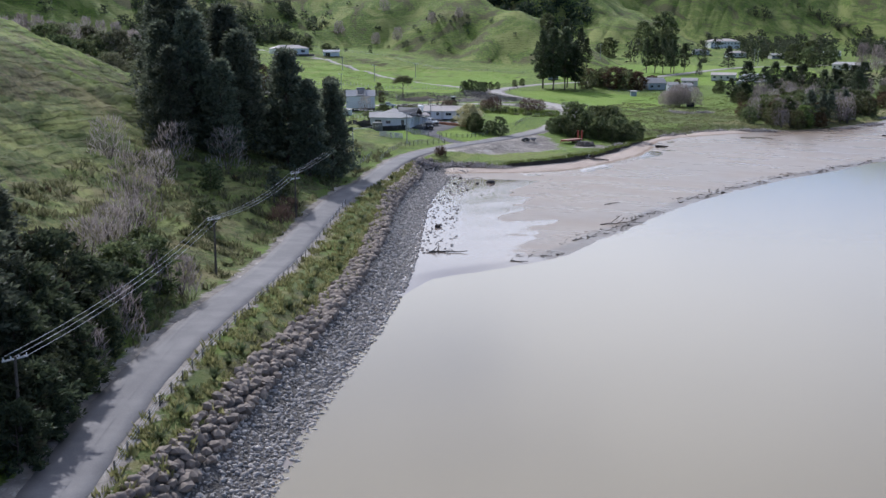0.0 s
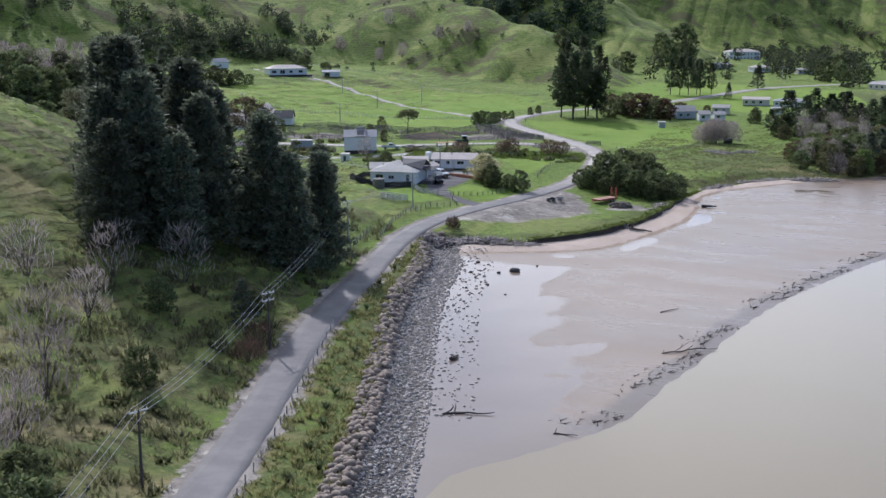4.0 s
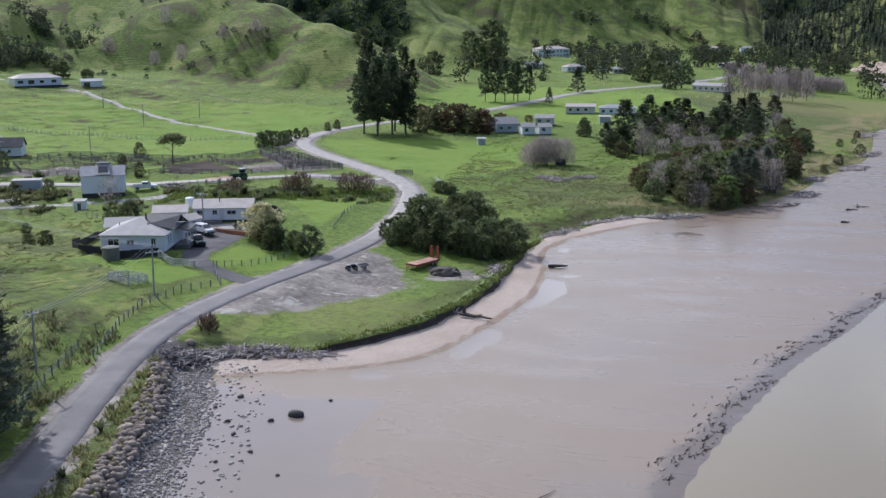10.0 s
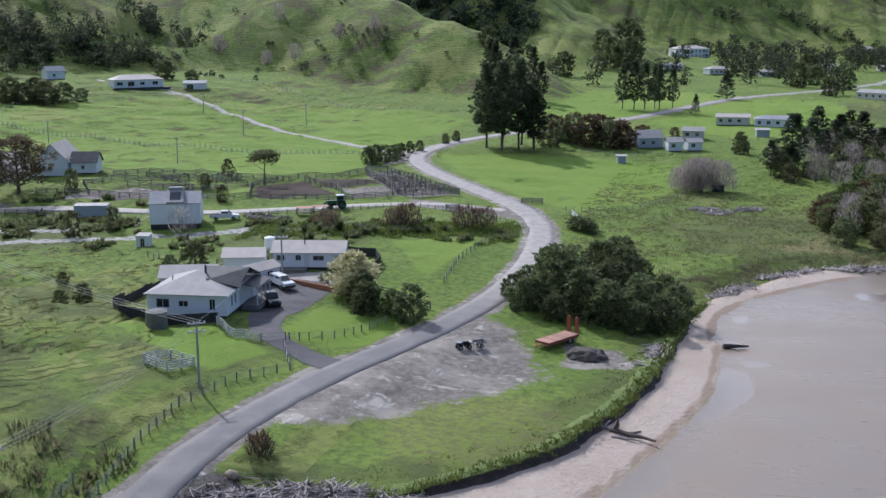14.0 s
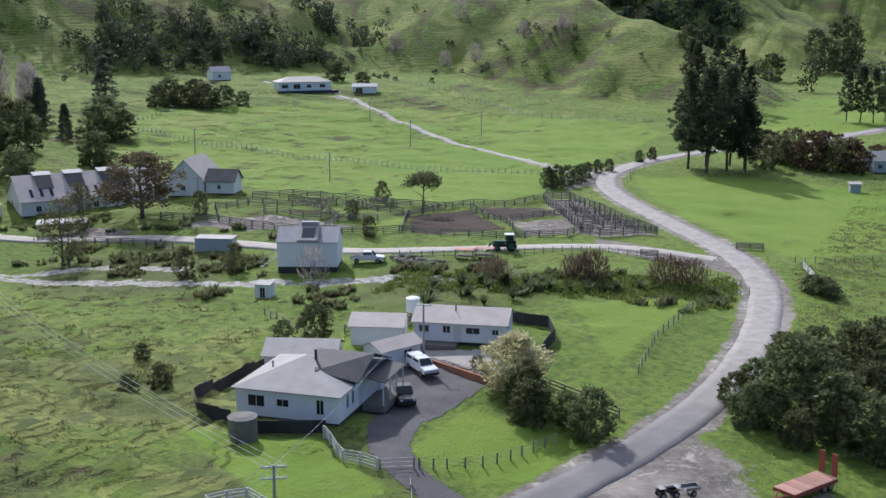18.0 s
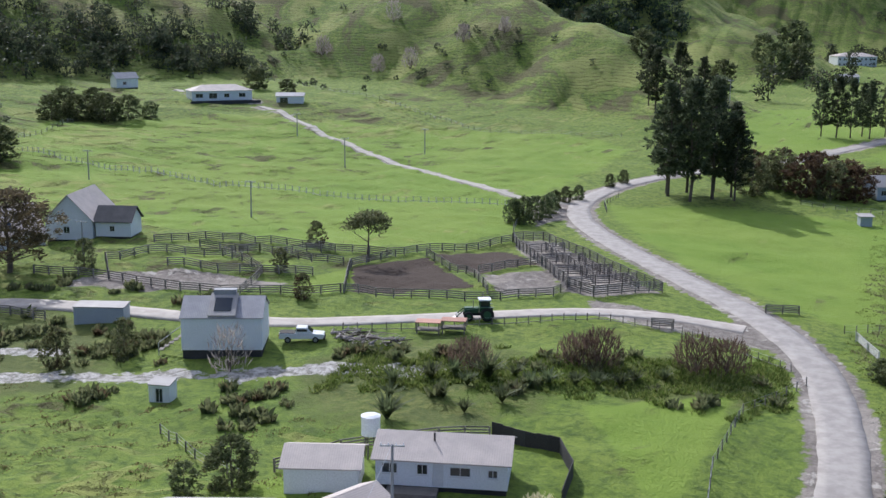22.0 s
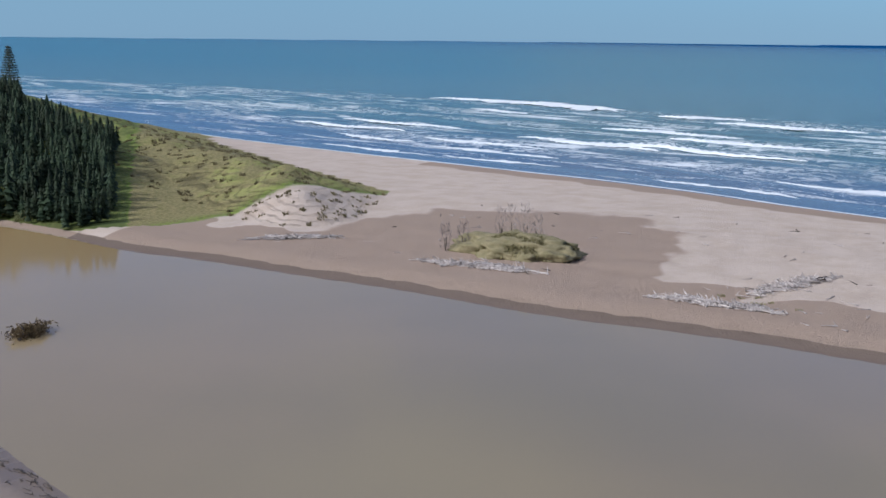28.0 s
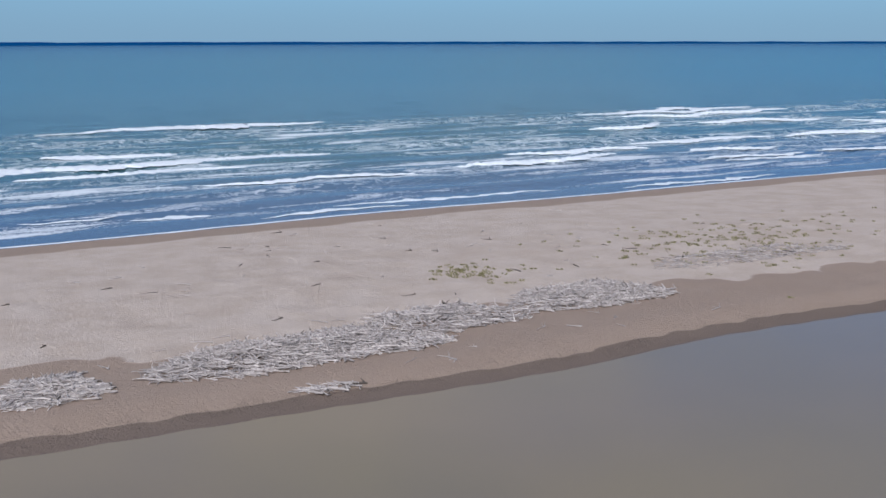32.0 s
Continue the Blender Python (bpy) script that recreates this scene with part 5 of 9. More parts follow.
woods("hill_scrub", clusters(((-268, 658, 30, 12, 16), (-300, 690, 24, 14, 12), (-236, 640, 30, 10, 12), (-290, 600, 30, 14, 14), (-345, 610, 22, 26, 16), (-385, 450, 20, 40, 16)), 1.0, 3.2), "bush", "dark scrub dotted over the hillside", 73, 0.6, 0.7, 90)
woods("gully_pines", [q for q in clusters(((-262, 925, 22, 32, 90), (-290, 890, 30, 36, 110), (-222, 880, 14, 12, 24)), 9, 15)], "forest", "dark pines in the gully behind the hill", 75, 0.36, 1.2, 110)
woods("far_scrub", clusters(((-96, 1172, 7, 5, 9), (-74, 1232, 7, 9, 10), (-50, 1214, 8, 5, 10), (-24, 1203, 8, 5, 11), (-4, 1190, 7, 5, 10), (-130, 1230, 16, 10, 5), (30, 1330, 20, 26, 12), (90, 1420, 26, 36, 12), (20, 1150, 22, 8, 14)), 4, 8), "bush", "dark bush in the folds of far hills", 76, 0.5, 0.9, 100)
for i, (x, y, h) in enumerate(((-262, 640, 8), (-246, 655, 7), (-282, 668, 9), (-276, 640, 7), (-300, 640, 8), (-232, 664, 6))):
    twiggy("bare_tree", x, y, h, h * 0.42, 420, 680 + i, "twig", "leafless tree on the open hillside", "tree", 0.8)
# farm trees
plant("umbrella", -153.9, 380.5, 7.4)
for x, y, h in ((-164.6, 383.9, 4), (-161.2, 367, 3.3), (-152, 357, 3.4), (-160.6, 331, 4.4), (-185.6, 355, 4.3), (-165, 325, 4.6), (-238, 386, 7), (-240, 367, 6)):
    plant("olive", x, y, h, wide=0.8, label="small olive-green farmyard tree")
for x, y, h in ((-145.5, 423, 4.4), (-143.4, 423, 5), (-142.9, 428, 4.5), (-142.5, 433, 4.2), (-143, 438, 4), (-144, 444, 3.6), (-144, 452, 3.3), (-142.5, 456, 3.1), (-140.7, 475, 3), (-139, 481, 3.2)):
    plant("evergreen", x, y, h, wide=0.8, group="hedge trees by the bend", label="clipped-looking dark hedge tree beside the road")
for x, y, h in ((-128.5, 303, 4.4), (-131, 300, 2.7), (-97, 292.4, 4.4), (-98.5, 295, 4.6), (-94.2, 294.5, 3.3), (-91, 293, 5), (-78.1, 302.8, 4.2), (-139, 285, 1.8), (-132.8, 280.4, 2.6), (-134, 277, 2.2)):
    plant("evergreen", x, y, h, wide=0.95, label="dark garden shrub tree near the house")
plant("blossom", -101.2, 298.5, 6.2)
plant("olive", -107.5, 303, 1.8)
plant("spreading", -195.7, 351.3, 11.4, wide=1.12)
for x, y, h in ((-206, 346.8, 6.8), (-191.5, 327.2, 10), (-188.5, 325.5, 7), (-208.5, 350, 6)):
    plant("gum", x, y, h, wide=1.1, label="open brown-green tree before the barn")
for i, (x, y, h) in enumerate(((-201, 291, 11), (-203, 295, 11.5), (-205, 299, 12), (-205.6, 304, 12.5), (-206.4, 308, 11.6), (-206, 312, 12.6), (-206.5, 316, 12.5), (-206, 320, 10.2), (-210, 327.5, 6.2), (-211, 303, 12), (-212, 311, 11), (-213, 295, 12), (-218, 300, 13))):
    plant("willow", x, y, h * 1.05, wide=0.9, group="willows by the creek", label="grey-green willow beside the creek")
for x, y, h in ((-258, 329, 13), (-260, 337, 12), (-260, 343, 12), (-265, 355, 13), (-265, 362, 15), (-263, 368, 16), (-264, 380, 15), (-258, 383, 11), (-280, 412, 13), (-264, 404, 9), (-270, 335, 14), (-275, 350, 15), (-278, 370, 15), (-280, 390, 15), (-275, 345, 14)):
    plant("evergreen" if int(y) % 2 else "willow" if int(x) % 4 else "pine", x, y, h, wide=0.95, group="shelter trees behind the barn", label="tall dark shelter tree")
for i, (x, y) in enumerate(scatter([(-262, 372), (-268, 322), (-320, 320), (-320, 400), (-296, 432), (-270, 402)], 44, 6.0, 19)):
    k = (i * 5) % 7
    if k < 4:
        plant(("green", "willow", "olive", "evergreen")[k], x, y, 6 + (i * 3) % 6, wide=1.0, group="shelter trees behind the barn", label="tall mixed shelter tree behind the barn")
    else:
        twiggy("bare_poplar", x, y, 13 + (i * 3) % 6, 3.2, 620, 660 + i, "twig", "tall leafless poplar in a shelter belt", "tree", 1.0)
plant("conifer", -283, 439, 17, wide=1.1)
for x, y, h in ((-261, 412, 8.7), (-259, 418, 7), (-239.5, 338, 8), (-236, 343, 7), (-237, 354, 5.5), (-238, 363, 6), (-236, 384, 7.6), (-241, 315, 6.4), (-266, 420, 9)):
    plant("evergreen", x, y, h, wide=1.1, label="rounded evergreen near the barn")
for x, y, h in ((-289, 469, 6.5), (-285, 474, 7), (-280, 479, 7.4), (-276, 484, 6.3), (-274, 491, 4.4), (-281, 558, 7), (-266, 552, 5), (-292, 478, 7), (-287, 484, 7)):
    plant("evergreen", x, y, h, wide=1.1, group="hedge below the hill house", label="dense dark hedge tree")
for i, (x, y, h) in enumerate(((-66.3, 421, 5.5), (-62.8, 421, 8.0), (-59, 423.5, 7.2), (-64.5, 424, 7))):
    twiggy("grey_willow", x, y, h, 4.4, 2200, 600 + i, "twig", "pale grey leafless willow in a paddock")
for i, (x, y, h) in enumerate(((-109.3, 346.6, 4.2), (-99.5, 349.7, 4.0), (-96.2, 351, 3.7), (-111.8, 347, 3.2), (-122, 340, 3))):
    twiggy("reddish_shrub", x, y, h, 2.6, 700, 620 + i, "redtwig", "reddish-brown leafless shrub by the creek")
twiggy("bare_tree", -146, 330, 5, 2.5, 300, 640, "twig", "leafless shrub against the white shed")
twiggy("roadside_bush", -89.7, 244.3, 1.9, 1.5, 380, 641, "redtwig", "brown dry bush on the roadside")
FLAX = [flax("flax_blades", 0, 0, 1.0, 700 + i) for i in range(3)]
for i, (x, y, h) in enumerate(((-118.8, 337, 2.8), (-122.6, 337, 1.9), (-112.6, 338, 1.9), (-108, 341, 1.7), (-104.8, 344, 1.5), (-124.5, 335, 2.1), (-127.6, 332, 2.1), (-115.3, 331.5, 1.8), (-124, 323, 2.6), (-110, 339.5, 1.7),
                              (-106, 342.5, 1.6), (-114, 336.5, 1.8), (-120, 334, 1.7), (-116.5, 339, 1.6), (-102, 346, 1.4), (-121, 330, 1.5), (-118, 328, 1.5), (-126, 328, 1.8))):
    o = new("flax_clump", FLAX[i % 3])
    o.matrix_basis, o.scale = on_ground(x, y, i * 67, 0.05), (h * 1.2, h * 1.2, h)
    tagged(o, "clump of arching green flax by the creek", "plant", "flax by the creek")
for i, (x, y) in enumerate(((-45.5, 66), (-47, 71), (-48.5, 75), (-49.5, 80), (-51.5, 88), (-53.5, 95), (-56, 106), (-57, 112), (-60, 119), (-62, 125), (-64, 133), (-66, 140), (-69, 149), (-73, 163), (-79, 180), (-84, 196), (-87, 209), (-50.5, 84), (-58.5, 116), (-61, 129), (-67.5, 144))):
    o = new("flax_clump", FLAX[i % 3])
    o.matrix_basis, o.scale = on_ground(x, y, i * 67, 0.05), (1.35, 1.35, 1.1)
    tagged(o, "spiky grey-green shore plant above the rocks", "plant", "spiky plants above the rocks")
for x, y, h in ((-80.1, 357.1, 2.6), (-77.6, 356, 2.0), (-78.8, 359.3, 2.2)):
    plant("evergreen", x, y, h, wide=1.5, label="low spreading dark shrub beside the road")


# Norfolk pine on the dune: level whorls of short branches up a straight stem.
def norfolk(x, y, h):
    ob = empty("norfolk_pine", on_ground(x, y, 0, 0.3), "tall symmetrical pine with level whorls on a dune", "tree")
    part("trunk", rods(((0, 0, 0), (0, 0, h), 0.45, 0.06)), BARK, ob)
    rng = np.random.RandomState(9)
    c, o = [], []
    for k in range(17):
        z = h * (0.14 + 0.84 * k / 17)
        r = h * 0.19 * (1 - (k / 17) ** 1.4) + 0.4
        for j in range(7):
            a = j * 0.9 + k * 0.5
            for q in np.linspace(0.15, 1, 9):
                c.append((math.cos(a) * r * q, math.sin(a) * r * q, z + 0.25 * q * r * 0.4 + rng.normal() * 0.08))
                o.append((math.cos(a), math.sin(a), 0.3))
    v, f = quads(np.repeat(np.array(c), 2, 0), 0.8, rng, 0.0, 1.5, np.repeat(np.array(o), 2, 0))
    t = new("branches", mesh_np("branches", v, f, LEAVES["pine"]))
    t.parent = ob


norfolk(366, 668, 24)


# ---------- woods and ground cover ----------
def forest():
    rng = np.random.RandomState(21)
    n = 60000
    x, y = rng.uniform(60, 430, n), rng.uniform(440, 1500, n)
    far, z = signed(x, y, FAR), ground(x, y)
    head, dune = ridge(x, y, RIDGES["headland"]), ridge(x, y, RIDGES["dunes"])
    wood = ridge(x, y, RIDGES["hill_wood"])
    ok = (far < -3.2) & (x > 140) & ((x + 73) < 1.30 * (y - 267)) & (head > 0.4) & (head > dune * 1.25) & (z > 0.5) & (signed(x, y, SEA) > 60)
    ok |= (wood > 3.0) & (y > 1010) & (z > 3)
    ok &= ~((np.hypot(x - 285, y - 780) < 16)) & ~((x < 172) & (y > 880) & (y < 990)) & (rng.uniform(size=n) < np.where(y > 950, 0.3, np.where(y > 700, 0.6, 0.95)))
    x, y, z = x[ok], y[ok], z[ok]
    n = len(x)
    h = rng.uniform(7.0, 14.0, n) * np.where(y > 900, 1.25, 1.0) * np.where((x + 73) > 1.12 * (y - 267), 0.8, 1.0)
    h = h * (0.85 + 0.25 * ripple(x, y, 34, 2))
    out = []
    for rings, arms, who in ((10, 6, y < 760), (6, 5, y >= 760)):
        hh, cx, cy, cz = h[who], x[who], y[who], z[who]
        fat = rng.uniform(0.14, 0.22, len(hh))
        for k in range(rings):
            q = k / rings
            r = ((1 - q) ** 0.75 * hh * fat * rng.uniform(0.6, 1.25, len(hh)) + 0.22) * (0.8 if k == 0 else 1.0)
            zz = cz + hh * (0.08 + 0.88 * q)
            a0 = rng.uniform(0, 6.283, len(hh))
            for j in range(arms):
                a = a0 + j * 6.283 / arms + rng.uniform(-0.5, 0.5, len(hh))
                rr = r * rng.uniform(0.6, 1.25, len(hh))
                c, s, w = np.cos(a), np.sin(a), rr * 0.5
                dip = rr * rng.uniform(-0.25, 0.35, len(hh))
                out.append(np.stack([np.c_[cx, cy, zz + hh * 0.12], np.c_[cx + c * rr * 0.55 - s * w, cy + s * rr * 0.55 + c * w, zz + dip * 0.5], np.c_[cx + c * rr, cy + s * rr, zz + dip],
                                     np.c_[cx + c * rr * 0.55 + s * w, cy + s * rr * 0.55 - c * w, zz + dip * 0.5]], 1).reshape(-1, 3))
    verts = np.concatenate(out)
    faces = np.arange(len(verts)).reshape(-1, 4)
    ob = new("pine_forest", mesh_np("pine_forest", verts, faces, LEAVES["forest"]))
    tagged(ob, "dense dark green pine plantation on the headland", "forest", kind="stuff")


forest()
edge_ = [(a, b) for a, b in FAR if 452 < b < 840]
foot_ = []
for (ax_, ay_), (bx_, by_) in zip(edge_, edge_[1:]):
    for _ in range(int(math.hypot(bx_ - ax_, by_ - ay_) / 1.5)):
        t_ = rng_v.uniform()
        foot_.append((ax_ + (bx_ - ax_) * t_ + rng_v.uniform(2.0, 6.5), ay_ + (by_ - ay_) * t_, rng_v.uniform(0.9, 3.4)))
woods("bank_scrub", foot_, "olive", "olive scrub along the river bank below the pines", 78, 0.6, 0.5, 80)


def cover(name, points, heights, material, seed, blades, spread, label, category="grass", wide=0.06):
    """Tufts of blades at many places, in one mesh."""
    rng = np.random.RandomState(seed)
    n = len(points)
    px, py = np.repeat(points[:, 0], blades), np.repeat(points[:, 1], blades)
    hh, sp = np.repeat(heights, blades), np.repeat(spread, blades)
    a, q = rng.uniform(0, 6.283, n * blades), np.sqrt(rng.uniform(0, 1, n * blades))
    bx, by = px + np.cos(a) * q * sp * 0.7, py + np.sin(a) * q * sp * 0.7
    z = ground(bx, by) - 0.05
    lean = rng.uniform(0.2, 0.8, n * blades)
    h = hh * rng.uniform(0.6, 1.2, n * blades) * (1 - 0.45 * q)
    w = wide * (0.6 + hh) * rng.uniform(0.7, 1.3, n * blades)
    b2 = a + rng.uniform(-1.5, 1.5, n * blades)
    sx, sy = -np.sin(b2) * w, np.cos(b2) * w
    tx, ty = bx + np.cos(a) * lean * h, by + np.sin(a) * lean * h
    v = np.stack([np.c_[bx - sx, by - sy, z], np.c_[bx + sx, by + sy, z], np.c_[(bx + tx) / 2 + sx * 1.2, (by + ty) / 2 + sy * 1.2, z + h * 0.7], np.c_[tx, ty, z + h]], 1).reshape(-1, 3)
    ob = new(name, mesh_np(name, v, np.arange(len(v)).reshape(-1, 4), LEAVES[material]))
    return tagged(ob, label, category, kind="stuff")


def pick(n, x0, x1, y0, y1, seed, test):
    rng = np.random.RandomState(seed)
    x, y = rng.uniform(x0, x1, n), rng.uniform(y0, y1, n)
    ok = test(x, y)
    return np.c_[x[ok], y[ok]]


def road_x(y):
    south = [p for p in ROAD if p[1] < 300]
    return np.interp(y, [p[1] for p in south], [p[0] for p in south])


def verge(x, y):
    bank, road = signed(x, y, BANK), line_dist(x, y, ROAD)[0]
    return (bank > 5.2) & (road > 2.9) & (x > road_x(y)) & (y < 236)


p = pick(13000, -110, -35, 40, 240, 31, verge)
cover("verge_grass", p, np.random.RandomState(1).uniform(0.35, 1.0, len(p)), "tussock", 41, 12, np.full(len(p), 0.6), "rank tussock grass between road and rocks")


def hillside(x, y):
    road = line_dist(x, y, ROAD)[0]
    left = x < road_x(y)
    return left & (road > 3.6) & (road < 34) & (ripple(x, y, 12, 9) + 0.6 * ripple(x, y, 5, 2) > -0.1)


p = pick(10000, -140, -40, 45, 240, 32, hillside)
cover("scrub_grass", p, np.random.RandomState(2).uniform(0.5, 1.3, len(p)), "scrub", 42, 12, np.full(len(p), 1.0), "rough grass and low scrub above the road")
p = pick(1100, -140, -45, 50, 215, 33, lambda x, y: hillside(x, y) & (ripple(x, y, 17, 12) > 0.15))
cover("scrub_shrubs", p, np.random.RandomState(3).uniform(0.6, 1.6, len(p)), "olive", 43, 22, np.full(len(p), 1.0), "low olive scrub above the road", "scrub", 0.12)


def flat(x, y):
    bank = signed(x, y, BANK)
    return (bank > 0.3) & (line_dist(x, y, ROAD)[0] > 4) & (ripple(x, y, 9, 10) + 0.5 * ripple(x, y, 3.3, 4) > -0.15) & (inside(x, y, LAYBY) < 0.2) & ((bank < 6) | (y > 318))


p = pick(9000, -185, -122, 235, 320, 36, lambda x, y: (line_dist(x, y, ROAD)[0] > 8) & (ripple(x, y, 8, 10) + 0.6 * ripple(x, y, 3.1, 4) > 0.25))
cover("slope_tussock", p, np.random.RandomState(14).uniform(0.12, 0.36, len(p)), "tussock", 46, 9, np.full(len(p), 0.6), "tufted grass over the farm slope")
p = pick(9000, -135, -86, 322, 366, 37, lambda x, y: (line_dist(x, y, ROAD)[0] > 4) & (line_dist(x, y, DRIVE)[0] > 4.5) & (line_dist(x, y, CREEK_LINE)[0] < 6 + 5 * ripple(x, y, 9, 11)))
cover("creek_rushes", p, np.random.RandomState(15).uniform(0.25, 0.8, len(p)), "marsh", 47, 9, np.full(len(p), 0.6), "rank rushes and grass along the creek")
p = pick(1500, -215, -90, 315, 352, 38, lambda x, y: (line_dist(x, y, DRIVE)[0] > 3.5) & (line_dist(x, y, ROAD)[0] > 5) & (ripple(x, y, 13, 5) + 0.5 * ripple(x, y, 5, 7) > 0.25) & ~((x > -158) & (x < -142) & (y > 330)) & (line_dist(x, y, CREEK)[0] > 3.2) & ~((x < -158) & (y < 322)) & ((x < -134) | (line_dist(x, y, CREEK_LINE)[0] < 8)))
cover("creek_scrub", p, np.random.RandomState(16).uniform(0.5, 1.6, len(p)), "olive", 48, 30, np.full(len(p), 1.0), "low dark scrub along the creek banks", "scrub", 0.13)
p = pick(52000, -85, 40, 240, 480, 34, flat)
cover("marsh_grass", p, np.random.RandomState(4).uniform(0.10, 0.30, len(p)), "marsh", 44, 7, np.full(len(p), 0.8), "tufted rough grass on the shore flat")
p = pick(9000, -84, 6, 318, 425, 39, lambda x, y: (signed(x, y, BANK) > 0.8) & (line_dist(x, y, ROAD)[0] > 5) & (ripple(x, y, 17, 3) + 0.7 * ripple(x, y, 5, 6) > -0.2))
cover("flat_tussock", p, np.random.RandomState(17).uniform(0.22, 0.55, len(p)), "scrub", 49, 11, np.full(len(p), 0.7), "pale tussocks over the rough shore flat")
p = pick(2600, 120, 330, 385, 640, 35, lambda x, y: (signed(x, y, FAR) < -5) & (ridge(x, y, RIDGES["dunes"]) > 1.5) & (signed(x, y, SEA) > 14) & (ripple(x, y, 11, 3) > -0.35))
cover("dune_grass", p, np.random.RandomState(6).uniform(0.4, 1.1, len(p)), "dune", 45, 14, np.full(len(p), 1.0), "yellow dune grass on the headland end", wide=0.1)
for x, y, h in ((-54.5, 61, 6), (-59.8, 68.3, 7), (-55.2, 66, 5), (-58.2, 73, 5.5), (-64.3, 75.8, 7), (-65.3, 81.5, 6), (-61.8, 80.8, 4.5), (-70.5, 80.5, 7), (-72, 88.6, 6), (-67, 90.5, 5), (-57, 57, 7), (-62, 63, 8), (-52.5, 54, 5), (-51.5, 58.5, 4.5), (-54, 63.5, 5.5), (-57.5, 68.5, 6), (-61, 74, 6.5), (-63.5, 79.5, 5.5), (-66.5, 86, 6), (-69, 83, 7.5)):
    plant("shade", x, y, h, wide=0.95, group="bush at the roadside", label="dark tangled roadside bush below pines")
for i, (x, y, h) in enumerate(((-63, 86, 5), (-69, 98, 5), (-68, 104, 4.5), (-76, 99, 6), (-82, 111, 5), (-60, 77, 4))):
    twiggy("bare_shrub", x, y, h, h * 0.5, 480, 260 + i, "twig", "grey leafless shrub among roadside bush")


# ---------- building materials ----------
WHITE = surface("white_boards", (0.84, 0.86, 0.885), (0.77, 0.79, 0.82), 0.6, 0.5, 9, relief=0.15)
CREAM = surface("cream_boards", (0.66, 0.64, 0.58), (0.58, 0.57, 0.53), 0.65, 0.5, 9, relief=0.15)
BLUEGREY = surface("bluegrey_sheet", (0.42, 0.47, 0.53), (0.36, 0.41, 0.47), 0.5, 0.6, 9, relief=0.15)


def tin(name, c1, c2, rough=0.5):
    """Ribbed sheet roofing with weathered blotches."""
    m, nt, b = mat_new(name)
    co = own(nt)
    col = mix(nt, span(nt, noise_tex(nt, 0.6, 4, 0.6, co), 0.3, 0.7), c1, c2)
    col = mix(nt, span(nt, noise_tex(nt, 6, 3, 0.6, co), 0.5, 0.8, 0, 0.35), col, tuple(v * 0.6 for v in c1))
    nt.links.new(col, b.inputs["Base Color"])
    b.inputs["Roughness"].default_value, b.inputs["Specular IOR Level"].default_value = rough + 0.15, 0.2
    w = nt.nodes.new("ShaderNodeTexWave")
    w.inputs["Scale"].default_value = 1.6
    nt.links.new(co, w.inputs["Vector"])
    bump(nt, b, w.outputs["Fac"], 0.35, 0.04)
    return m


TIN_LIGHT, TIN_DARK, TIN_GREY, TIN_TAN = tin("pale_tin", (0.37, 0.352, 0.338), (0.31, 0.293, 0.28)), tin("dark_tin", (0.07, 0.07, 0.074), (0.10, 0.098, 0.10)), tin("grey_tin", (0.34, 0.34, 0.35), (0.27, 0.27, 0.29)), tin("tan_tin", (0.42, 0.37, 0.34), (0.5, 0.44, 0.4))
FRAME = surface("joinery", (0.7, 0.71, 0.72), (0.6, 0.61, 0.62), 0.5, 2, 20, relief=0)
TIMBER = surface("fence_timber", (0.2, 0.18, 0.16), (0.3, 0.275, 0.245), 0.9, 0.8, 12, relief=0.4, depth=0.02, per_piece=0.25)
PALING = surface("dark_paling", (0.035, 0.034, 0.036), (0.06, 0.058, 0.06), 0.8, 0.8, 12, relief=0.3, per_piece=0.2)
RAILWHITE = surface("white_rail", (0.6, 0.6, 0.58), (0.48, 0.48, 0.46), 0.7, 1.0, 12, relief=0.2)
CONCRETE = surface("stained_concrete", (0.2, 0.19, 0.175), (0.12, 0.115, 0.11), 0.9, 0.7, 8, relief=0.3)
POLEWOOD = surface("pole_concrete", (0.4, 0.4, 0.39), (0.3, 0.3, 0.29), 0.8, 0.7, 10, relief=0.2)
RUBBER = surface("rubber", (0.018, 0.018, 0.019), (0.03, 0.03, 0.03), 0.8, 3, 30, relief=0.2)
METAL = surface("dull_metal", (0.35, 0.35, 0.36), (0.25, 0.25, 0.26), 0.45, 2, 20, metal=0.7, relief=0.1)
WIRE = surface("wire", (0.55, 0.55, 0.56), (0.45, 0.45, 0.46), 0.5, 2, 20, relief=0)


def glass(name, tint=(0.02, 0.025, 0.03)):
    m, nt, b = mat_new(name)
    b.inputs["Base Color"].default_value, b.inputs["Roughness"].default_value = rgba(tint), 0.08
    b.inputs["Specular IOR Level"].default_value = 0.6
    return m


GLASS = glass("window_glass")


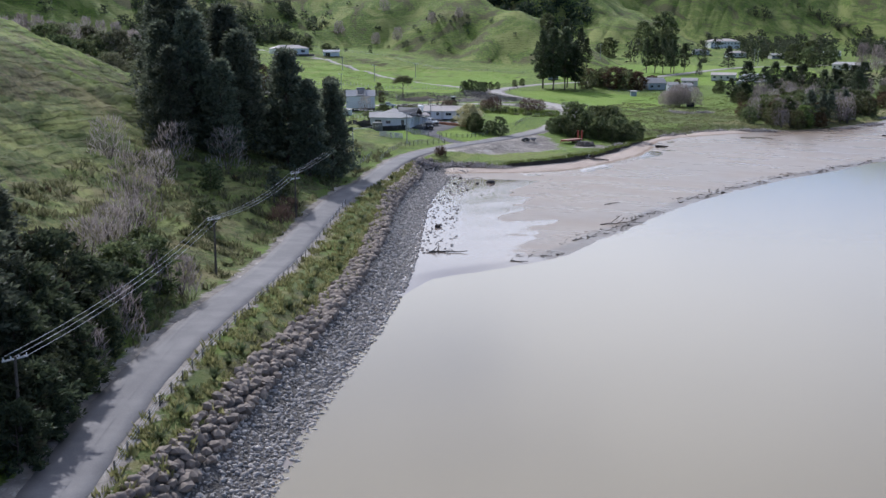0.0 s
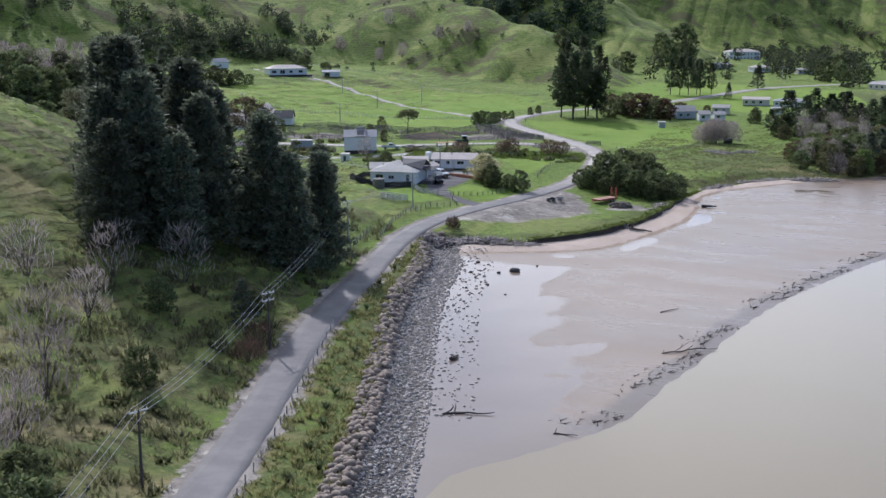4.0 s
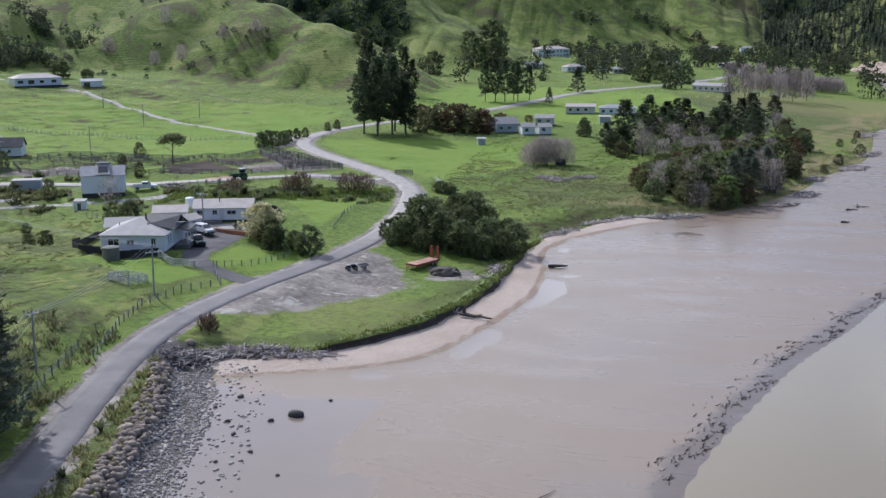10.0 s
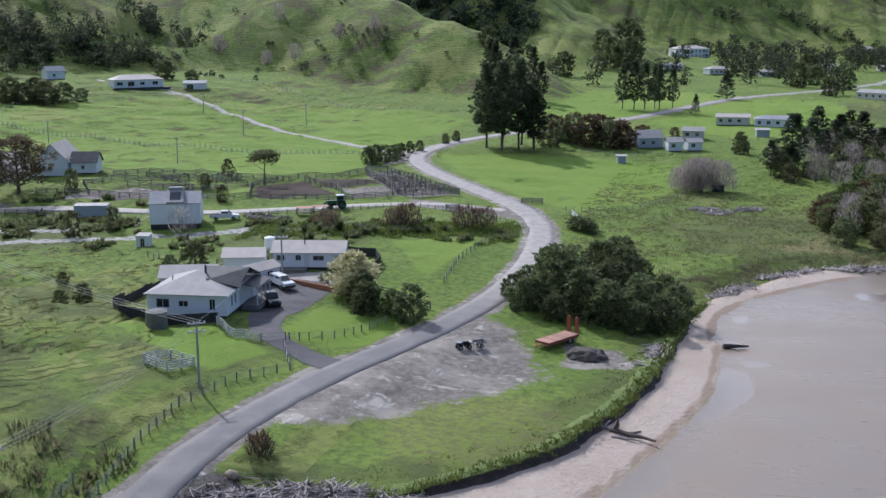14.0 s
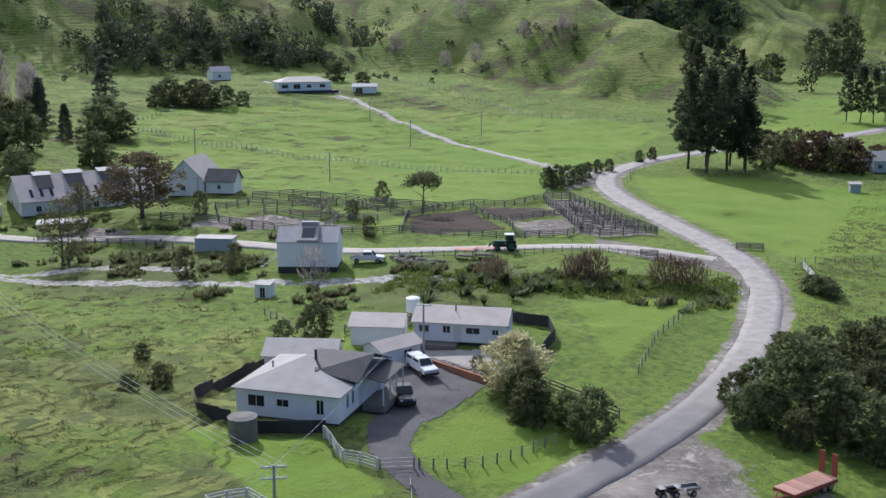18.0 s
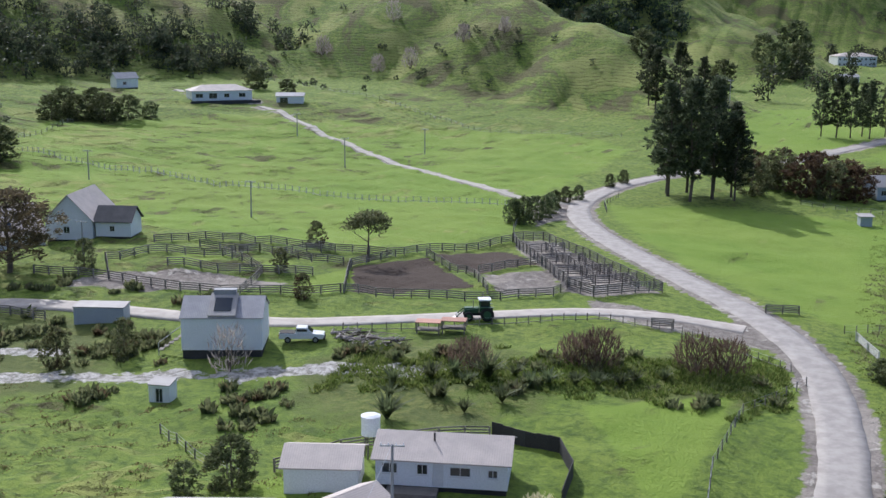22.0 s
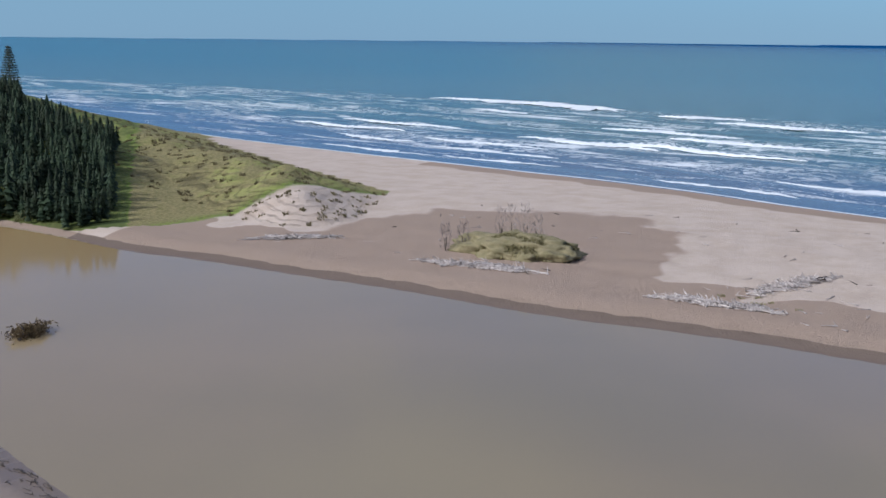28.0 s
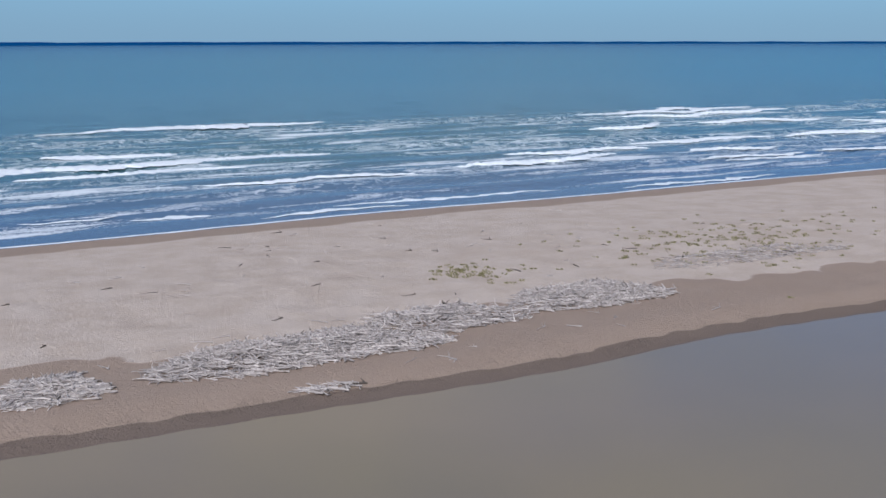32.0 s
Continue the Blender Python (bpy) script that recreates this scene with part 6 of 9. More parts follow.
def window(parent, face, u, z, w, h, W, D, t=0.14):
    """Frame, sill and pane in an opening of one wall; face: s, e, n or w of the building's own axes."""
    win = new("window")
    win.parent = parent
    turn = {"s": (0, 0, 0), "e": (W, 0, 90), "n": (W, D, 180), "w": (0, D, 270)}[face]
    win.matrix_basis = pose(turn[0], turn[1], 0, 0, 0, turn[2]) @ pose(u, 0, z)
    e = 0.06
    part("frame", boxes(((0, 0.03, 0), (e, 0.11, h)), ((w - e, 0.03, 0), (w, 0.11, h)), ((e, 0.03, 0), (w - e, 0.11, e)), ((e, 0.03, h - e), (w - e, 0.11, h)), ((w / 2 - 0.025, 0.04, e), (w / 2 + 0.025, 0.10, h - e))), FRAME, win)
    part("pane", boxes(((e, 0.065, e), (w - e, 0.075, h - e))), GLASS, win)
    part("sill", boxes(((-0.06, -0.05, -0.06), (w + 0.06, 0.1, -0.003))), FRAME, win)


def wall_panel(W, h, t, holes):
    """A wall along x, W long and t thick, with its openings cut through."""
    xs, zs = sorted({0, W, *[q for u, z, w, hh in holes for q in (u, u + w)]}), sorted({0, h, *[q for u, z, w, hh in holes for q in (z, z + hh)]})
    bm = bmesh.new()
    for a, b in zip(xs, xs[1:]):
        for c, d in zip(zs, zs[1:]):
            mx, mz = (a + b) / 2, (c + d) / 2
            if not any(u < mx < u + w and z < mz < z + hh for u, z, w, hh in holes):
                box(bm, (a, 0, c), (b, t, d))
    bmesh.ops.remove_doubles(bm, verts=bm.verts, dist=0.001)
    seen = {}
    for f in list(bm.faces):
        key = tuple(round(v, 3) for v in f.calc_center_median())
        if key in seen:
            bm.faces.remove(f)
            if seen[key].is_valid:
                bm.faces.remove(seen[key])
        else:
            seen[key] = f
    return bm


def slab(pts, t):
    """A roof plane with thickness, from its corners in order."""
    bm = bmesh.new()
    top = [bm.verts.new(p) for p in pts]
    low = [bm.verts.new(Vector(p) - Vector((0, 0, t))) for p in pts]
    bm.faces.new(top)
    bm.faces.new(low[::-1])
    n = len(pts)
    for i in range(n):
        bm.faces.new((top[i], low[i], low[(i + 1) % n], top[(i + 1) % n]))
    return bm


def building(name, x, y, rz, W, D, h, rise, roof, wall_mat, roof_mat, holes, label, category="house", lift=0.0, over=0.35, ridge_along="x", door=None, z=None):
    """Walls with cut openings, windows, a roof of separate planes. holes: (face, u, z, w, h)."""
    ob = empty(name, pose(x, y, (min(gz(x, y), gz(x + W * math.cos(radians(rz)) * 0.9, y + W * math.sin(radians(rz)) * 0.9)) if z is None else z) - 0.1, 0, 0, rz), label, category)
    t = 0.14
    base = lift + 0.0
    # solid dark block: the shade under a raised floor, put into its colour
    if lift:
        part("foundation", boxes(((0.1, 0.1, -0.6), (W - 0.1, D - 0.1, lift - 0.003))), PALING, ob, "dark block standing for the shaded space under the floor")
    else:
        base = -0.5
    H = h + lift - base
    for face, L, m in (("s", W, pose(0, 0, base)), ("e", D, pose(W, 0, base, 0, 0, 90)), ("n", W, pose(W, D, base, 0, 0, 180)), ("w", D, pose(0, D, base, 0, 0, 270))):
        mine = [(u, zz + lift - base, w, hh) for f, u, zz, w, hh in holes if f == face]
        if door and door[0] == face:
            mine.append((door[1], 0.02 + lift - base, 0.9, 2.0))
        inset = 0.0 if face in "sn" else t + 0.002
        bm = wall_panel(L, H, t, mine)
        if inset:
            for v in bm.verts:
                v.co.x = min(max(v.co.x, inset), L - inset)
        o = part("wall", bm, wall_mat, ob)
        o.matrix_basis = m
        for f, u, zz, w, hh in holes:
            if f == face:
                window(ob, face, u, zz + lift, w, hh, W, D)
    if door:
        d = part("door", boxes(((0, 0.05, 0), (0.88, 0.1, 1.98))), FRAME, ob)
        turn = {"s": (0, 0, 0), "e": (W, 0, 90), "n": (W, D, 180), "w": (0, D, 270)}[door[0]]
        d.matrix_basis = pose(turn[0], turn[1], lift + 0.03, 0, 0, turn[2]) @ pose(door[1] + 0.01, 0, 0)
    e, top = h + lift, h + lift + rise
    o_, k = over, rise / ((D if ridge_along == "x" else W) / 2) if rise else 0
    low = e - o_ * k + 0.12
    top += 0.12
    if roof == "gable" and ridge_along == "x":
        planes = [[(-o_, -o_, low), (W + o_, -o_, low), (W + o_, D / 2, top), (-o_, D / 2, top)], [(W + o_, D + o_, low), (-o_, D + o_, low), (-o_, D / 2 + 0.004, top), (W + o_, D / 2 + 0.004, top)]]
        ends = [((0.02, 0, e), (0.02, D, e), (0.02, D / 2, top - 0.16)), ((W - 0.02, 0, e), (W - 0.02, D / 2, top - 0.16), (W - 0.02, D, e))]
    elif roof == "gable":
        planes = [[(-o_, D + o_, low), (-o_, -o_, low), (W / 2, -o_, top), (W / 2, D + o_, top)], [(W + o_, -o_, low), (W + o_, D + o_, low), (W / 2 + 0.004, D + o_, top), (W / 2 + 0.004, -o_, top)]]
        ends = [((0, 0.02, e), (W / 2, 0.02, top - 0.16), (W, 0.02, e)), ((0, D - 0.02, e), (W, D - 0.02, e), (W / 2, D - 0.02, top - 0.16))]
    elif roof == "hip":
        r = min(W, D) / 2
        a, b = ((r, D / 2, top), (W - r, D / 2, top)) if W >= D else ((W / 2, r, top), (W / 2, D - r, top))
        c = [(-o_, -o_, low), (W + o_, -o_, low), (W + o_, D + o_, low), (-o_, D + o_, low)]
        planes = [[c[0], c[1], b, a], [c[1], c[2], b], [c[2], c[3], a, b], [c[3], c[0], a]] if W >= D else [[c[0], c[1], a], [c[1], c[2], b, a], [c[2], c[3], b], [c[3], c[0], a, b]]
        ends = []
    else:
        planes = [[(-o_, -o_, e + 0.1), (W + o_, -o_, e + 0.1), (W + o_, D + o_, e + 0.1 + rise), (-o_, D + o_, e + 0.1 + rise)]]
        ends = [((0.02, 0, e), (0.02, D, e), (0.02, D, e + rise)), ((W - 0.02, 0, e), (W - 0.02, D, e + rise), (W - 0.02, D, e))]
    for p in planes:
        part("roof", slab(p, 0.1), roof_mat, ob)
    for tri in ends:
        bm = bmesh.new()
        sgn = 0.1 if (tri[0][0] < W / 2 and tri[2][0] < W / 2) or (tri[0][1] < D / 2 and tri[1][1] < D / 2) else -0.1
        axis = Vector((sgn, 0, 0)) if abs(tri[0][0] - tri[1][0]) < 0.01 and abs(tri[0][0] - tri[2][0]) < 0.01 else Vector((0, sgn, 0))
        p0, p1 = [bm.verts.new(q) for q in tri], [bm.verts.new(Vector(q) + axis) for q in tri]
        bm.faces.new(p0)
        bm.faces.new(p1[::-1])
        for i in range(3):
            bm.faces.new((p0[i], p1[i], p1[(i + 1) % 3], p0[(i + 1) % 3]))
        part("gable", bm, wall_mat, ob)
    return ob


# ---------- the homestead ----------
house = building("house", -121.9, 278.4, 9.3, 10.6, 10.6, 2.75, 2.0, "hip", WHITE, TIN_LIGHT,
                 [("s", 1.2, 0.9, 1.8, 1.2), ("s", 4.2, 1.1, 1.3, 0.8), ("s", 8.3, 0.7, 0.8, 1.5), ("e", 2.0, 0.8, 0.7, 1.4), ("e", 3.4, 0.8, 0.7, 1.4), ("w", 3, 0.9, 1.4, 1.1)],
                 "white weatherboard farmhouse with pale tin hip roof", lift=0.35, door=("e", 5.2))
for p_ in ([(7.0, 2.9, 4.42), (11.3, 3.4, 3.4), (11.5, 7.6, 5.2), (5.6, 7.0, 5.38)], [(11.5, 12.6, 3.25), (4.8, 12.6, 3.25), (5.6, 7.004, 5.38), (11.5, 7.604, 5.2)]):
    part("roof", slab(p_, 0.1), TIN_DARK, house, "dark grey tin roof of the wing")
part("gable", slab([(10.95, 3.6, 3.3), (11.05, 3.6, 3.3), (11.05, 7.5, 5.05), (10.95, 7.5, 5.05)], 0.6), WHITE, house)
part("wall", boxes(((5.2, 10.6, -0.4), (10.9, 10.74, 3.1)), ((5.2, 12.0, -0.4), (10.9, 12.14, 3.1)), ((10.76, 10.75, -0.4), (10.9, 11.99, 3.1))), WHITE, house)
part("porch_roof", slab([(10.9, 6.0, 3.15), (13.0, 6.0, 2.75), (13.0, 12.4, 2.75), (10.9, 12.4, 3.15)], 0.08), TIN_DARK, house, "dark lean-to porch roof")
for v_ in (6.2, 8.2, 10.2, 12.2):
    part("porch_post", boxes(((12.75, v_ - 0.06, -0.3), (12.87, v_ + 0.06, 2.7)), bevel=0.01), FRAME, house)
part("porch_beam", boxes(((12.74, 6.0, 2.5), (12.88, 12.4, 2.66))), FRAME, house)
part("porch_floor", boxes(((10.62, 6.0, -0.4), (13.0, 12.4, 0.3))), CONCRETE, house, "grey porch slab")
part("chimney_pipe", rods(((6.3, 4.9, 4.0), (6.3, 4.9, 5.9), 0.14, 0.14)), PALING, house, "black flue pipe")
part("roof_vent", rods(((2.0, 4.2, 3.6), (2.0, 4.2, 4.5), 0.09, 0.09), ((2.0, 4.2, 4.5), (2.0, 4.2, 4.62), 0.2, 0.05)), METAL, house)
garden_shed = building("shed", -127.4, 291.0, 22, 7.6, 5.6, 2.5, 1.1, "gable", WHITE, TIN_LIGHT, [("e", 1.0, 0.2, 2.6, 1.9)], "white tin-roofed shed behind the farmhouse", "shed")
building("garage", -119.6, 298.9, -22, 3.2, 5.6, 2.3, 0.7, "gable", WHITE, TIN_TAN, [("s", 0.8, 1.0, 0.7, 0.8), ("e", 3.2, 0.9, 1.1, 1.0)], "small white outbuilding with tan roof", "outbuilding", ridge_along="y")
building("garage", -124.4, 304.2, 20, 6.0, 5.0, 2.5, 0.9, "gable", WHITE, TIN_TAN, [("e", 1.5, 1.0, 0.8, 0.8)], "white garage with tan and pale roof", "garage")
cottage = building("cottage", -118.0, 308.0, 15, 10.8, 6.0, 2.3, 1.2, "gable", WHITE, TIN_TAN,
                   [("s", 0.5, 1.0, 1.3, 0.9), ("s", 3.4, 1.0, 0.9, 0.9), ("s", 6.1, 1.0, 1.7, 0.8), ("s", 9.2, 1.0, 0.8, 0.7), ("e", 2, 1.0, 1.2, 0.9)], "white cottage with long tan tin roof on dark piles", lift=0.8, door=("s", 4.7))
part("roof_vent", rods(((4.6, 2.0, 3.9), (4.6, 2.0, 4.7), 0.08, 0.08)), PALING, cottage)
part("deck", boxes(((1.0, -1.6, 0.2), (5.2, -0.02, 0.75))), TIMBER, cottage, "dark timber deck")
shed = building("barn", -153.4, 331.8, 24, 9.0, 6.4, 3.7, 1.7, "gable", WHITE, TIN_GREY, [("w", 2.2, 1.6, 1.0, 1.8)], "tall white shed with grey tin roof and skylight", "barn", over=0.15, lift=1.1)
part("skylight_frame", slab([(3.0, -0.1, 5.14), (6.1, -0.1, 5.14), (6.1, 3.2, 6.95), (3.0, 3.2, 6.95)], 0.2), TIN_LIGHT, shed)
part("skylight", slab([(3.6, 0.5, 5.53), (5.5, 0.5, 5.53), (5.5, 2.4, 6.57), (3.6, 2.4, 6.57)], 0.1), GLASS, shed, "dark skylight panel")
part("ridge_box", boxes(((3.3, 2.9, 6.2), (5.8, 3.9, 7.35))), TIN_GREY, shed)
for i_ in range(5):
    part("step", boxes(((-2.9 + i_ * 0.55, 1.6, 0.6 + i_ * 0.38), (-2.4 + i_ * 0.55, 2.6, 0.68 + i_ * 0.38))), TIMBER, shed)
part("stair_rail", rods(((-2.9, 1.6, 1.5), (-0.1, 1.6, 3.6), 0.05, 0.05), ((-2.9, 1.6, 0.0), (-2.9, 1.6, 1.5), 0.05, 0.05)), RAILWHITE, shed)
building("container", -173.2, 337.6, 20, 6.2, 2.6, 2.3, 0.12, "flat", BLUEGREY, TIN_LIGHT, [], "blue-grey flat-roofed store beside the driveway", "shed", over=0.1)
building("hut", -148.6, 319.2, 12, 2.2, 1.9, 1.9, 0.25, "flat", WHITE, TIN_LIGHT, [("s", 0.7, 0.1, 0.8, 1.5)], "small white hut beside the creek", "hut", over=0.1)
building("hut", -200.5, 297.5, 35, 5.5, 2.2, 1.5, 0.2, "flat", CREAM, TIN_GREY, [], "low pale hut below the willows", "hut", over=0.1)

# the long woolshed: u along its side
wool = building("woolshed", -217.2, 344.0, 58, 27, 12.4, 2.7, 3.9, "gable", WHITE, TIN_TAN,
                [("s", 2.5, 0.6, 1.0, 1.1), ("s", 8, 0.6, 1.0, 1.1), ("s", 13, 0.6, 1.0, 1.1), ("s", 19, 0.6, 1.0, 1.1), ("w", 4.0, 0.9, 0.9, 1.0), ("w", 7.8, 0.9, 0.9, 1.0)], "long white woolshed with steep tan roof and dark roof lights", "barn", lift=0.4)


def roof_z(v):
    """Height of the woolshed's front roof plane at v metres in from the wall."""
    return 3.22 + v * 3.9 / 6.2


for u_, w_ in ((3.6, 3.0), (9.2, 3.2), (15.6, 5.6)):
    dorm = new("roof_monitor")
    dorm.parent = wool
    part("monitor_box", slab([(u_, 3.4, roof_z(3.4) + 0.25), (u_ + w_, 3.4, roof_z(3.4) + 0.25), (u_ + w_, 6.6, 7.3), (u_, 6.6, 7.3)], 0.6), TIN_GREY, dorm)
    part("monitor_glass", slab([(u_ + 0.1, 2.5, roof_z(2.5) + 0.12), (u_ + w_ - 0.1, 2.5, roof_z(2.5) + 0.12), (u_ + w_ - 0.1, 4.95, roof_z(4.95) + 0.6), (u_ + 0.1, 4.95, roof_z(4.95) + 0.6)], 0.3), GLASS, dorm, "dark glazed roof light")
    part("monitor_roof", slab([(u_ - 0.2, 4.9, roof_z(5.0) + 0.72), (u_ + w_ + 0.2, 4.9, roof_z(5.0) + 0.72), (u_ + w_ + 0.2, 6.9, 7.55), (u_ - 0.2, 6.9, 7.55)], 0.12), TIN_GREY, dorm)
for u_ in (1.9, 3.7, 5.5, 10.2, 12.0, 13.8, 18.4, 20.2, 22.0):
    part("roof_light", slab([(u_, 0.7, roof_z(0.7) + 0.05), (u_ + 0.55, 0.7, roof_z(0.7) + 0.05), (u_ + 0.55, 2.5, roof_z(2.5) + 0.05), (u_, 2.5, roof_z(2.5) + 0.05)], 0.06), GLASS, wool, "dark translucent roof strip")
building("woolshed_porch", -222.6, 340.0, 58, 3.2, 4.4, 2.2, 0.2, "flat", WHITE, TIN_LIGHT, [("s", 1.0, 0.5, 0.9, 1.0)], "small white lean-to at the woolshed end", "shed", over=0.1)
building("woolshed_wing", -203.8, 368.2, 18, 7.5, 11, 3.2, 3.8, "gable", WHITE, TIN_TAN, [("s", 2.8, 1.0, 1.0, 1.1), ("e", 3, 1.0, 1.0, 1.0)], "white gabled cross wing of the woolshed", "barn", ridge_along="y", lift=0.5)
building("woolshed_annexe", -196.4, 370.9, 18, 5.6, 5.0, 2.5, 1.9, "gable", WHITE, TIN_DARK, [("s", 2.2, 0.8, 0.8, 0.9)], "small white annexe with black roof beside the woolshed", "shed", lift=0.4)
carport = empty("carport", on_ground(-206.5, 336.9, 40), "open carport with pale flat roof", "carport")
part("roof", slab([(-0.2, -0.2, 2.2), (8.2, -0.2, 2.2), (8.2, 3.4, 2.45), (-0.2, 3.4, 2.45)], 0.1), TIN_LIGHT, carport)
for u_ in (0, 4, 8):
    for v_ in (0, 3.2):
        part("post", boxes(((u_ - 0.06, v_ - 0.06, -0.3), (u_ + 0.06, v_ + 0.06, 2.15 + v_ * 0.07))), TIMBER, carport)
# the house below the hill
building("hill_house", -277.0, 515.5, 47, 18, 8, 2.9, 1.5, "hip", WHITE, TIN_TAN, [("s", 1, 0.9, 2.2, 1.2), ("s", 5, 0.6, 2.4, 1.6), ("s", 9.5, 0.9, 1.6, 1.1), ("s", 14, 0.9, 2, 1.2)], "white house with tan hip roof below the hill", lift=0.5)
building("hill_garage", -257.8, 531.2, 25, 8, 5, 2.4, 0.8, "gable", WHITE, TIN_GREY, [("s", 1, 0.1, 2.4, 1.9)], "white garage beside the hill house", "garage")
building("hill_cottage", -311, 524.5, 60, 7, 5, 3.0, 1.6, "gable", WHITE, TIN_GREY, [("s", 2, 0.9, 1.2, 1.0)], "white cottage above a hedge below the hill", lift=0.6)
part("wall", boxes(((-1, -2.2, -0.6), (20, -1.8, 0.5))), PALING, bpy.data.objects["hill_house"], "dark garden wall")

# ---------- houses up the valley ----------
VALLEY = [("house", -85.7, 487.2, 30, 7.5, 6.5, 2.9, 1.9, "gable", BLUEGREY, TIN_LIGHT, "blue-grey house with pale gable roof"), ("house", -75.6, 511.4, 3, 6.5, 5, 2.5, 1.0, "gable", CREAM, TIN_LIGHT, "small cream house with pale roof"),
          ("house", -77.0, 485.1, 22, 4.2, 4.5, 2.5, 1.1, "gable", WHITE, TIN_LIGHT, "small white cabin with pale roof"), ("house", -71.6, 487.6, 25, 4.2, 4.0, 2.4, 0.9, "gable", WHITE, TIN_LIGHT, "white cabin with grey trim"),
          ("house", -68.1, 552.8, 3, 11, 6, 2.6, 0.9, "gable", CREAM, TIN_TAN, "long low cream house with tan roof"), ("house", -55.5, 553.6, 3, 14, 6.5, 2.6, 1.0, "hip", WHITE, TIN_GREY, "low pale house with grey roof"),
          ("shed", -54.0, 529.4, 10, 4, 3, 2.4, 0.3, "flat", BLUEGREY, TIN_LIGHT, "small blue-grey shed in a paddock"), ("house", -18.0, 672.0, -30, 17, 8, 2.7, 1.2, "gable", CREAM, TIN_LIGHT, "low house with pale blue-grey roof"),
          ("shed", -87.6, 458.8, 18, 2.2, 2.2, 2.0, 0.2, "flat", BLUEGREY, TIN_LIGHT, "tiny pale shed in a paddock"), ("mansion", -130, 1041, 28, 27, 14, 6.6, 2.2, "hip", WHITE, TIN_TAN, "large white two-storey homestead up the valley"),
          ("house", -117.5, 853, 25, 11, 7, 2.6, 1.2, "gable", WHITE, TIN_GREY, "white valley house behind pines"), ("house", -89.4, 822, 35, 13, 7, 3, 1.3, "hip", WHITE, TIN_TAN, "white house with tan roof in the valley"),
          ("house", -61, 818, 30, 11, 6, 2.6, 1.0, "gable", CREAM, TIN_LIGHT, "cream house with pale roof in the valley"), ("house", 5.5, 1150, 8, 14, 8, 4.5, 1.5, "hip", CREAM, TIN_TAN, "far cream house on rising ground"),
          ("house", 35, 1155, 5, 12, 8, 4.5, 1.5, "hip", WHITE, TIN_GREY, "far white house on rising ground"), ("shed", -138.3, 521.5, 10, 4.5, 3, 2.4, 0.6, "gable", BLUEGREY, TIN_LIGHT, "small blue-grey shed behind the pine stand"),
          ("shed", -60.2, 422.6, 15, 2.6, 2.2, 1.7, 0.2, "flat", PALING, TIN_DARK, "small dark shelter beside a grey willow"), ("house", -30, 905, 20, 12, 7, 2.7, 1.2, "gable", WHITE, TIN_LIGHT, "white house with pale roof far up the valley"),
          ("house", 8, 930, 20, 12, 7, 2.7, 1.2, "gable", CREAM, TIN_LIGHT, "cream house with pale roof far up the valley")]
for n_, x_, y_, rz_, W_, D_, h_, r_, roof_, wm_, rm_, lab_ in VALLEY:
    holes_ = []
    if W_ > 4:
        for i_ in range(int(W_ // 3)):
            holes_.append(("s", 0.9 + i_ * 3.0, 0.9, 1.2, 1.1))
            if h_ > 6:
                holes_.append(("s", 0.9 + i_ * 3.0, 4.2, 1.2, 1.3))
    building(n_, x_, y_, rz_, W_, D_, h_, r_, roof_, wm_, rm_, holes_, lab_, "shed" if n_ == "shed" else "house", lift=0.4 if W_ > 4 else 0.0)

# ---------- tanks ----------
def tank(x, y, r, h, material, label, stand=0.0):
    ob = empty("water_tank", on_ground(x, y), label, "water tank")
    part("body", rods(((0, 0, stand - 0.2), (0, 0, stand + h), r, r * 0.98), sides=24), material, ob)
    part("lid", rods(((0, 0, stand + h + 0.002), (0, 0, stand + h + 0.16), r * 1.03, r * 0.55), sides=24), material, ob)
    if stand:
        for a in range(4):
            part("leg", rods(((r * 0.7 * math.cos(a * 1.57), r * 0.7 * math.sin(a * 1.57), -0.3), (r * 0.7 * math.cos(a * 1.57), r * 0.7 * math.sin(a * 1.57), stand), 0.07, 0.07)), TIMBER, ob)
    return ob


tank(-117.9, 273.9, 1.35, 2.1, CONCRETE, "dark stained concrete water tank beside the house")
tank(-121.6, 314.6, 0.85, 1.5, WHITE, "white water tank on a stand behind the cottage", 2.4)


# ---------- fences ----------
def along(line, step):
    pts, out = [Vector((*p, 0)) for p in line], []
    for a, b in zip(pts, pts[1:]):
        n = max(1, round((b - a).length / step))
        out += [a + (b - a) * (i / n) for i in range(n)]
    return out + [pts[-1]]


POST_MESH = {}


def post_mesh(w, h, material):
    key = (w, h, material.name)
    if key not in POST_MESH:
        bm = boxes(((-w / 2, -w / 2, -0.35), (w / 2, w / 2, h)))
        bmesh.ops.bevel(bm, geom=[e for e in bm.edges if all(v.co.z > 0 for v in e.verts)], offset=w * 0.2, segments=1, affect='EDGES')
        POST_MESH[key] = bm_mesh("post", bm, material)
    return POST_MESH[key]


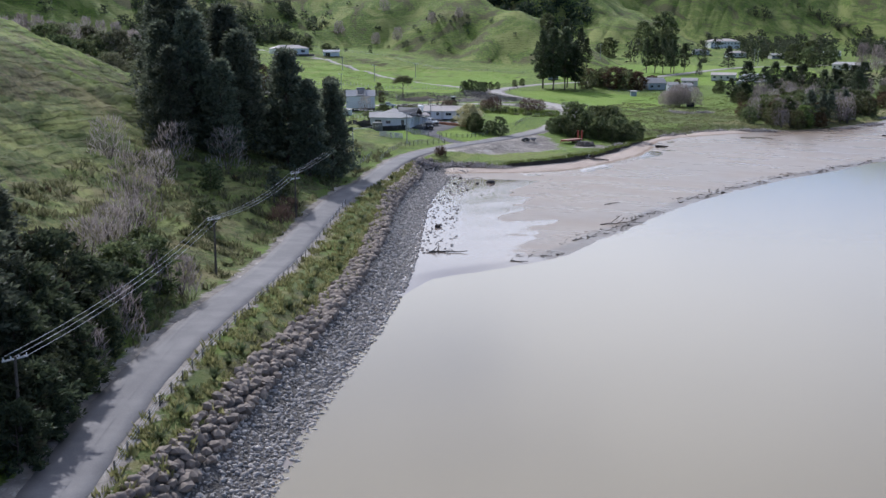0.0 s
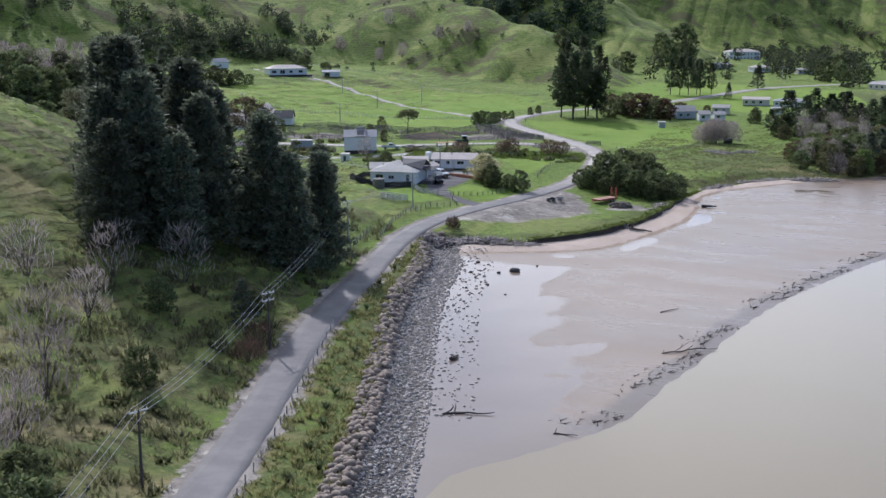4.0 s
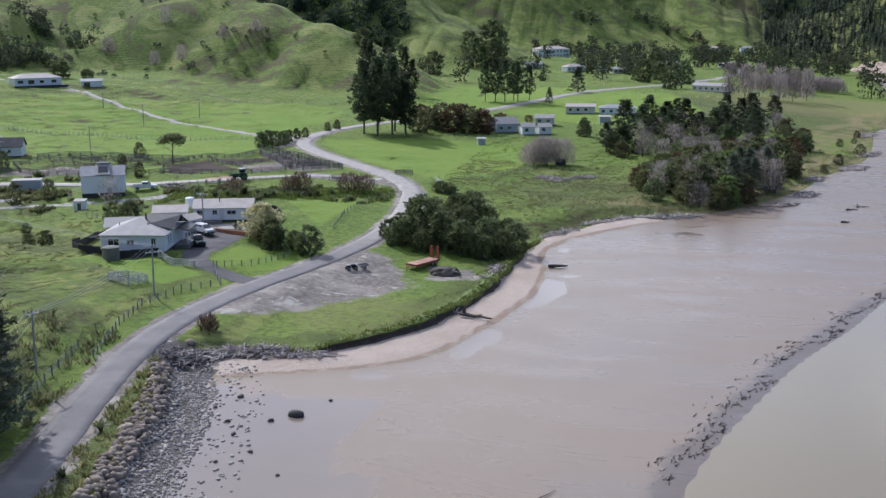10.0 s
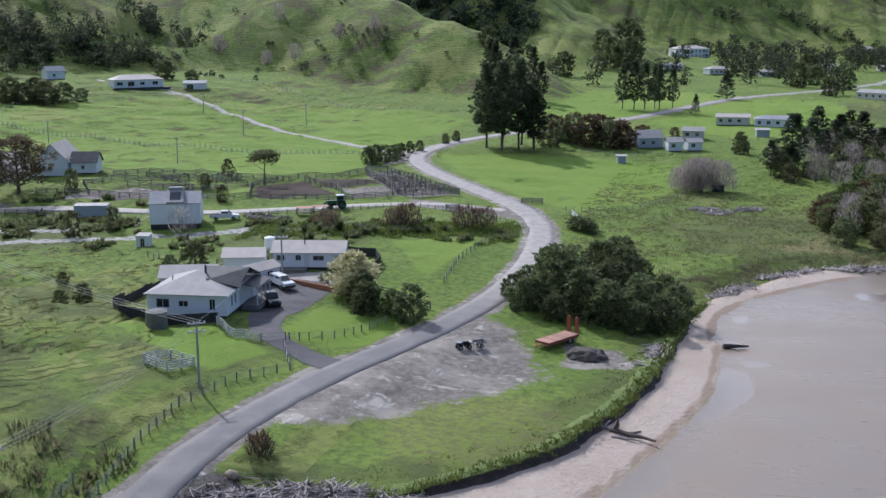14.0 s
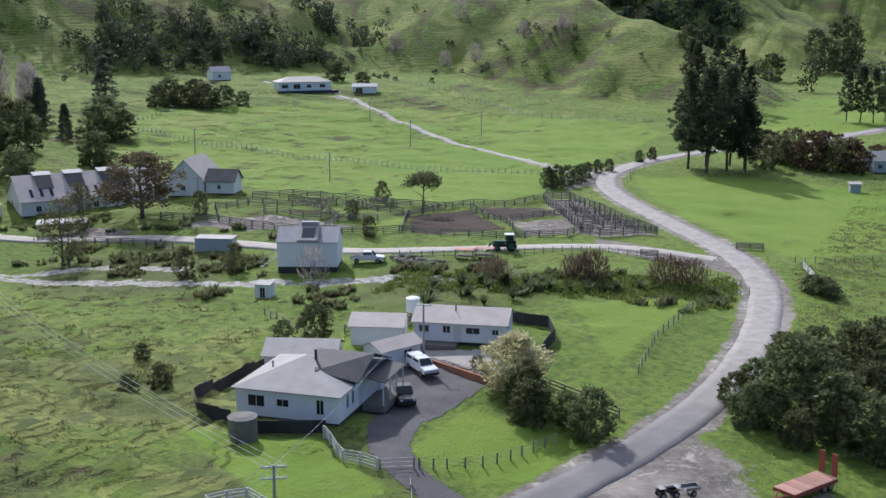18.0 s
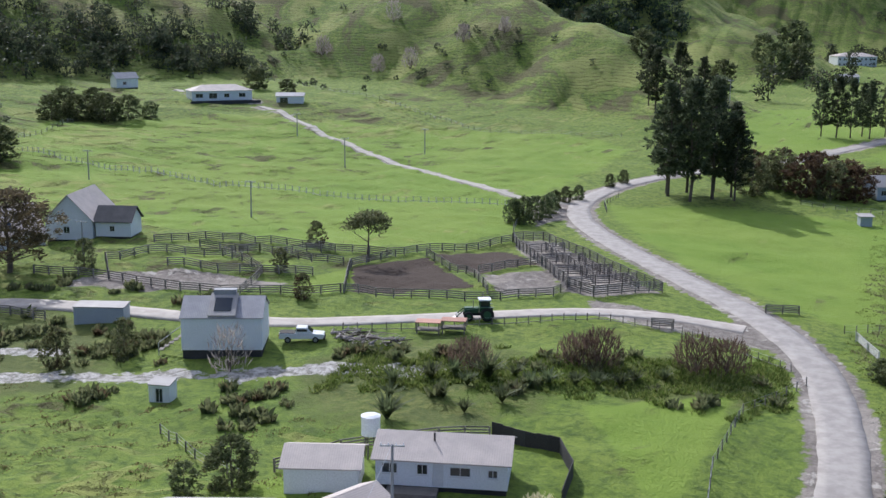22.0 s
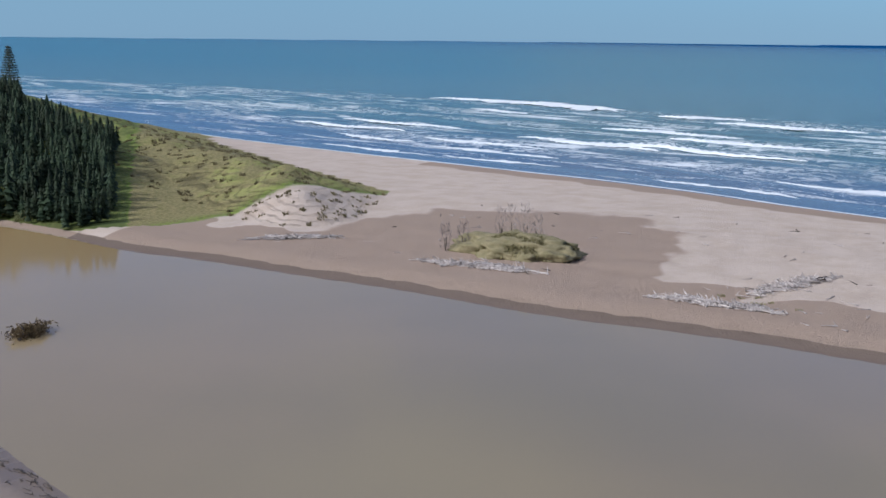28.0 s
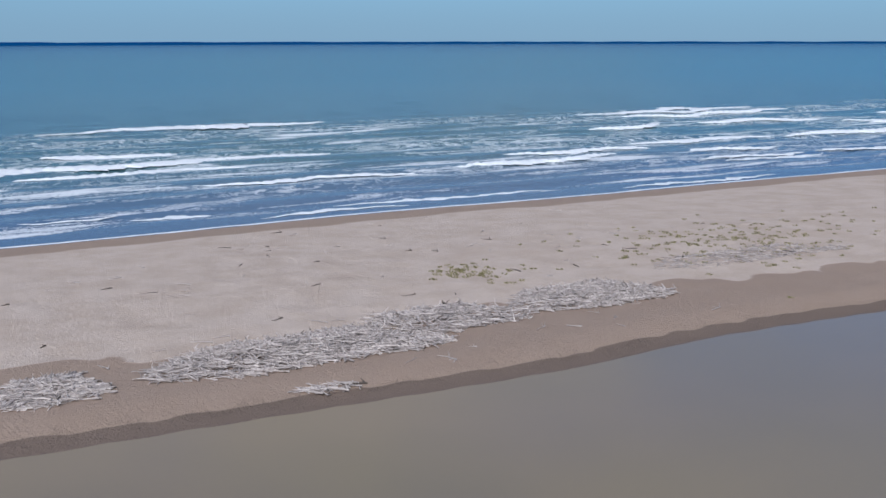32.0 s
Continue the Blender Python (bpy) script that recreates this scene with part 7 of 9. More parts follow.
def fence(line, label, rails=4, height=1.2, step=2.4, material=None, rail_w=0.13, post_w=0.16, wires=0, group="farm fences", name="fence"):
    """Posts and rails, or posts and wires, along a line on the ground; every post and rail is a part."""
    material = material or TIMBER
    pts = along(line, step)
    origin = Vector((pts[0].x, pts[0].y, gz(pts[0].x, pts[0].y)))
    ob = empty(name, Matrix.Translation(origin), label, "fence", group)
    at = [Vector((p.x, p.y, gz(p.x, p.y))) - origin for p in pts]
    me = post_mesh(post_w, height, material)
    for i, p in enumerate(at):
        o = new("post", me)
        o.parent = ob
        o.matrix_basis = pose(p.x, p.y, p.z, (i * 37 % 7 - 3) * 0.8, (i * 53 % 7 - 3) * 0.8, (i * 29) % 20)
    for k in range(rails):
        z = height * (0.22 + 0.72 * k / max(rails - 1, 1))
        for a, b in zip(at, at[1:]):
            d = b - a
            if d.length < 0.05:
                continue
            bm = boxes(((-d.length / 2 - 0.02, -0.025, -rail_w / 2), (d.length / 2 + 0.02, 0.025, rail_w / 2)))
            o = part("rail", bm, material, ob)
            flat_ = math.hypot(d.x, d.y)
            o.matrix_basis = Matrix.Translation((a + b) / 2 + Vector((0, 0, z))) @ Euler((0, -math.atan2(d.z, flat_), math.atan2(d.y, d.x))).to_matrix().to_4x4() @ Matrix.Translation((0, 0.1, 0))
    for k in range(wires):
        z = height * (0.25 + 0.7 * k / max(wires - 1, 1))
        bm, rings = bmesh.new(), []
        for p in at:
            c = p + Vector((0, 0, z))
            rings.append([bm.verts.new(c + d) for d in (Vector((0.012, 0.012, 0)), Vector((-0.012, -0.012, 0)), Vector((0, 0, 0.018)))])
        for r, q in zip(rings, rings[1:]):
            for j in range(3):
                bm.faces.new((r[j], r[(j + 1) % 3], q[(j + 1) % 3], q[j]))
        part("wire", bm, WIRE, ob)
    return ob


def palings(line, label, height, material, name="paling_fence"):
    pts = along(line, 1.2)
    origin = Vector((pts[0].x, pts[0].y, gz(pts[0].x, pts[0].y)))
    ob = empty(name, Matrix.Translation(origin), label, "fence")
    for a, b in zip(pts, pts[1:]):
        d = b - a
        z = min(gz(a.x, a.y), gz(b.x, b.y)) - origin.z
        bm = boxes(((-d.length / 2 + 0.005, -0.03, -0.3), (d.length / 2 - 0.005, 0.03, height)), ((-d.length / 2, -0.06, height * 0.8), (d.length / 2, -0.03, height * 0.87)))
        o = part("panel", bm, material, ob)
        m = (a + b) / 2
        o.matrix_basis = Matrix.Translation((m.x - origin.x, m.y - origin.y, z)) @ Euler((0, 0, math.atan2(d.y, d.x))).to_matrix().to_4x4()
    return ob


palings([(-128.9, 294.5), (-128.2, 286), (-127.0, 278.5), (-124.4, 275.6), (-118.1, 275.9), (-111.8, 278.4)], "black paling fence round the farmhouse garden", 1.3, PALING)
palings([(-113.5, 323.5), (-106.5, 322.0), (-104.0, 317.5), (-103.2, 311.5)], "black paling fence beside the cottage", 1.5, PALING)
fence([(-111.4, 277.4), (-107.7, 274.6), (-104.4, 274.8)], "pale rail fence beside the driveway gate", 4, 1.2, 1.8, RAILWHITE)
fence([(-104.2, 275.0), (-101.9, 277.0)], "low wire farm gate across the drive", 3, 1.1, 2.6, METAL, 0.05, 0.12, name="gate")
fence([(-101.5, 277.3), (-99.5, 278.8), (-97.1, 281.2), (-95.6, 284), (-94.5, 286.8), (-93.4, 290)], "post and wire fence round the front lawn", 0, 1.05, 1.5, None, wires=4, post_w=0.13)
fence([(-109.8, 263.2), (-106.2, 262.0), (-107.6, 258.6), (-111.2, 259.8), (-109.8, 263.2)], "small square pen of pale rails", 4, 1.2, 1.8, RAILWHITE, name="pen")
fence([(-98.5, 230), (-101.5, 243), (-102.5, 252), (-101, 262), (-97.5, 268.5), (-101, 274.5)], "post and wire fence above the road", 0, 1.1, 2.0, None, wires=4, post_w=0.13)
fence([(-96.5, 205), (-99, 218), (-101.5, 232)], "post and wire fence below the pole", 0, 1.1, 2.2, None, wires=4, post_w=0.13)
fence([(-102.5, 303.5), (-96.5, 300.5), (-90, 298.8)], "dark post and rail fence below the garden trees", 3, 1.1, 2.2)
fence([(-127.5, 308), (-124.5, 314.5), (-119.5, 319), (-113.5, 323)], "dark rail fence behind the cottage", 4, 1.2, 2.3)
fence([(-142, 312), (-135.5, 308), (-129.5, 305.5)], "post and wire fence on the slope", 0, 1.0, 1.8, None, wires=3, post_w=0.12)
# stock yards beside the road
YARDS = [[(-139, 404), (-122, 377.5)], [(-135.5, 409.5), (-110, 383)], [(-110, 383), (-117.5, 374.5)], [(-139, 404), (-135.5, 409.5)], [(-133.5, 396), (-129.5, 401.5)], [(-129.5, 389.5), (-124.5, 395.5)], [(-126, 384), (-119, 390)],
         [(-122, 377.5), (-114.5, 386.5)], [(-117.5, 374.5), (-122, 377.5)], [(-131.8, 399), (-120, 383.5)], [(-125, 394), (-113, 381.5)]]
for line_ in YARDS:
    fence(line_, "weathered timber stockyard rails", 5, 1.6, 2.3, group="stockyards by the road", rail_w=0.15)
for line_ in ([(-187, 373), (-176, 380), (-160, 381.5), (-150, 385), (-139, 404)], [(-148, 361), (-155, 377), (-151, 384)], [(-146.5, 385.5), (-135.5, 377), (-131, 370)], [(-148.5, 361), (-132.5, 365.5), (-122.5, 372.5), (-122, 377.5)], [(-136, 380), (-129.5, 390)]):
    fence(line_, "timber rail fence round bare paddocks", 4, 1.25, 2.5, group="paddock rails")
for line_ in ([(-192, 352), (-180, 353), (-168, 352.5), (-160, 354.5), (-148.5, 361)], [(-183, 366), (-172, 369), (-163, 365), (-156, 367)], [(-178, 372), (-170, 376), (-160, 374), (-156, 376.5)], [(-183, 366), (-186, 360), (-180, 353)], [(-163, 365), (-160, 354.5)], [(-172, 369), (-170, 376)], [(-176, 361), (-168, 361.5), (-163, 365)], [(-166, 374.5), (-160, 381.5)]):
    fence(line_, "dark rail fence of the woolshed yards", 4, 1.25, 2.6, group="woolshed yards")
fence([(-196, 336.5), (-184, 338.5), (-178, 338)], "dark rail fence below the driveway", 4, 1.2, 2.4)
for line_ in ([(-90, 356), (-96.5, 360), (-105, 364.5), (-114, 364), (-124, 357)], [(-124, 357), (-133, 350.5), (-141, 347)]):
    fence(line_, "post and batten fence beside the driveway", 1, 1.0, 1.6, post_w=0.1, wires=2, rail_w=0.06)
fence([(-262, 428), (-237, 428), (-203, 430), (-175, 434), (-152, 442)], "long pale batten fence between paddocks", 1, 1.15, 1.5, RAILWHITE, 0.08, 0.14, 2, "paddock fences")
for line_ in ([(-148, 440), (-143, 416), (-139.5, 406)], [(-283, 470), (-274, 440)], [(-300, 590), (-240, 571), (-196, 541), (-160, 565)]):
    fence(line_, "long post and wire paddock fence", 0, 1.1, 3.0, None, wires=3, post_w=0.12, group="paddock fences")
for line_ in ([(-133.5, 444), (-136, 452), (-135.5, 462)], [(-85.5, 374.5), (-79, 382), (-73, 391)], [(-73, 391), (-69, 402), (-66, 414)], [(-100, 474), (-84, 472), (-68, 482)], [(-62, 520), (-40, 522)], [(-88, 352), (-93, 340), (-93.5, 325), (-92, 312)]):
    fence(line_, "post and wire fence across the flat", 0, 1.05, 2.2, None, wires=3, post_w=0.12, group="paddock fences")
fence([(-84.0, 371.5), (-81.2, 364.5)], "long white timber gate beside the road", 5, 1.2, 3.6, RAILWHITE, 0.12, 0.14, name="gate")
fence([(-95.5, 378.5), (-91.5, 380.3)], "weathered timber gate beside the road", 5, 1.2, 2.1, name="gate")
fence([(-107.5, 364.8), (-105, 365.5)], "timber farm gate at the driveway", 5, 1.2, 2.6, name="gate")
fence([(-80, 172), (-73, 148), (-66, 126), (-59, 104), (-54, 87), (-49.5, 72), (-45, 60)], "low wire fence along the seaward verge", 0, 0.9, 3.2, None, wires=3, post_w=0.1)


# ---------- power poles ----------
def pole(x, y, h, rz, label="grey power pole with a pale crossarm", arms=1, shaft=None):
    ob = empty("power_pole", on_ground(x, y, rz), label, "power pole", "power poles")
    part("shaft", rods(((0, 0, -0.6), (0, 0, h), 0.16, 0.1)), shaft or POLEWOOD, ob)
    for k in range(arms):
        z = h - 0.15 - 0.9 * k
        part("crossarm", boxes(((-0.95, -0.05, z - 0.06), (0.95, 0.05, z + 0.06))), RAILWHITE, ob)
        for u in (-0.85, -0.3, 0.3, 0.85):
            part("insulator", rods(((u, 0, z + 0.06), (u, 0, z + 0.24), 0.05, 0.035), sides=6), WHITE, ob)
    return Vector((x, y, gz(x, y) + h))


OLDPOLE = surface("old_pole_wood", (0.10, 0.085, 0.07), (0.15, 0.13, 0.11), 0.9, 0.8, 12, relief=0.3)
OLD = "weathered dark wooden power pole beside the road"
P_A, P_B, P_D, P_C = pole(-72.5, 118.5, 7.0, 70, OLD, 1, OLDPOLE), pole(-83.0, 160.0, 7.2, 70, OLD, 2, OLDPOLE), pole(-101.0, 221.4, 7.2, 72), pole(-103.2, 257.6, 7.2, 35, arms=2)
P_Z, P_F, P_H = pole(-52.5, 60, 7.2, 70, OLD, 1, OLDPOLE), pole(-174, 288, 8.2, 30, arms=2), pole(-113.9, 302.4, 7.0, 20)
for x_, y_, h_ in ((-189, 404.5, 6.6), (-202.4, 467.7, 7), (-195, 498, 6.5), (-231, 496, 6), (-187, 356.5, 6.5), (-233.5, 415, 6), (-140, 640, 8), (-60, 700, 8), (-65, 735, 8)):
    pole(x_, y_, h_, 10, "thin grey power pole in a paddock")


def wires(a, b, label, n=3, gap=0.7, sag=1.0):
    d = (b - a)
    side = Vector((-d.y, d.x, 0)).normalized()
    for k in range(n):
        off = side * gap * (k - (n - 1) / 2)
        bm, rings = bmesh.new(), []
        for i in range(13):
            t = i / 12
            p = a + d * t + off + Vector((0, 0, -4 * sag * t * (1 - t)))
            rings.append([bm.verts.new(p + u * 0.02) for u in (side, Vector((0, 0, 1)), -side, Vector((0, 0, -1)))])
        for r, q in zip(rings, rings[1:]):
            for j in range(4):
                bm.faces.new((r[j], r[(j + 1) % 4], q[(j + 1) % 4], q[j]))
        ob = new("power_line", bm_mesh("power_line", bm, WIRE))
        tagged(ob, label, "cable", "power lines")


for a_, b_ in ((P_Z, P_A), (P_A, P_B), (P_B, P_D), (P_D, P_C)):
    wires(a_, b_, "thin power line strung along the road")
wires(P_C, P_F, "thin power line crossing the slope", 3, 0.7, 1.5)
wires(P_C, P_H, "thin service line to the homestead", 1)
wires(P_F, P_F + Vector((-60, 30, 3)), "thin power line leading inland", 2)


# ---------- forecourt ----------
def patch(name, poly, material, label, category, lift=0.05, step=0.7):
    """A flat surfacing laid on the ground inside an outline."""
    xs, ys = np.arange(min(p[0] for p in poly), max(p[0] for p in poly) + step, step), np.arange(min(p[1] for p in poly), max(p[1] for p in poly) + step, step)
    return tagged(grid_sheet(name, xs, ys, lambda x, y: np.array([gz(a, b) for a, b in zip(x, y)]) + lift, material, lambda x, y: inside(x, y, poly, 0.3) > 0.5), label, category, kind="structure")


SEAL = surface("worn_seal", (0.085, 0.08, 0.085), (0.13, 0.122, 0.125), 0.9, 0.35, 6, relief=0.3)
patch("road_forecourt", [(-118, 293), (-116, 299), (-113.5, 304.5), (-109, 303), (-104.5, 299.5), (-105, 293), (-106, 286.5), (-104.5, 281), (-101.5, 277.5), (-97, 275.5), (-91.5, 273.5), (-93, 269.5), (-99, 272.5), (-103.5, 275), (-107, 278), (-109.5, 282), (-111, 287)], SEAL, "dark grey sealed forecourt and driveway", "driveway", 0.05, 0.35)
FLAG = surface("pale_gravel", (0.4, 0.37, 0.33), (0.3, 0.28, 0.25), 0.95, 0.5, 6, relief=0.4)
patch("road_yard", [(-120.5, 306.5), (-108, 309), (-104.5, 304), (-109, 302.5), (-114, 304.5)], FLAG, "pale gravel yard before the cottage", "yard", 0.04)
# ---------- vehicles ----------
PAINT_BLACK = surface("black_paint", (0.015, 0.016, 0.02), (0.025, 0.026, 0.03), 0.25, 1, 30, relief=0)
PAINT_WHITE = surface("white_car_paint", (0.75, 0.76, 0.77), (0.68, 0.69, 0.7), 0.3, 1, 30, relief=0)
PAINT_GREEN = surface("tractor_green", (0.03, 0.1, 0.05), (0.05, 0.13, 0.07), 0.4, 1, 20, relief=0.1)
PAINT_RED = surface("faded_red_paint", (0.33, 0.075, 0.05), (0.24, 0.07, 0.05), 0.7, 0.8, 10, relief=0.2)
DECKWOOD = surface("weathered_deck", (0.50, 0.27, 0.20), (0.42, 0.25, 0.20), 0.9, 0.8, 10, relief=0.4, per_piece=0.2)
LAMP = surface("lamp_lens", (0.7, 0.7, 0.72), (0.6, 0.6, 0.62), 0.15, 3, 30, relief=0)
TAIL = surface("red_lens", (0.4, 0.02, 0.02), (0.3, 0.02, 0.02), 0.2, 3, 30, relief=0)


def prism(profile, y0, y1, taper=0.0, bevel=0.03):
    """A side outline (x, z) drawn out across the vehicle."""
    bm = bmesh.new()
    zmax, zmin = max(p[1] for p in profile), min(p[1] for p in profile)
    a = [bm.verts.new((x, y0 + taper * (z - zmin) / (zmax - zmin + 1e-6), z)) for x, z in profile]
    b = [bm.verts.new((x, y1 - taper * (z - zmin) / (zmax - zmin + 1e-6), z)) for x, z in profile]
    bm.faces.new(a)
    bm.faces.new(b[::-1])
    n = len(profile)
    for i in range(n):
        bm.faces.new((a[i], b[i], b[(i + 1) % n], a[(i + 1) % n]))
    if bevel:
        bmesh.ops.bevel(bm, geom=list(bm.edges), offset=bevel, segments=2, affect='EDGES')
    return bm


def wheel(parent, x, y, r, w, rim=METAL):
    o = new("wheel")
    o.parent = parent
    o.matrix_basis = pose(x, y, r)
    bm = rods(((0, -w / 2, 0), (0, -w * 0.32, 0), r * 0.9, r), ((0, -w * 0.32, 0), (0, w * 0.32, 0), r, r), ((0, w * 0.32, 0), (0, w / 2, 0), r, r * 0.9), sides=18)
    part("tyre", bm, RUBBER, o)
    part("rim", rods(((0, -w / 2 - 0.015, 0), (0, w / 2 + 0.015, 0), r * 0.58, r * 0.58), sides=14), rim, o)


def pickup(x, y, rz, paint, label, canopy):
    ob = empty("pickup_truck", on_ground(x, y, rz), label, "pickup truck")
    part("body", prism([(-2.6, 0.5), (2.45, 0.5), (2.6, 0.75), (2.55, 1.0), (1.3, 1.12), (-2.6, 1.12)], -0.9, 0.9, 0.05, 0.05), paint, ob)
    part("cabin", prism([(-0.75, 1.12), (1.3, 1.12), (0.6, 1.75), (-0.6, 1.78)], -0.82, 0.82, 0.12, 0.05), paint, ob)
    part("windscreen", slab([(1.27, -0.7, 1.2), (1.27, 0.7, 1.2), (0.68, 0.6, 1.74), (0.68, -0.6, 1.74)], 0.03), GLASS, ob)
    for s in (-1, 1):
        part("side_window", boxes(((-0.55, s * 0.76 - 0.02, 1.22), (0.65, s * 0.76 + 0.02, 1.62))), GLASS, ob)
        part("headlight", boxes(((2.5, s * 0.65 - 0.15, 0.78), (2.6, s * 0.65 + 0.15, 0.95)), bevel=0.02), LAMP, ob)
        part("taillight", boxes(((-2.63, s * 0.78 - 0.07, 0.75), (-2.58, s * 0.78 + 0.07, 1.05))), TAIL, ob)
    if canopy:
        part("canopy", prism([(-2.6, 1.125), (-0.8, 1.125), (-0.8, 1.75), (-2.5, 1.72)], -0.82, 0.82, 0.1, 0.04), PAINT_WHITE, ob)
        for s in (-1, 1):
            part("canopy_window", boxes(((-2.3, s * 0.77 - 0.02, 1.3), (-1.0, s * 0.77 + 0.02, 1.6))), GLASS, ob)
    else:
        part("tray_cover", boxes(((-2.55, -0.78, 1.125), (-0.8, 0.78, 1.17)), bevel=0.01), RUBBER, ob)
    part("bumper", boxes(((2.52, -0.85, 0.42), (2.7, 0.85, 0.62)), bevel=0.04), RUBBER, ob)
    for wx in (-1.6, 1.6):
        for s in (-1, 1):
            wheel(ob, wx, s * 0.8, 0.38, 0.24)
    return ob


pickup(-110.6, 291.4, -52, PAINT_BLACK, "black pickup truck parked before the porch", False)
pickup(-112.6, 299.4, -38, PAINT_WHITE, "white pickup truck with white canopy on the forecourt", True)
pickup(-143.2, 341.0, 24, PAINT_WHITE, "old white pickup parked beside the tall shed", False)


def tractor(x, y, rz):
    ob = empty("tractor", on_ground(x, y, rz), "dark green farm tractor with cab and front loader", "tractor")
    part("bonnet", boxes(((0.3, -0.4, 0.9), (2.1, 0.4, 1.6)), bevel=0.08), PAINT_GREEN, ob)
    part("chassis", boxes(((-1.0, -0.35, 0.6), (2.0, 0.35, 0.9))), RUBBER, ob)
    part("cab", boxes(((-1.1, -0.75, 1.1), (0.25, 0.75, 1.6)), ((-1.05, -0.72, 1.6), (-0.95, -0.62, 2.5)), ((-1.05, 0.62, 1.6), (-0.95, 0.72, 2.5)), ((0.1, -0.72, 1.6), (0.2, -0.62, 2.5)), ((0.1, 0.62, 1.6), (0.2, 0.72, 2.5))), PAINT_GREEN, ob)
    part("cab_roof", boxes(((-1.2, -0.82, 2.5), (0.35, 0.82, 2.68)), bevel=0.06), PAINT_WHITE, ob, "pale cab roof")
    part("cab_glass", boxes(((-1.0, -0.66, 1.61), (0.15, 0.66, 2.49))), GLASS, ob)
    part("exhaust", rods(((1.0, 0.25, 1.6), (1.0, 0.25, 2.5), 0.05, 0.05)), METAL, ob)
    for s in (-1, 1):
        wheel(ob, -0.7, s * 0.95, 0.85, 0.48, PAINT_GREEN)
        wheel(ob, 1.6, s * 0.85, 0.58, 0.36, PAINT_GREEN)
        part("mudguard", boxes(((-1.5, s * 0.95 - 0.25, 1.72), (0.1, s * 0.95 + 0.25, 1.78)), bevel=0.02), PAINT_GREEN, ob)
        part("loader_arm", rods(((0.4, s * 0.55, 1.5), (2.2, s * 0.55, 1.3), 0.08, 0.08), ((2.2, s * 0.55, 1.3), (3.1, s * 0.55, 0.5), 0.08, 0.07), sides=6), PAINT_GREEN, ob)
    part("bucket", prism([(2.9, 0.15), (3.6, 0.1), (3.1, 0.3), (3.05, 0.8), (2.9, 0.8)], -0.9, 0.9, 0, 0.0), METAL, ob)


tractor(-127.3, 357.6, 205)


def quad_bike(x, y, rz):
    ob = empty("quad_bike", on_ground(x, y, rz), "dark quad bike towing a small trailer on gravel", "quad bike")
    part("body", prism([(-0.7, 0.45), (0.75, 0.45), (0.85, 0.75), (0.3, 0.85), (-0.1, 0.78), (-0.75, 0.8)], -0.25, 0.25, 0.04, 0.04), PAINT_BLACK, ob)
    part("seat", boxes(((-0.6, -0.17, 0.82), (0.1, 0.17, 0.93)), bevel=0.04), RUBBER, ob)
    part("front_rack", boxes(((0.35, -0.4, 0.9), (0.9, 0.4, 0.94))), METAL, ob)
    part("rear_rack", boxes(((-1.05, -0.42, 0.88), (-0.62, 0.42, 0.92))), METAL, ob)
    part("handlebar", rods(((0.3, -0.4, 1.08), (0.3, 0.4, 1.08), 0.025, 0.025), ((0.3, 0, 0.85), (0.3, 0, 1.08), 0.03, 0.03), sides=6), METAL, ob)
    for wx in (-0.62, 0.62):
        for s in (-1, 1):
            wheel(ob, wx, s * 0.42, 0.31, 0.26)
            part("guard", boxes(((wx - 0.36, s * 0.42 - 0.16, 0.66), (wx + 0.36, s * 0.42 + 0.16, 0.72)), bevel=0.03), PAINT_BLACK, ob)
    part("trailer_tray", boxes(((-2.9, -0.5, 0.5), (-1.5, 0.5, 0.55)), ((-2.9, -0.5, 0.55), (-2.86, 0.5, 0.8)), ((-2.9, -0.5, 0.551), (-1.5, -0.46, 0.8)), ((-2.9, 0.46, 0.551), (-1.5, 0.5, 0.8))), METAL, ob)
    part("drawbar", rods(((-1.5, 0, 0.5), (-0.8, 0, 0.45), 0.04, 0.04)), METAL, ob)
    for s in (-1, 1):
        wheel(ob, -2.2, s * 0.58, 0.26, 0.16)


quad_bike(-80.9, 283.6, 222)


def deck_trailer(x, y, rz):
    ob = empty("flat_deck_trailer", on_ground(x, y, rz), "faded red flat-deck trailer with raised ramps", "trailer")
    part("frame", boxes(((-3.2, -1.15, 0.62), (2.8, -1.0, 0.95)), ((-3.2, 1.0, 0.62), (2.8, 1.15, 0.95)), ((-3.2, -0.998, 0.7), (-3.05, 0.998, 0.94)), ((2.65, -0.998, 0.7), (2.8, 0.998, 0.94))), PAINT_RED, ob)
    for i in range(20):
        part("plank", boxes(((-3.18 + i * 0.3, -1.12, 0.954), (-3.18 + i * 0.3 + 0.28, 1.12, 1.01)), bevel=0.01), DECKWOOD, ob)
    for s in (-1, 1):
        part("ramp", boxes(((2.85, s * 0.65 - 0.28, 1.0), (2.97, s * 0.65 + 0.28, 3.1)), bevel=0.02), PAINT_RED, ob, "upright rusty loading ramp")
        for wx in (1.1, 2.0):
            wheel(ob, wx, s * 0.95, 0.42, 0.26)
    part("drawbar", rods(((-3.1, -0.6, 0.75), (-4.6, 0, 0.6), 0.08, 0.06), ((-3.1, 0.6, 0.75), (-4.6, 0, 0.6), 0.08, 0.06), ((-4.4, 0, 0.6), (-4.4, 0, -0.05), 0.05, 0.05)), PAINT_RED, ob)


deck_trailer(-70.6, 291.6, 62)


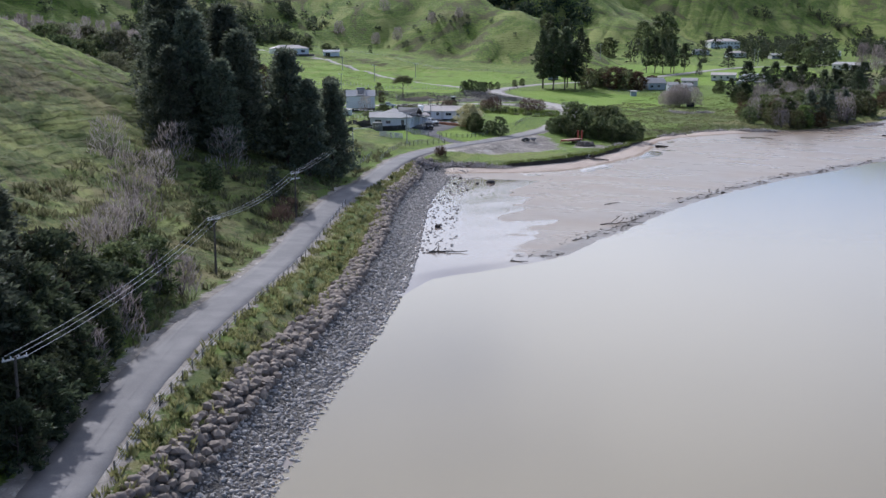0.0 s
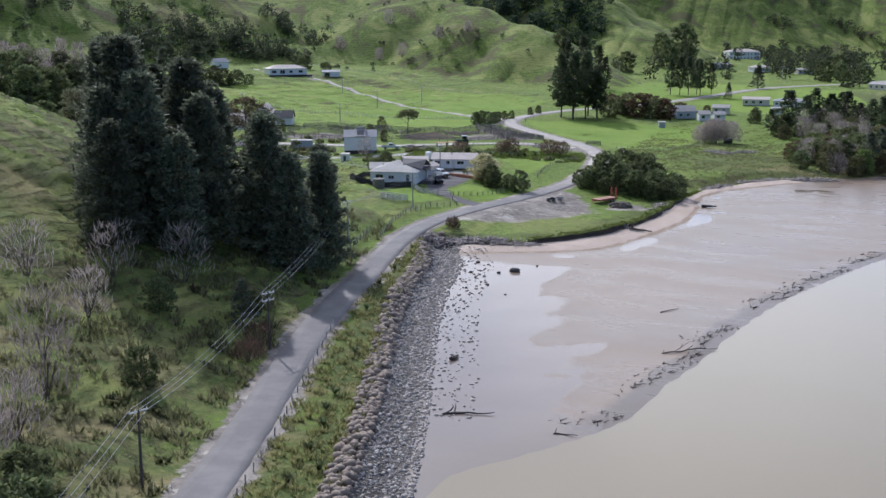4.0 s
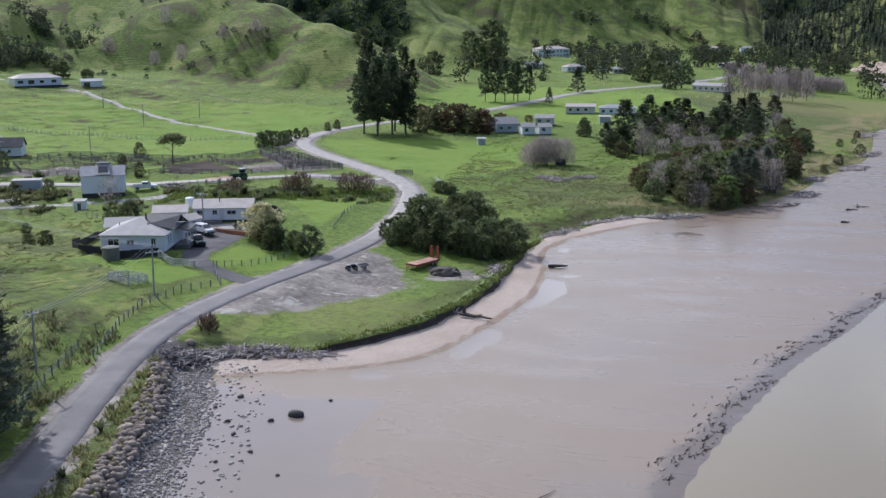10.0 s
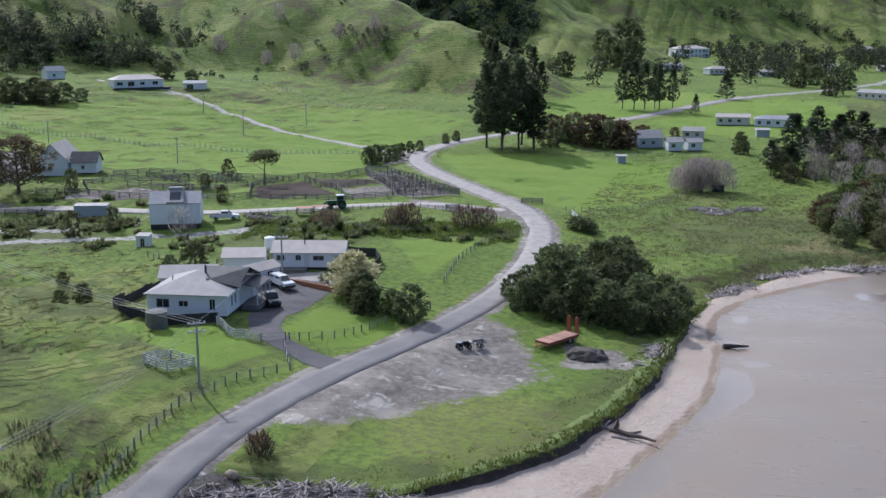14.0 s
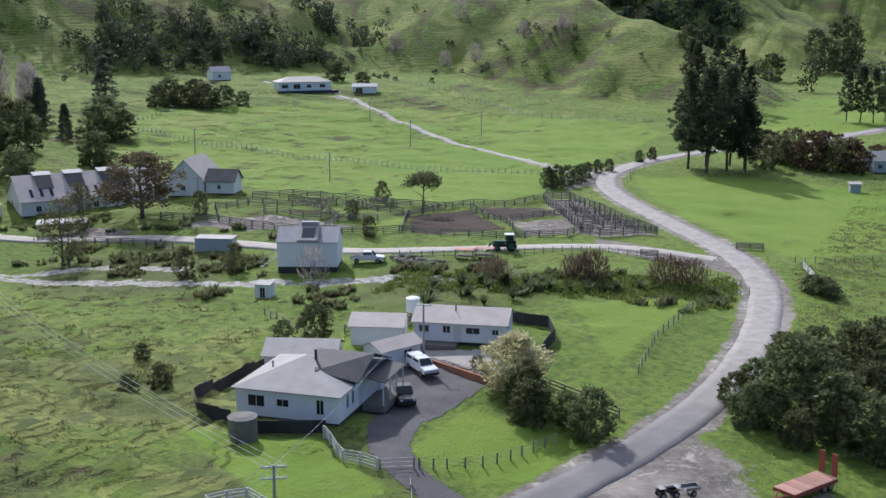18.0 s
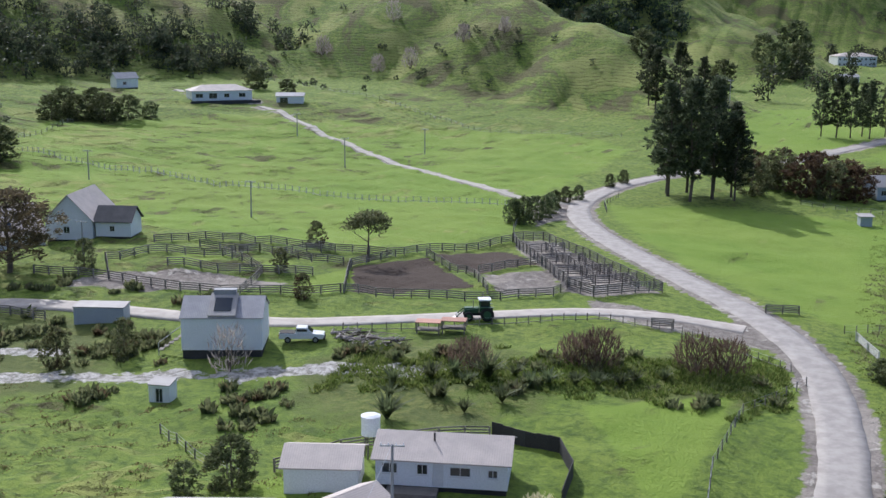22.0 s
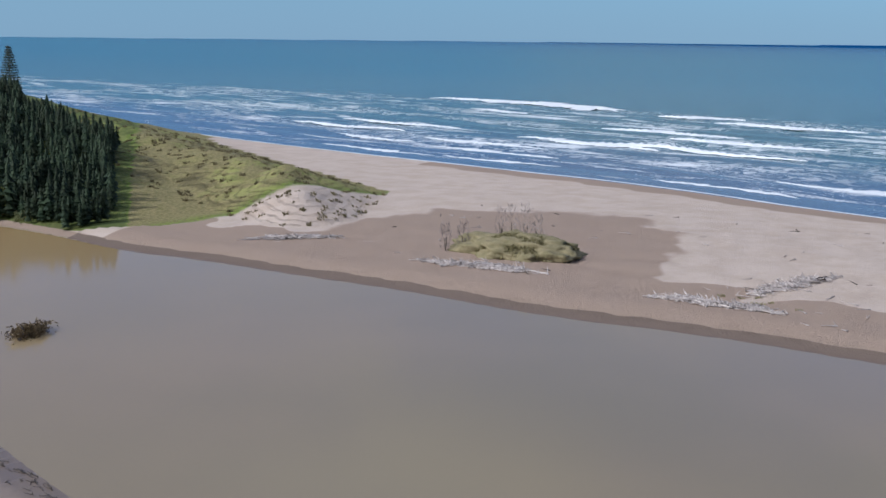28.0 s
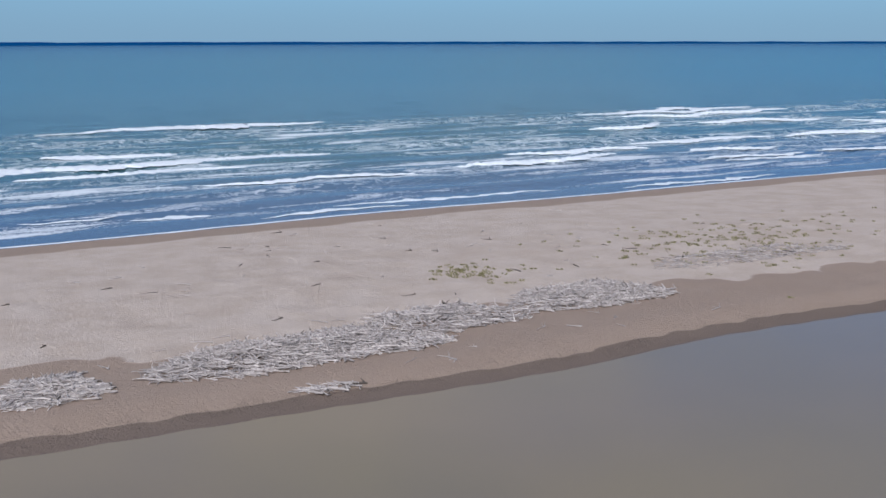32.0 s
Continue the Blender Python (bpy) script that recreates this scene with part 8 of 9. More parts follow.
# ---------- rocks, heaps, timber ----------
def lump(seed, squash=0.7, subdiv=1, rough=0.22):
    rng = np.random.RandomState(seed)
    bm = bmesh.new()
    bmesh.ops.create_icosphere(bm, subdivisions=subdiv, radius=0.5)
    s = Vector((rng.uniform(0.9, 1.35), rng.uniform(0.75, 1.05), squash * rng.uniform(0.85, 1.15)))
    for v in bm.verts:
        k = 1 + rng.uniform(-rough, rough)
        v.co = Vector((v.co.x * s.x * k, v.co.y * s.y * k, v.co.z * s.z * k))
    return bm


def rock_material(name, c1, c2, c3):
    m, nt, b = mat_new(name)
    r = nt.nodes.new("ShaderNodeObjectInfo").outputs["Random"]
    isl = nt.nodes.new("ShaderNodeNewGeometry").outputs["Random Per Island"]
    k = calc(nt, 'FRACT', calc(nt, 'ADD', r, isl), 0.0)
    col = mix(nt, k, c1, c2)
    col = mix(nt, span(nt, noise_tex(nt, 2.2, 4, 0.65, place(nt)), 0.35, 0.75), col, c3)
    nt.links.new(col, b.inputs["Base Color"])
    b.inputs["Roughness"].default_value = 0.85
    bump(nt, b, noise_tex(nt, 14, 4, 0.65, place(nt)), 0.5, 0.05)
    return m


ROCK = rock_material("revetment_rock", (0.33, 0.265, 0.205), (0.15, 0.12, 0.10), (0.235, 0.185, 0.145))
COBBLE = rock_material("beach_cobble", (0.25, 0.23, 0.207), (0.52, 0.47, 0.42), (0.33, 0.30, 0.27))
DARKROCK = rock_material("wet_rock", (0.04, 0.038, 0.037), (0.08, 0.075, 0.07), (0.06, 0.055, 0.05))
ROCKS = [bm_mesh("rock", lump(900 + i, 0.72), ROCK) for i in range(9)]


def me_arrays(me):
    v = np.empty(len(me.vertices) * 3, np.float32)
    me.vertices.foreach_get("co", v)
    me.calc_loop_triangles()
    f = np.array([t.vertices[:] for t in me.loop_triangles], np.int32)
    return v.reshape(-1, 3), f


def joined(name, kinds, places, material, label, category, parent=None):
    """Many small pieces in one mesh. places: x, y, z, size, turn, tilt."""
    rng = np.random.RandomState(4)
    vs, fs, n = [], [], 0
    for i, (x, y, z, s, a, b) in enumerate(places):
        v, f = kinds[i % len(kinds)]
        ca, sa, cb, sb = math.cos(a), math.sin(a), math.cos(b), math.sin(b)
        r = np.array([[ca, -sa * cb, sa * sb], [sa, ca * cb, -ca * sb], [0, sb, cb]])
        vs.append((v * s) @ r.T + (x, y, z))
        fs.append(f + n)
        n += len(v)
    ob = new(name, mesh_np(name, np.concatenate(vs), np.concatenate(fs), material))
    if parent is not None:
        ob.parent = parent
    return tagged(ob, label, category, kind="stuff")


def band(n, lo, hi, y0, y1, seed):
    """Places along the rocky shore, between two distances from its foot."""
    rng = np.random.RandomState(seed)
    out = []
    seg = [(Vector(a), Vector(b)) for a, b in zip(BANK, BANK[1:]) if b[1] > y0 - 30 and a[1] < y1]
    tot = sum((b - a).length for a, b in seg)
    for a, b in seg:
        d = b - a
        side = Vector((-d.y, d.x)).normalized()
        for _ in range(int(n * d.length / tot)):
            q = a + d * rng.uniform(0, 1) + side * rng.uniform(lo, hi)
            if y0 < q.y < y1:
                out.append((q.x, q.y))
    at = np.array(out)
    ok = (signed(at[:, 0], at[:, 1], BANK) < hi + 0.3) & (line_dist(at[:, 0], at[:, 1], ROAD)[0] > 4.0)
    return [p for p, k in zip(out, ok) if k]


def revetment():
    ob = empty("rock_revetment", pose(-60, 140, 0), "rough boulder wall along the seaward verge", "rock wall")
    rng = np.random.RandomState(77)
    spots = band(3600, 4.1, 6.6, 20, 240, 61)
    kept = []
    cells = {}
    for x, y in spots:
        key = (int(x / 0.62), int(y / 0.62))
        if key in cells:
            continue
        cells[key] = 1
        kept.append((x, y))
    near = [p for p in kept if 60 < p[1] < 112][:300]
    rest = [p for p in kept if p not in set(near)]
    for x, y in near:
        o = new("rock", ROCKS[int(rng.randint(9))])
        o.parent = ob
        s = rng.uniform(0.65, 1.35)
        o.matrix_basis = pose(x + 60, y - 140, gz(x, y) + 0.16 * s, rng.uniform(-25, 25), rng.uniform(-25, 25), rng.uniform(0, 360)) @ Matrix.Diagonal((s, s, s, 1))
    kinds = [me_arrays(m) for m in ROCKS]
    pl = [(x + 60, y - 140, gz(x, y) + 0.15, rng.uniform(0.6, 1.3), rng.uniform(0, 6.28), rng.uniform(-0.5, 0.5)) for x, y in rest]
    joined("rock_rest", kinds, pl, ROCK, "further boulders of the wall", "", ob)
    cob = [me_arrays(bm_mesh("cobble", lump(930 + i, 0.6, 1, 0.3), COBBLE)) for i in range(4)]
    pl = [(x, y, gz(x, y) + 0.03, 0.20 + 0.36 * rng.uniform(0, 1) ** 3, rng.uniform(0, 6.28), rng.uniform(-0.6, 0.6)) for x, y in band(13000, -1.2, 4.4, 20, 238, 62)]
    pl += [(x, y, gz(x, y) + 0.02, 0.2 + 0.4 * rng.uniform(0, 1) ** 2, rng.uniform(0, 6.28), 0.3) for x, y in band(500, -6.5, -1.0, 150, 238, 63)]
    joined("shore_cobbles", cob, pl, COBBLE, "grey cobble beach below the rock wall", "cobbles")


revetment()
for i_, (x_, y_, s_) in enumerate(((-70.3, 221, 1.5), (-72.5, 219, 0.7), (-75, 214.5, 0.7), (-71.5, 210, 0.6), (-77, 218, 0.6), (-78.5, 226, 0.7), (-68, 226.5, 0.5), (-74, 207, 0.5), (-67, 205, 0.45), (-80, 222, 0.6))):
    o_ = new("boulder", bm_mesh("boulder", lump(960 + i_, 0.6, 2, 0.08), DARKROCK))
    o_.matrix_basis = on_ground(x_, y_, i_ * 50) @ Matrix.Translation((0, 0, 0.12 * s_)) @ Matrix.Diagonal((s_, s_, s_, 1))
    tagged(o_, "dark wet boulder on the tidal mud", "boulder", "boulders on the mud")
heap = new("soil_mound", None)
bm_ = bmesh.new()
bmesh.ops.create_icosphere(bm_, subdivisions=4, radius=1)
for v_ in bm_.verts:
    q_ = 1 + 0.16 * noise.noise(v_.co * 3.1) + 0.08 * noise.noise(v_.co * 9)
    v_.co = Vector((v_.co.x * 2.6 * q_, v_.co.y * 2.0 * q_, max(v_.co.z * 1.25 * q_, -0.3)))
bpy.data.objects.remove(heap)
heap = new("soil_mound", bm_mesh("soil_mound", bm_, surface("heap_soil", (0.10, 0.085, 0.072), (0.16, 0.135, 0.115), 0.95, 1.2, 8, relief=0.8, depth=0.1)))
heap.matrix_basis = on_ground(-66.2, 287.6)
tagged(heap, "dark heap of loose soil beside the trailer", "soil heap")


def log_mesh(seed, length, r, branches=2, bend=0.12, material=None):
    """A bent, tapering trunk with broken stubs, lying along x."""
    rng = np.random.RandomState(seed)
    bm = bmesh.new()
    k, sides = 6, 7
    kx = np.arange(k + 1) / k
    ky = np.r_[0, np.cumsum(rng.normal(0, bend * length / k, k))]
    kz = np.r_[0, np.abs(rng.normal(0, 0.06 * length / 4, k))]
    at = np.sort(np.r_[kx, [(i + 0.15) / k + 0.4 * r / length for i in range(branches)], [(i + 0.15) / k + 1.9 * r / length for i in range(branches)]])
    ys, zs = np.interp(at, kx, ky), np.interp(at, kx, kz)
    rings = []
    for i, u in enumerate(at):
        rr, z = r * (1 - 0.65 * u), r * 0.7 + zs[i]
        rings.append([bm.verts.new((-length / 2 + length * u, ys[i] + rr * math.cos(6.2832 * j / sides), z + rr * math.sin(6.2832 * j / sides))) for j in range(sides)])
    skin = []
    for a, b in zip(rings, rings[1:]):
        skin.append([bm.faces.new((a[j], a[(j + 1) % sides], b[(j + 1) % sides], b[j])) for j in range(sides)])
    bm.faces.new(rings[0][::-1])
    bm.faces.new(rings[-1])
    # stubs drawn out of the skin
    for i in range(min(branches, k)):
        j = int(np.argmin(np.abs(at - ((i + 0.15) / k + 0.4 * r / length))))
        face = skin[min(j, len(skin) - 1)][int(rng.randint(sides))]
        mid_y = ys[min(j, len(skin) - 1)]
        for reach, thin in ((0.12, 0.75), (0.14, 0.4)):
            face = bmesh.ops.extrude_discrete_faces(bm, faces=[face])["faces"][0]
            c = face.calc_center_median()
            d = Vector((rng.uniform(-0.2, 0.9), 0.4 * rng.normal(), 0)) + Vector((0, c.y - mid_y, max(c.z - r * 0.7, -0.1 * r))).normalized() * 0.9
            for v in face.verts:
                v.co = c + (v.co - c) * thin + d * length * reach
    return bm_mesh("log", bm, material or GREYWOOD)


def drift(x, y, rz, length, r, seed, label, dark=False, branches=2, bend=0.12, lift=0.0, name="driftwood_log", tilt=0.0):
    o = new(name, log_mesh(seed, length, r, branches, bend, DARKWOOD if dark else GREYWOOD))
    o.matrix_basis = pose(x, y, max(gz(x, y), 0.0) + lift, 0, tilt, rz)
    return tagged(o, label, "driftwood", "driftwood on the shore")


for x_, y_, rz_, L_, r_, d_, br_, lab_ in (
        (-57.3, 263.3, -25, 5.2, 0.32, True, 2, "dark driftwood trunk on the beach sand"), (-59.6, 264.6, -20, 3.4, 0.22, False, 3, "bleached forked driftwood on the sand"), (-57.9, 262.6, -8, 3.0, 0.16, False, 1, "bleached driftwood stick on the sand"),
        (-48.9, 300.6, 20, 3.4, 0.38, True, 1, "dark stranded log in a shallow pool"), (-62.9, 170.6, 80, 1.8, 0.3, True, 3, "dark snagged stump on wet mud"), (-54.6, 151.8, 15, 5.5, 0.14, True, 3, "long thin dark branch on wet mud"),
        (-75.6, 181.6, 70, 3.6, 0.16, False, 2, "bleached forked branch on the rocks"), (-75.0, 182.6, 95, 3.2, 0.14, False, 1, "pale curved branch on the rocks"), (-43.5, 150, 5, 2.5, 0.09, True, 2, "thin dark branch on the mud"),
        (12.2, 376.6, 70, 2.6, 0.26, False, 3, "bleached forked tree stump on the mud"), (12.8, 377.4, 120, 2.4, 0.2, False, 2, "bleached splayed root on the mud"), (13.6, 376.4, 30, 2.2, 0.12, False, 1, "bleached root arm on the mud"),
        (34.8, 410.8, 30, 3.6, 0.22, True, 3, "dark branched snag on the mud"), (35.4, 366, -35, 3.6, 0.18, False, 1, "pale log at the water's edge"), (6.3, 355.3, 5, 1.8, 0.25, True, 0, "dark half-buried log on the mud"), (35.6, 454.4, -50, 2.8, 0.2, False, 0, "pale log lying on the mud"),
        (43, 441, -10, 9, 0.12, False, 0, "long pale pole lying on the mud"), (10.1, 371.8, 20, 3, 0.15, True, 2, "dark branch on the mud"), (46, 400, 5, 7, 0.1, True, 0, "thin dark branch at the channel edge"), (75, 520, -35, 6, 0.15, True, 0, "dark log at the channel edge"),
        (-36, 185, 35, 8, 0.1, True, 3, "dark weedy branch along the tideline"), (-42, 205, 60, 4, 0.08, True, 2, "dark weedy twig along the tideline")):
    drift(x_, y_, rz_, L_, r_, int(abs(x_ * 10 + y_)), lab_, d_, br_)
drift(69.2, 389.6, 15, 6.0, 0.3, 5, "half-sunk tree with leafy tangle in the channel", True, 4, 0.1, -0.1)
v_, f_ = quads(np.random.RandomState(3).normal(size=(900, 3)) * (1.9, 1.0, 0.45) + (0.8, 0, 0.55), 0.35, np.random.RandomState(4), 0.2, 2.2)
tangle = new("debris_tangle", mesh_np("debris_tangle", v_, f_, LEAVES["rust"]))
tangle.matrix_basis = pose(69.0, 389.8, 0.0, 0, 0, 15)
tagged(tangle, "leafy brown-green tangle on a half-sunk tree", "debris")


def pile(x, y, rz, a, b, n, seed, label, height=0.8, dark=0.15, length=3.0, logs=24):
    """A heap of washed-up timber: the larger logs as parts, the sticks joined."""
    rng = np.random.RandomState(seed)
    ob = empty("driftwood_pile", on_ground(x, y, rz), label, "driftwood", "driftwood piles")
    base = ob.matrix_basis.copy()
    kinds = [me_arrays(log_mesh(seed + i, 1.0, 0.036, 1, 0.1)) for i in range(4)]

    def spot():
        q, t = math.sqrt(rng.uniform(0, 1)), rng.uniform(0, 6.283)
        u, v = a * q * math.cos(t) * (1 + 0.2 * math.sin(3 * t)), b * q * math.sin(t) * (1 + 0.25 * math.sin(2 * t + 1))
        w = base @ Vector((u, v, 0))
        return u, v, max(gz(w.x, w.y), 0.0) - base.translation.z, 1 - q
    pl = []
    for _ in range(n):
        u, v, z, k = spot()
        pl.append((u, v, z + rng.uniform(0, 1) * height * (0.25 + k), rng.uniform(0.5, 1.3) * length, rng.normal(0.2, 0.8) + (1.57 if rng.uniform() < 0.2 else 0), rng.normal(0, 0.5)))
    sel = [p for p in pl if rng.uniform() > dark]
    joined("driftwood_rest", kinds, sel, GREYWOOD, "", "", ob)
    for i in range(logs):
        u, v, z, k = spot()
        o = new("log", log_mesh(seed * 3 + i, rng.uniform(1.2, 2.4) * length * 0.7, rng.uniform(0.07, 0.16), int(rng.randint(0, 3)), 0.1, DARKWOOD if rng.uniform() < dark else GREYWOOD))
        o.parent = ob
        o.matrix_basis = pose(u, v, z + height * (0.15 + 0.7 * k), 0, rng.uniform(-6, 6), math.degrees(rng.normal(0.2, 0.9)))
    return ob


# ---------- the spit ----------
pile(114, 262, 75, 7.5, 8.5, 700, 1, "grey-white heap of washed-up driftwood on sand")
pile(114, 225.5, 75, 6.0, 7, 800, 2, "dense grey-white driftwood heap above the water")
pile(112, 192, 80, 20, 9.0, 2500, 3, "long tangled bank of bleached driftwood", 1.1, logs=60)
pile(116.5, 237.5, 75, 2.2, 3.6, 130, 21, "small stray heap of bleached driftwood", 0.6, logs=12)
pile(115, 166, 80, 13, 8.5, 1100, 8, "scattered band of bleached driftwood", logs=30)
pile(114, 137, 78, 14, 9, 1500, 4, "tangled bank of bleached driftwood", logs=40)
pile(125, 301, 80, 10, 2.0, 320, 5, "thin crescent of driftwood on the sand", 0.4)
pile(143, 291, 150, 12, 1.8, 320, 6, "thin line of driftwood up the sand", 0.4)
pile(137, 346, 85, 12, 2.4, 260, 7, "driftwood below a grassy sand mound", 0.4)
pile(148, 392, 120, 9, 2.0, 200, 9, "driftwood below the dune end", 0.4)
pile(121, 88, 80, 22, 7, 700, 10, "scattered driftwood along the spit", 0.4, length=2.2)
pile(97.5, 196, 80, 4, 1.0, 50, 12, "small stray driftwood by the water", 0.3, logs=4)
# along the near shore
for i_, (x_, y_, rz_, a_, b_, n_) in enumerate(((22, 445, 60, 7, 3.0, 320), (8, 419, 65, 4.5, 2.2, 160), (3, 392, 70, 5, 2.2, 170), (-4, 375, 40, 4, 1.6, 90), (-30, 353.5, 25, 8, 2.2, 260), (-42, 346, 45, 6, 2.0, 200), (40, 535, 70, 9, 2.4, 200), (32, 478, 65, 9, 2.0, 180),
                                                (-51, 331, 60, 6, 1.6, 130), (-80, 240.8, 5, 8, 1.6, 260), (-88.5, 237, 40, 4, 1.6, 140), (58, 574, 50, 8, 2, 120), (-58.5, 291, 85, 5, 1.0, 80))):
    pile(x_, y_, rz_, a_, b_, n_, 40 + i_, "bleached driftwood stranded along the bank", 0.5, 0.35, 2.4, 14)
rng_s = np.random.RandomState(55)
for i_ in range(170):
    x_, y_ = rng_s.uniform(118, 215), rng_s.uniform(60, 380)
    if signed(np.array([x_]), np.array([y_]), FAR)[0] < -12 and signed(np.array([x_]), np.array([y_]), SEA)[0] > 14:
        drift(x_, y_, rng_s.uniform(0, 180), rng_s.uniform(0.8, 3.2), rng_s.uniform(0.05, 0.13), 1000 + i_, "stray bleached driftwood on dry sand", rng_s.uniform() < 0.4, int(rng_s.randint(0, 3)))


def mound(name, x, y, rz, a, b, h, label):
    bm = bmesh.new()
    bmesh.ops.create_icosphere(bm, subdivisions=5, radius=1)
    for v in bm.verts:
        q = 1 + 0.30 * noise.noise(v.co * 2.3 + Vector((x, y, 0))) + 0.12 * noise.noise(v.co * 7)
        v.co = Vector((v.co.x * a * q, v.co.y * b * q, max(v.co.z * h * q, -0.4)))
    ob = new(name, bm_mesh(name, bm, surface(name + "_turf", (0.28, 0.235, 0.13), (0.13, 0.12, 0.055), 0.95, 0.6, 4, relief=0.8, depth=0.15)))
    for p in ob.data.polygons:
        p.use_smooth = True
    ob.matrix_basis = on_ground(x, y, rz)
    return tagged(ob, label, "mound")


mound("sand_mound", 152, 343, 80, 13.0, 8.0, 3.6, "grassy sand mound with dead trees on the spit")
p = np.random.RandomState(8).normal(size=(1500, 2)) * (4.6, 6.5) + (152, 343)
for name_, pts_, hs_, lab_ in (("mound_grass", p, 2.3, "yellow grass tufts on the sand mound"),):
    d_ = np.hypot((pts_[:, 0] - 152) / 8.5, (pts_[:, 1] - 342) / 11.5)
    o_ = cover(name_, pts_[d_ < 0.95], np.full(int((d_ < 0.95).sum()), 0.55), "dune", 60, 10, np.full(int((d_ < 0.95).sum()), 0.5), lab_, wide=0.09)
    co_ = np.empty(len(o_.data.vertices) * 3, np.float32)
    o_.data.vertices.foreach_get("co", co_)
    co_ = co_.reshape(-1, 3)
    r_ = np.clip(1 - ((co_[:, 0] - 152) / 8.0) ** 2 - ((co_[:, 1] - 342) / 11.5) ** 2, 0, 1)
    co_[:, 2] += 3.3 * np.sqrt(r_)
    o_.data.vertices.foreach_set("co", co_.ravel())
for i_, (x_, y_, h_) in enumerate(((156, 346, 7.5), (158, 349, 6.5), (155, 343, 8), (160, 342, 5), (150, 354, 4.5), (148, 357, 4))):
    twiggy("dead_tree", x_, y_, h_ + 1.5, 1.5, 120, 800 + i_, "twig", "bare dead tree on a sand mound", "tree")
p = np.concatenate([np.random.RandomState(9).normal(size=(60, 2)) * (4, 3.5) + (139, 142), np.random.RandomState(10).normal(size=(240, 2)) * (12, 22) + (132, 78), np.random.RandomState(11).normal(size=(12, 2)) * (4, 3) + (128, 296)])
cover("spit_grass", p, np.full(len(p), 0.45), "dune", 61, 16, np.full(len(p), 0.9), "scattered dune grass on the spit", wide=0.1)


# ---------- surf ----------
FOAM = surface("sea_foam", (0.82, 0.85, 0.87), (0.7, 0.75, 0.78), 0.8, 0.3, 2.5, relief=0.6, depth=0.15)


def along_shore(line):
    out, s = [], 0.0
    for (ax, ay), (bx, by) in zip(line, line[1:]):
        out.append((s, ax, ay, bx, by))
        s += math.hypot(bx - ax, by - ay)
    return out, s


def breakers():
    """White crests of breaking waves: rolling ridges parallel to the shore, broken off at random."""
    rng = np.random.RandomState(15)
    for _ in range(64):
        verts, faces = [], []
        off = rng.choice([9, 20, 48, 75, 105, 112, 150, 180, 240, 275, 300]) + rng.normal(0, 4)
        y0, L = rng.uniform(-430, 620), rng.uniform(25, 90) * (0.7 + off / 220)
        hgt = 0.2 + 1.0 * smooth(np.array([off]), 30, 90)[0] * rng.uniform(0.5, 1.1)
        n = int(L / 1.2)
        wid = rng.uniform(1.6, 3.8) * (0.5 if off < 30 else 1.0 + off / 260)
        b = len(verts)
        for i in range(n + 1):
            y = y0 + L * i / n
            x = np.interp(y, [p[1] for p in SEA], [p[0] for p in SEA])
            tx = np.interp(y + 4, [p[1] for p in SEA], [p[0] for p in SEA]) - x
            nx, ny = 4 / math.hypot(4, tx), -tx / math.hypot(4, tx)
            o = off + (1.2 + 0.012 * off) * math.sin(y * 0.11 + off) + 0.03 * off * math.sin(y * 0.031 + 2 * off) + 0.6 * math.sin(y * 0.5)
            k = max(0.0, math.sin(math.pi * i / n)) ** 0.4
            w = wid * k * k * rng.uniform(0.65, 1.3) * (1 + 0.3 * math.sin(y * 0.9 + off) + 0.45 * math.sin(y * 0.21 + off))
            for q, z in ((-1.0, 0.03), (-0.5, 0.6), (0.0, 1.0), (0.6, 0.55), (1.5, 0.02)):
                verts.append((x + nx * (o + q * w), y + ny * (o + q * w), swell(o) + 0.04 + z * hgt * k * (1 + 0.25 * math.sin(y * 1.7))))
        for i in range(n):
            for j in range(4):
                a = b + i * 5 + j
                faces.append((a, a + 5, a + 6, a + 1))
        ob = new("breaking_wave", mesh_np("breaking_wave", np.array(verts), np.array(faces), FOAM, True))
        tagged(ob, "white breaking wave crest rolling to the beach", "wave", "breaking waves")


def swell(off):
    return 0.02 + 0.33 * math.sin(off * 6.283 / 26) * min(1.0, off / 40)


breakers()


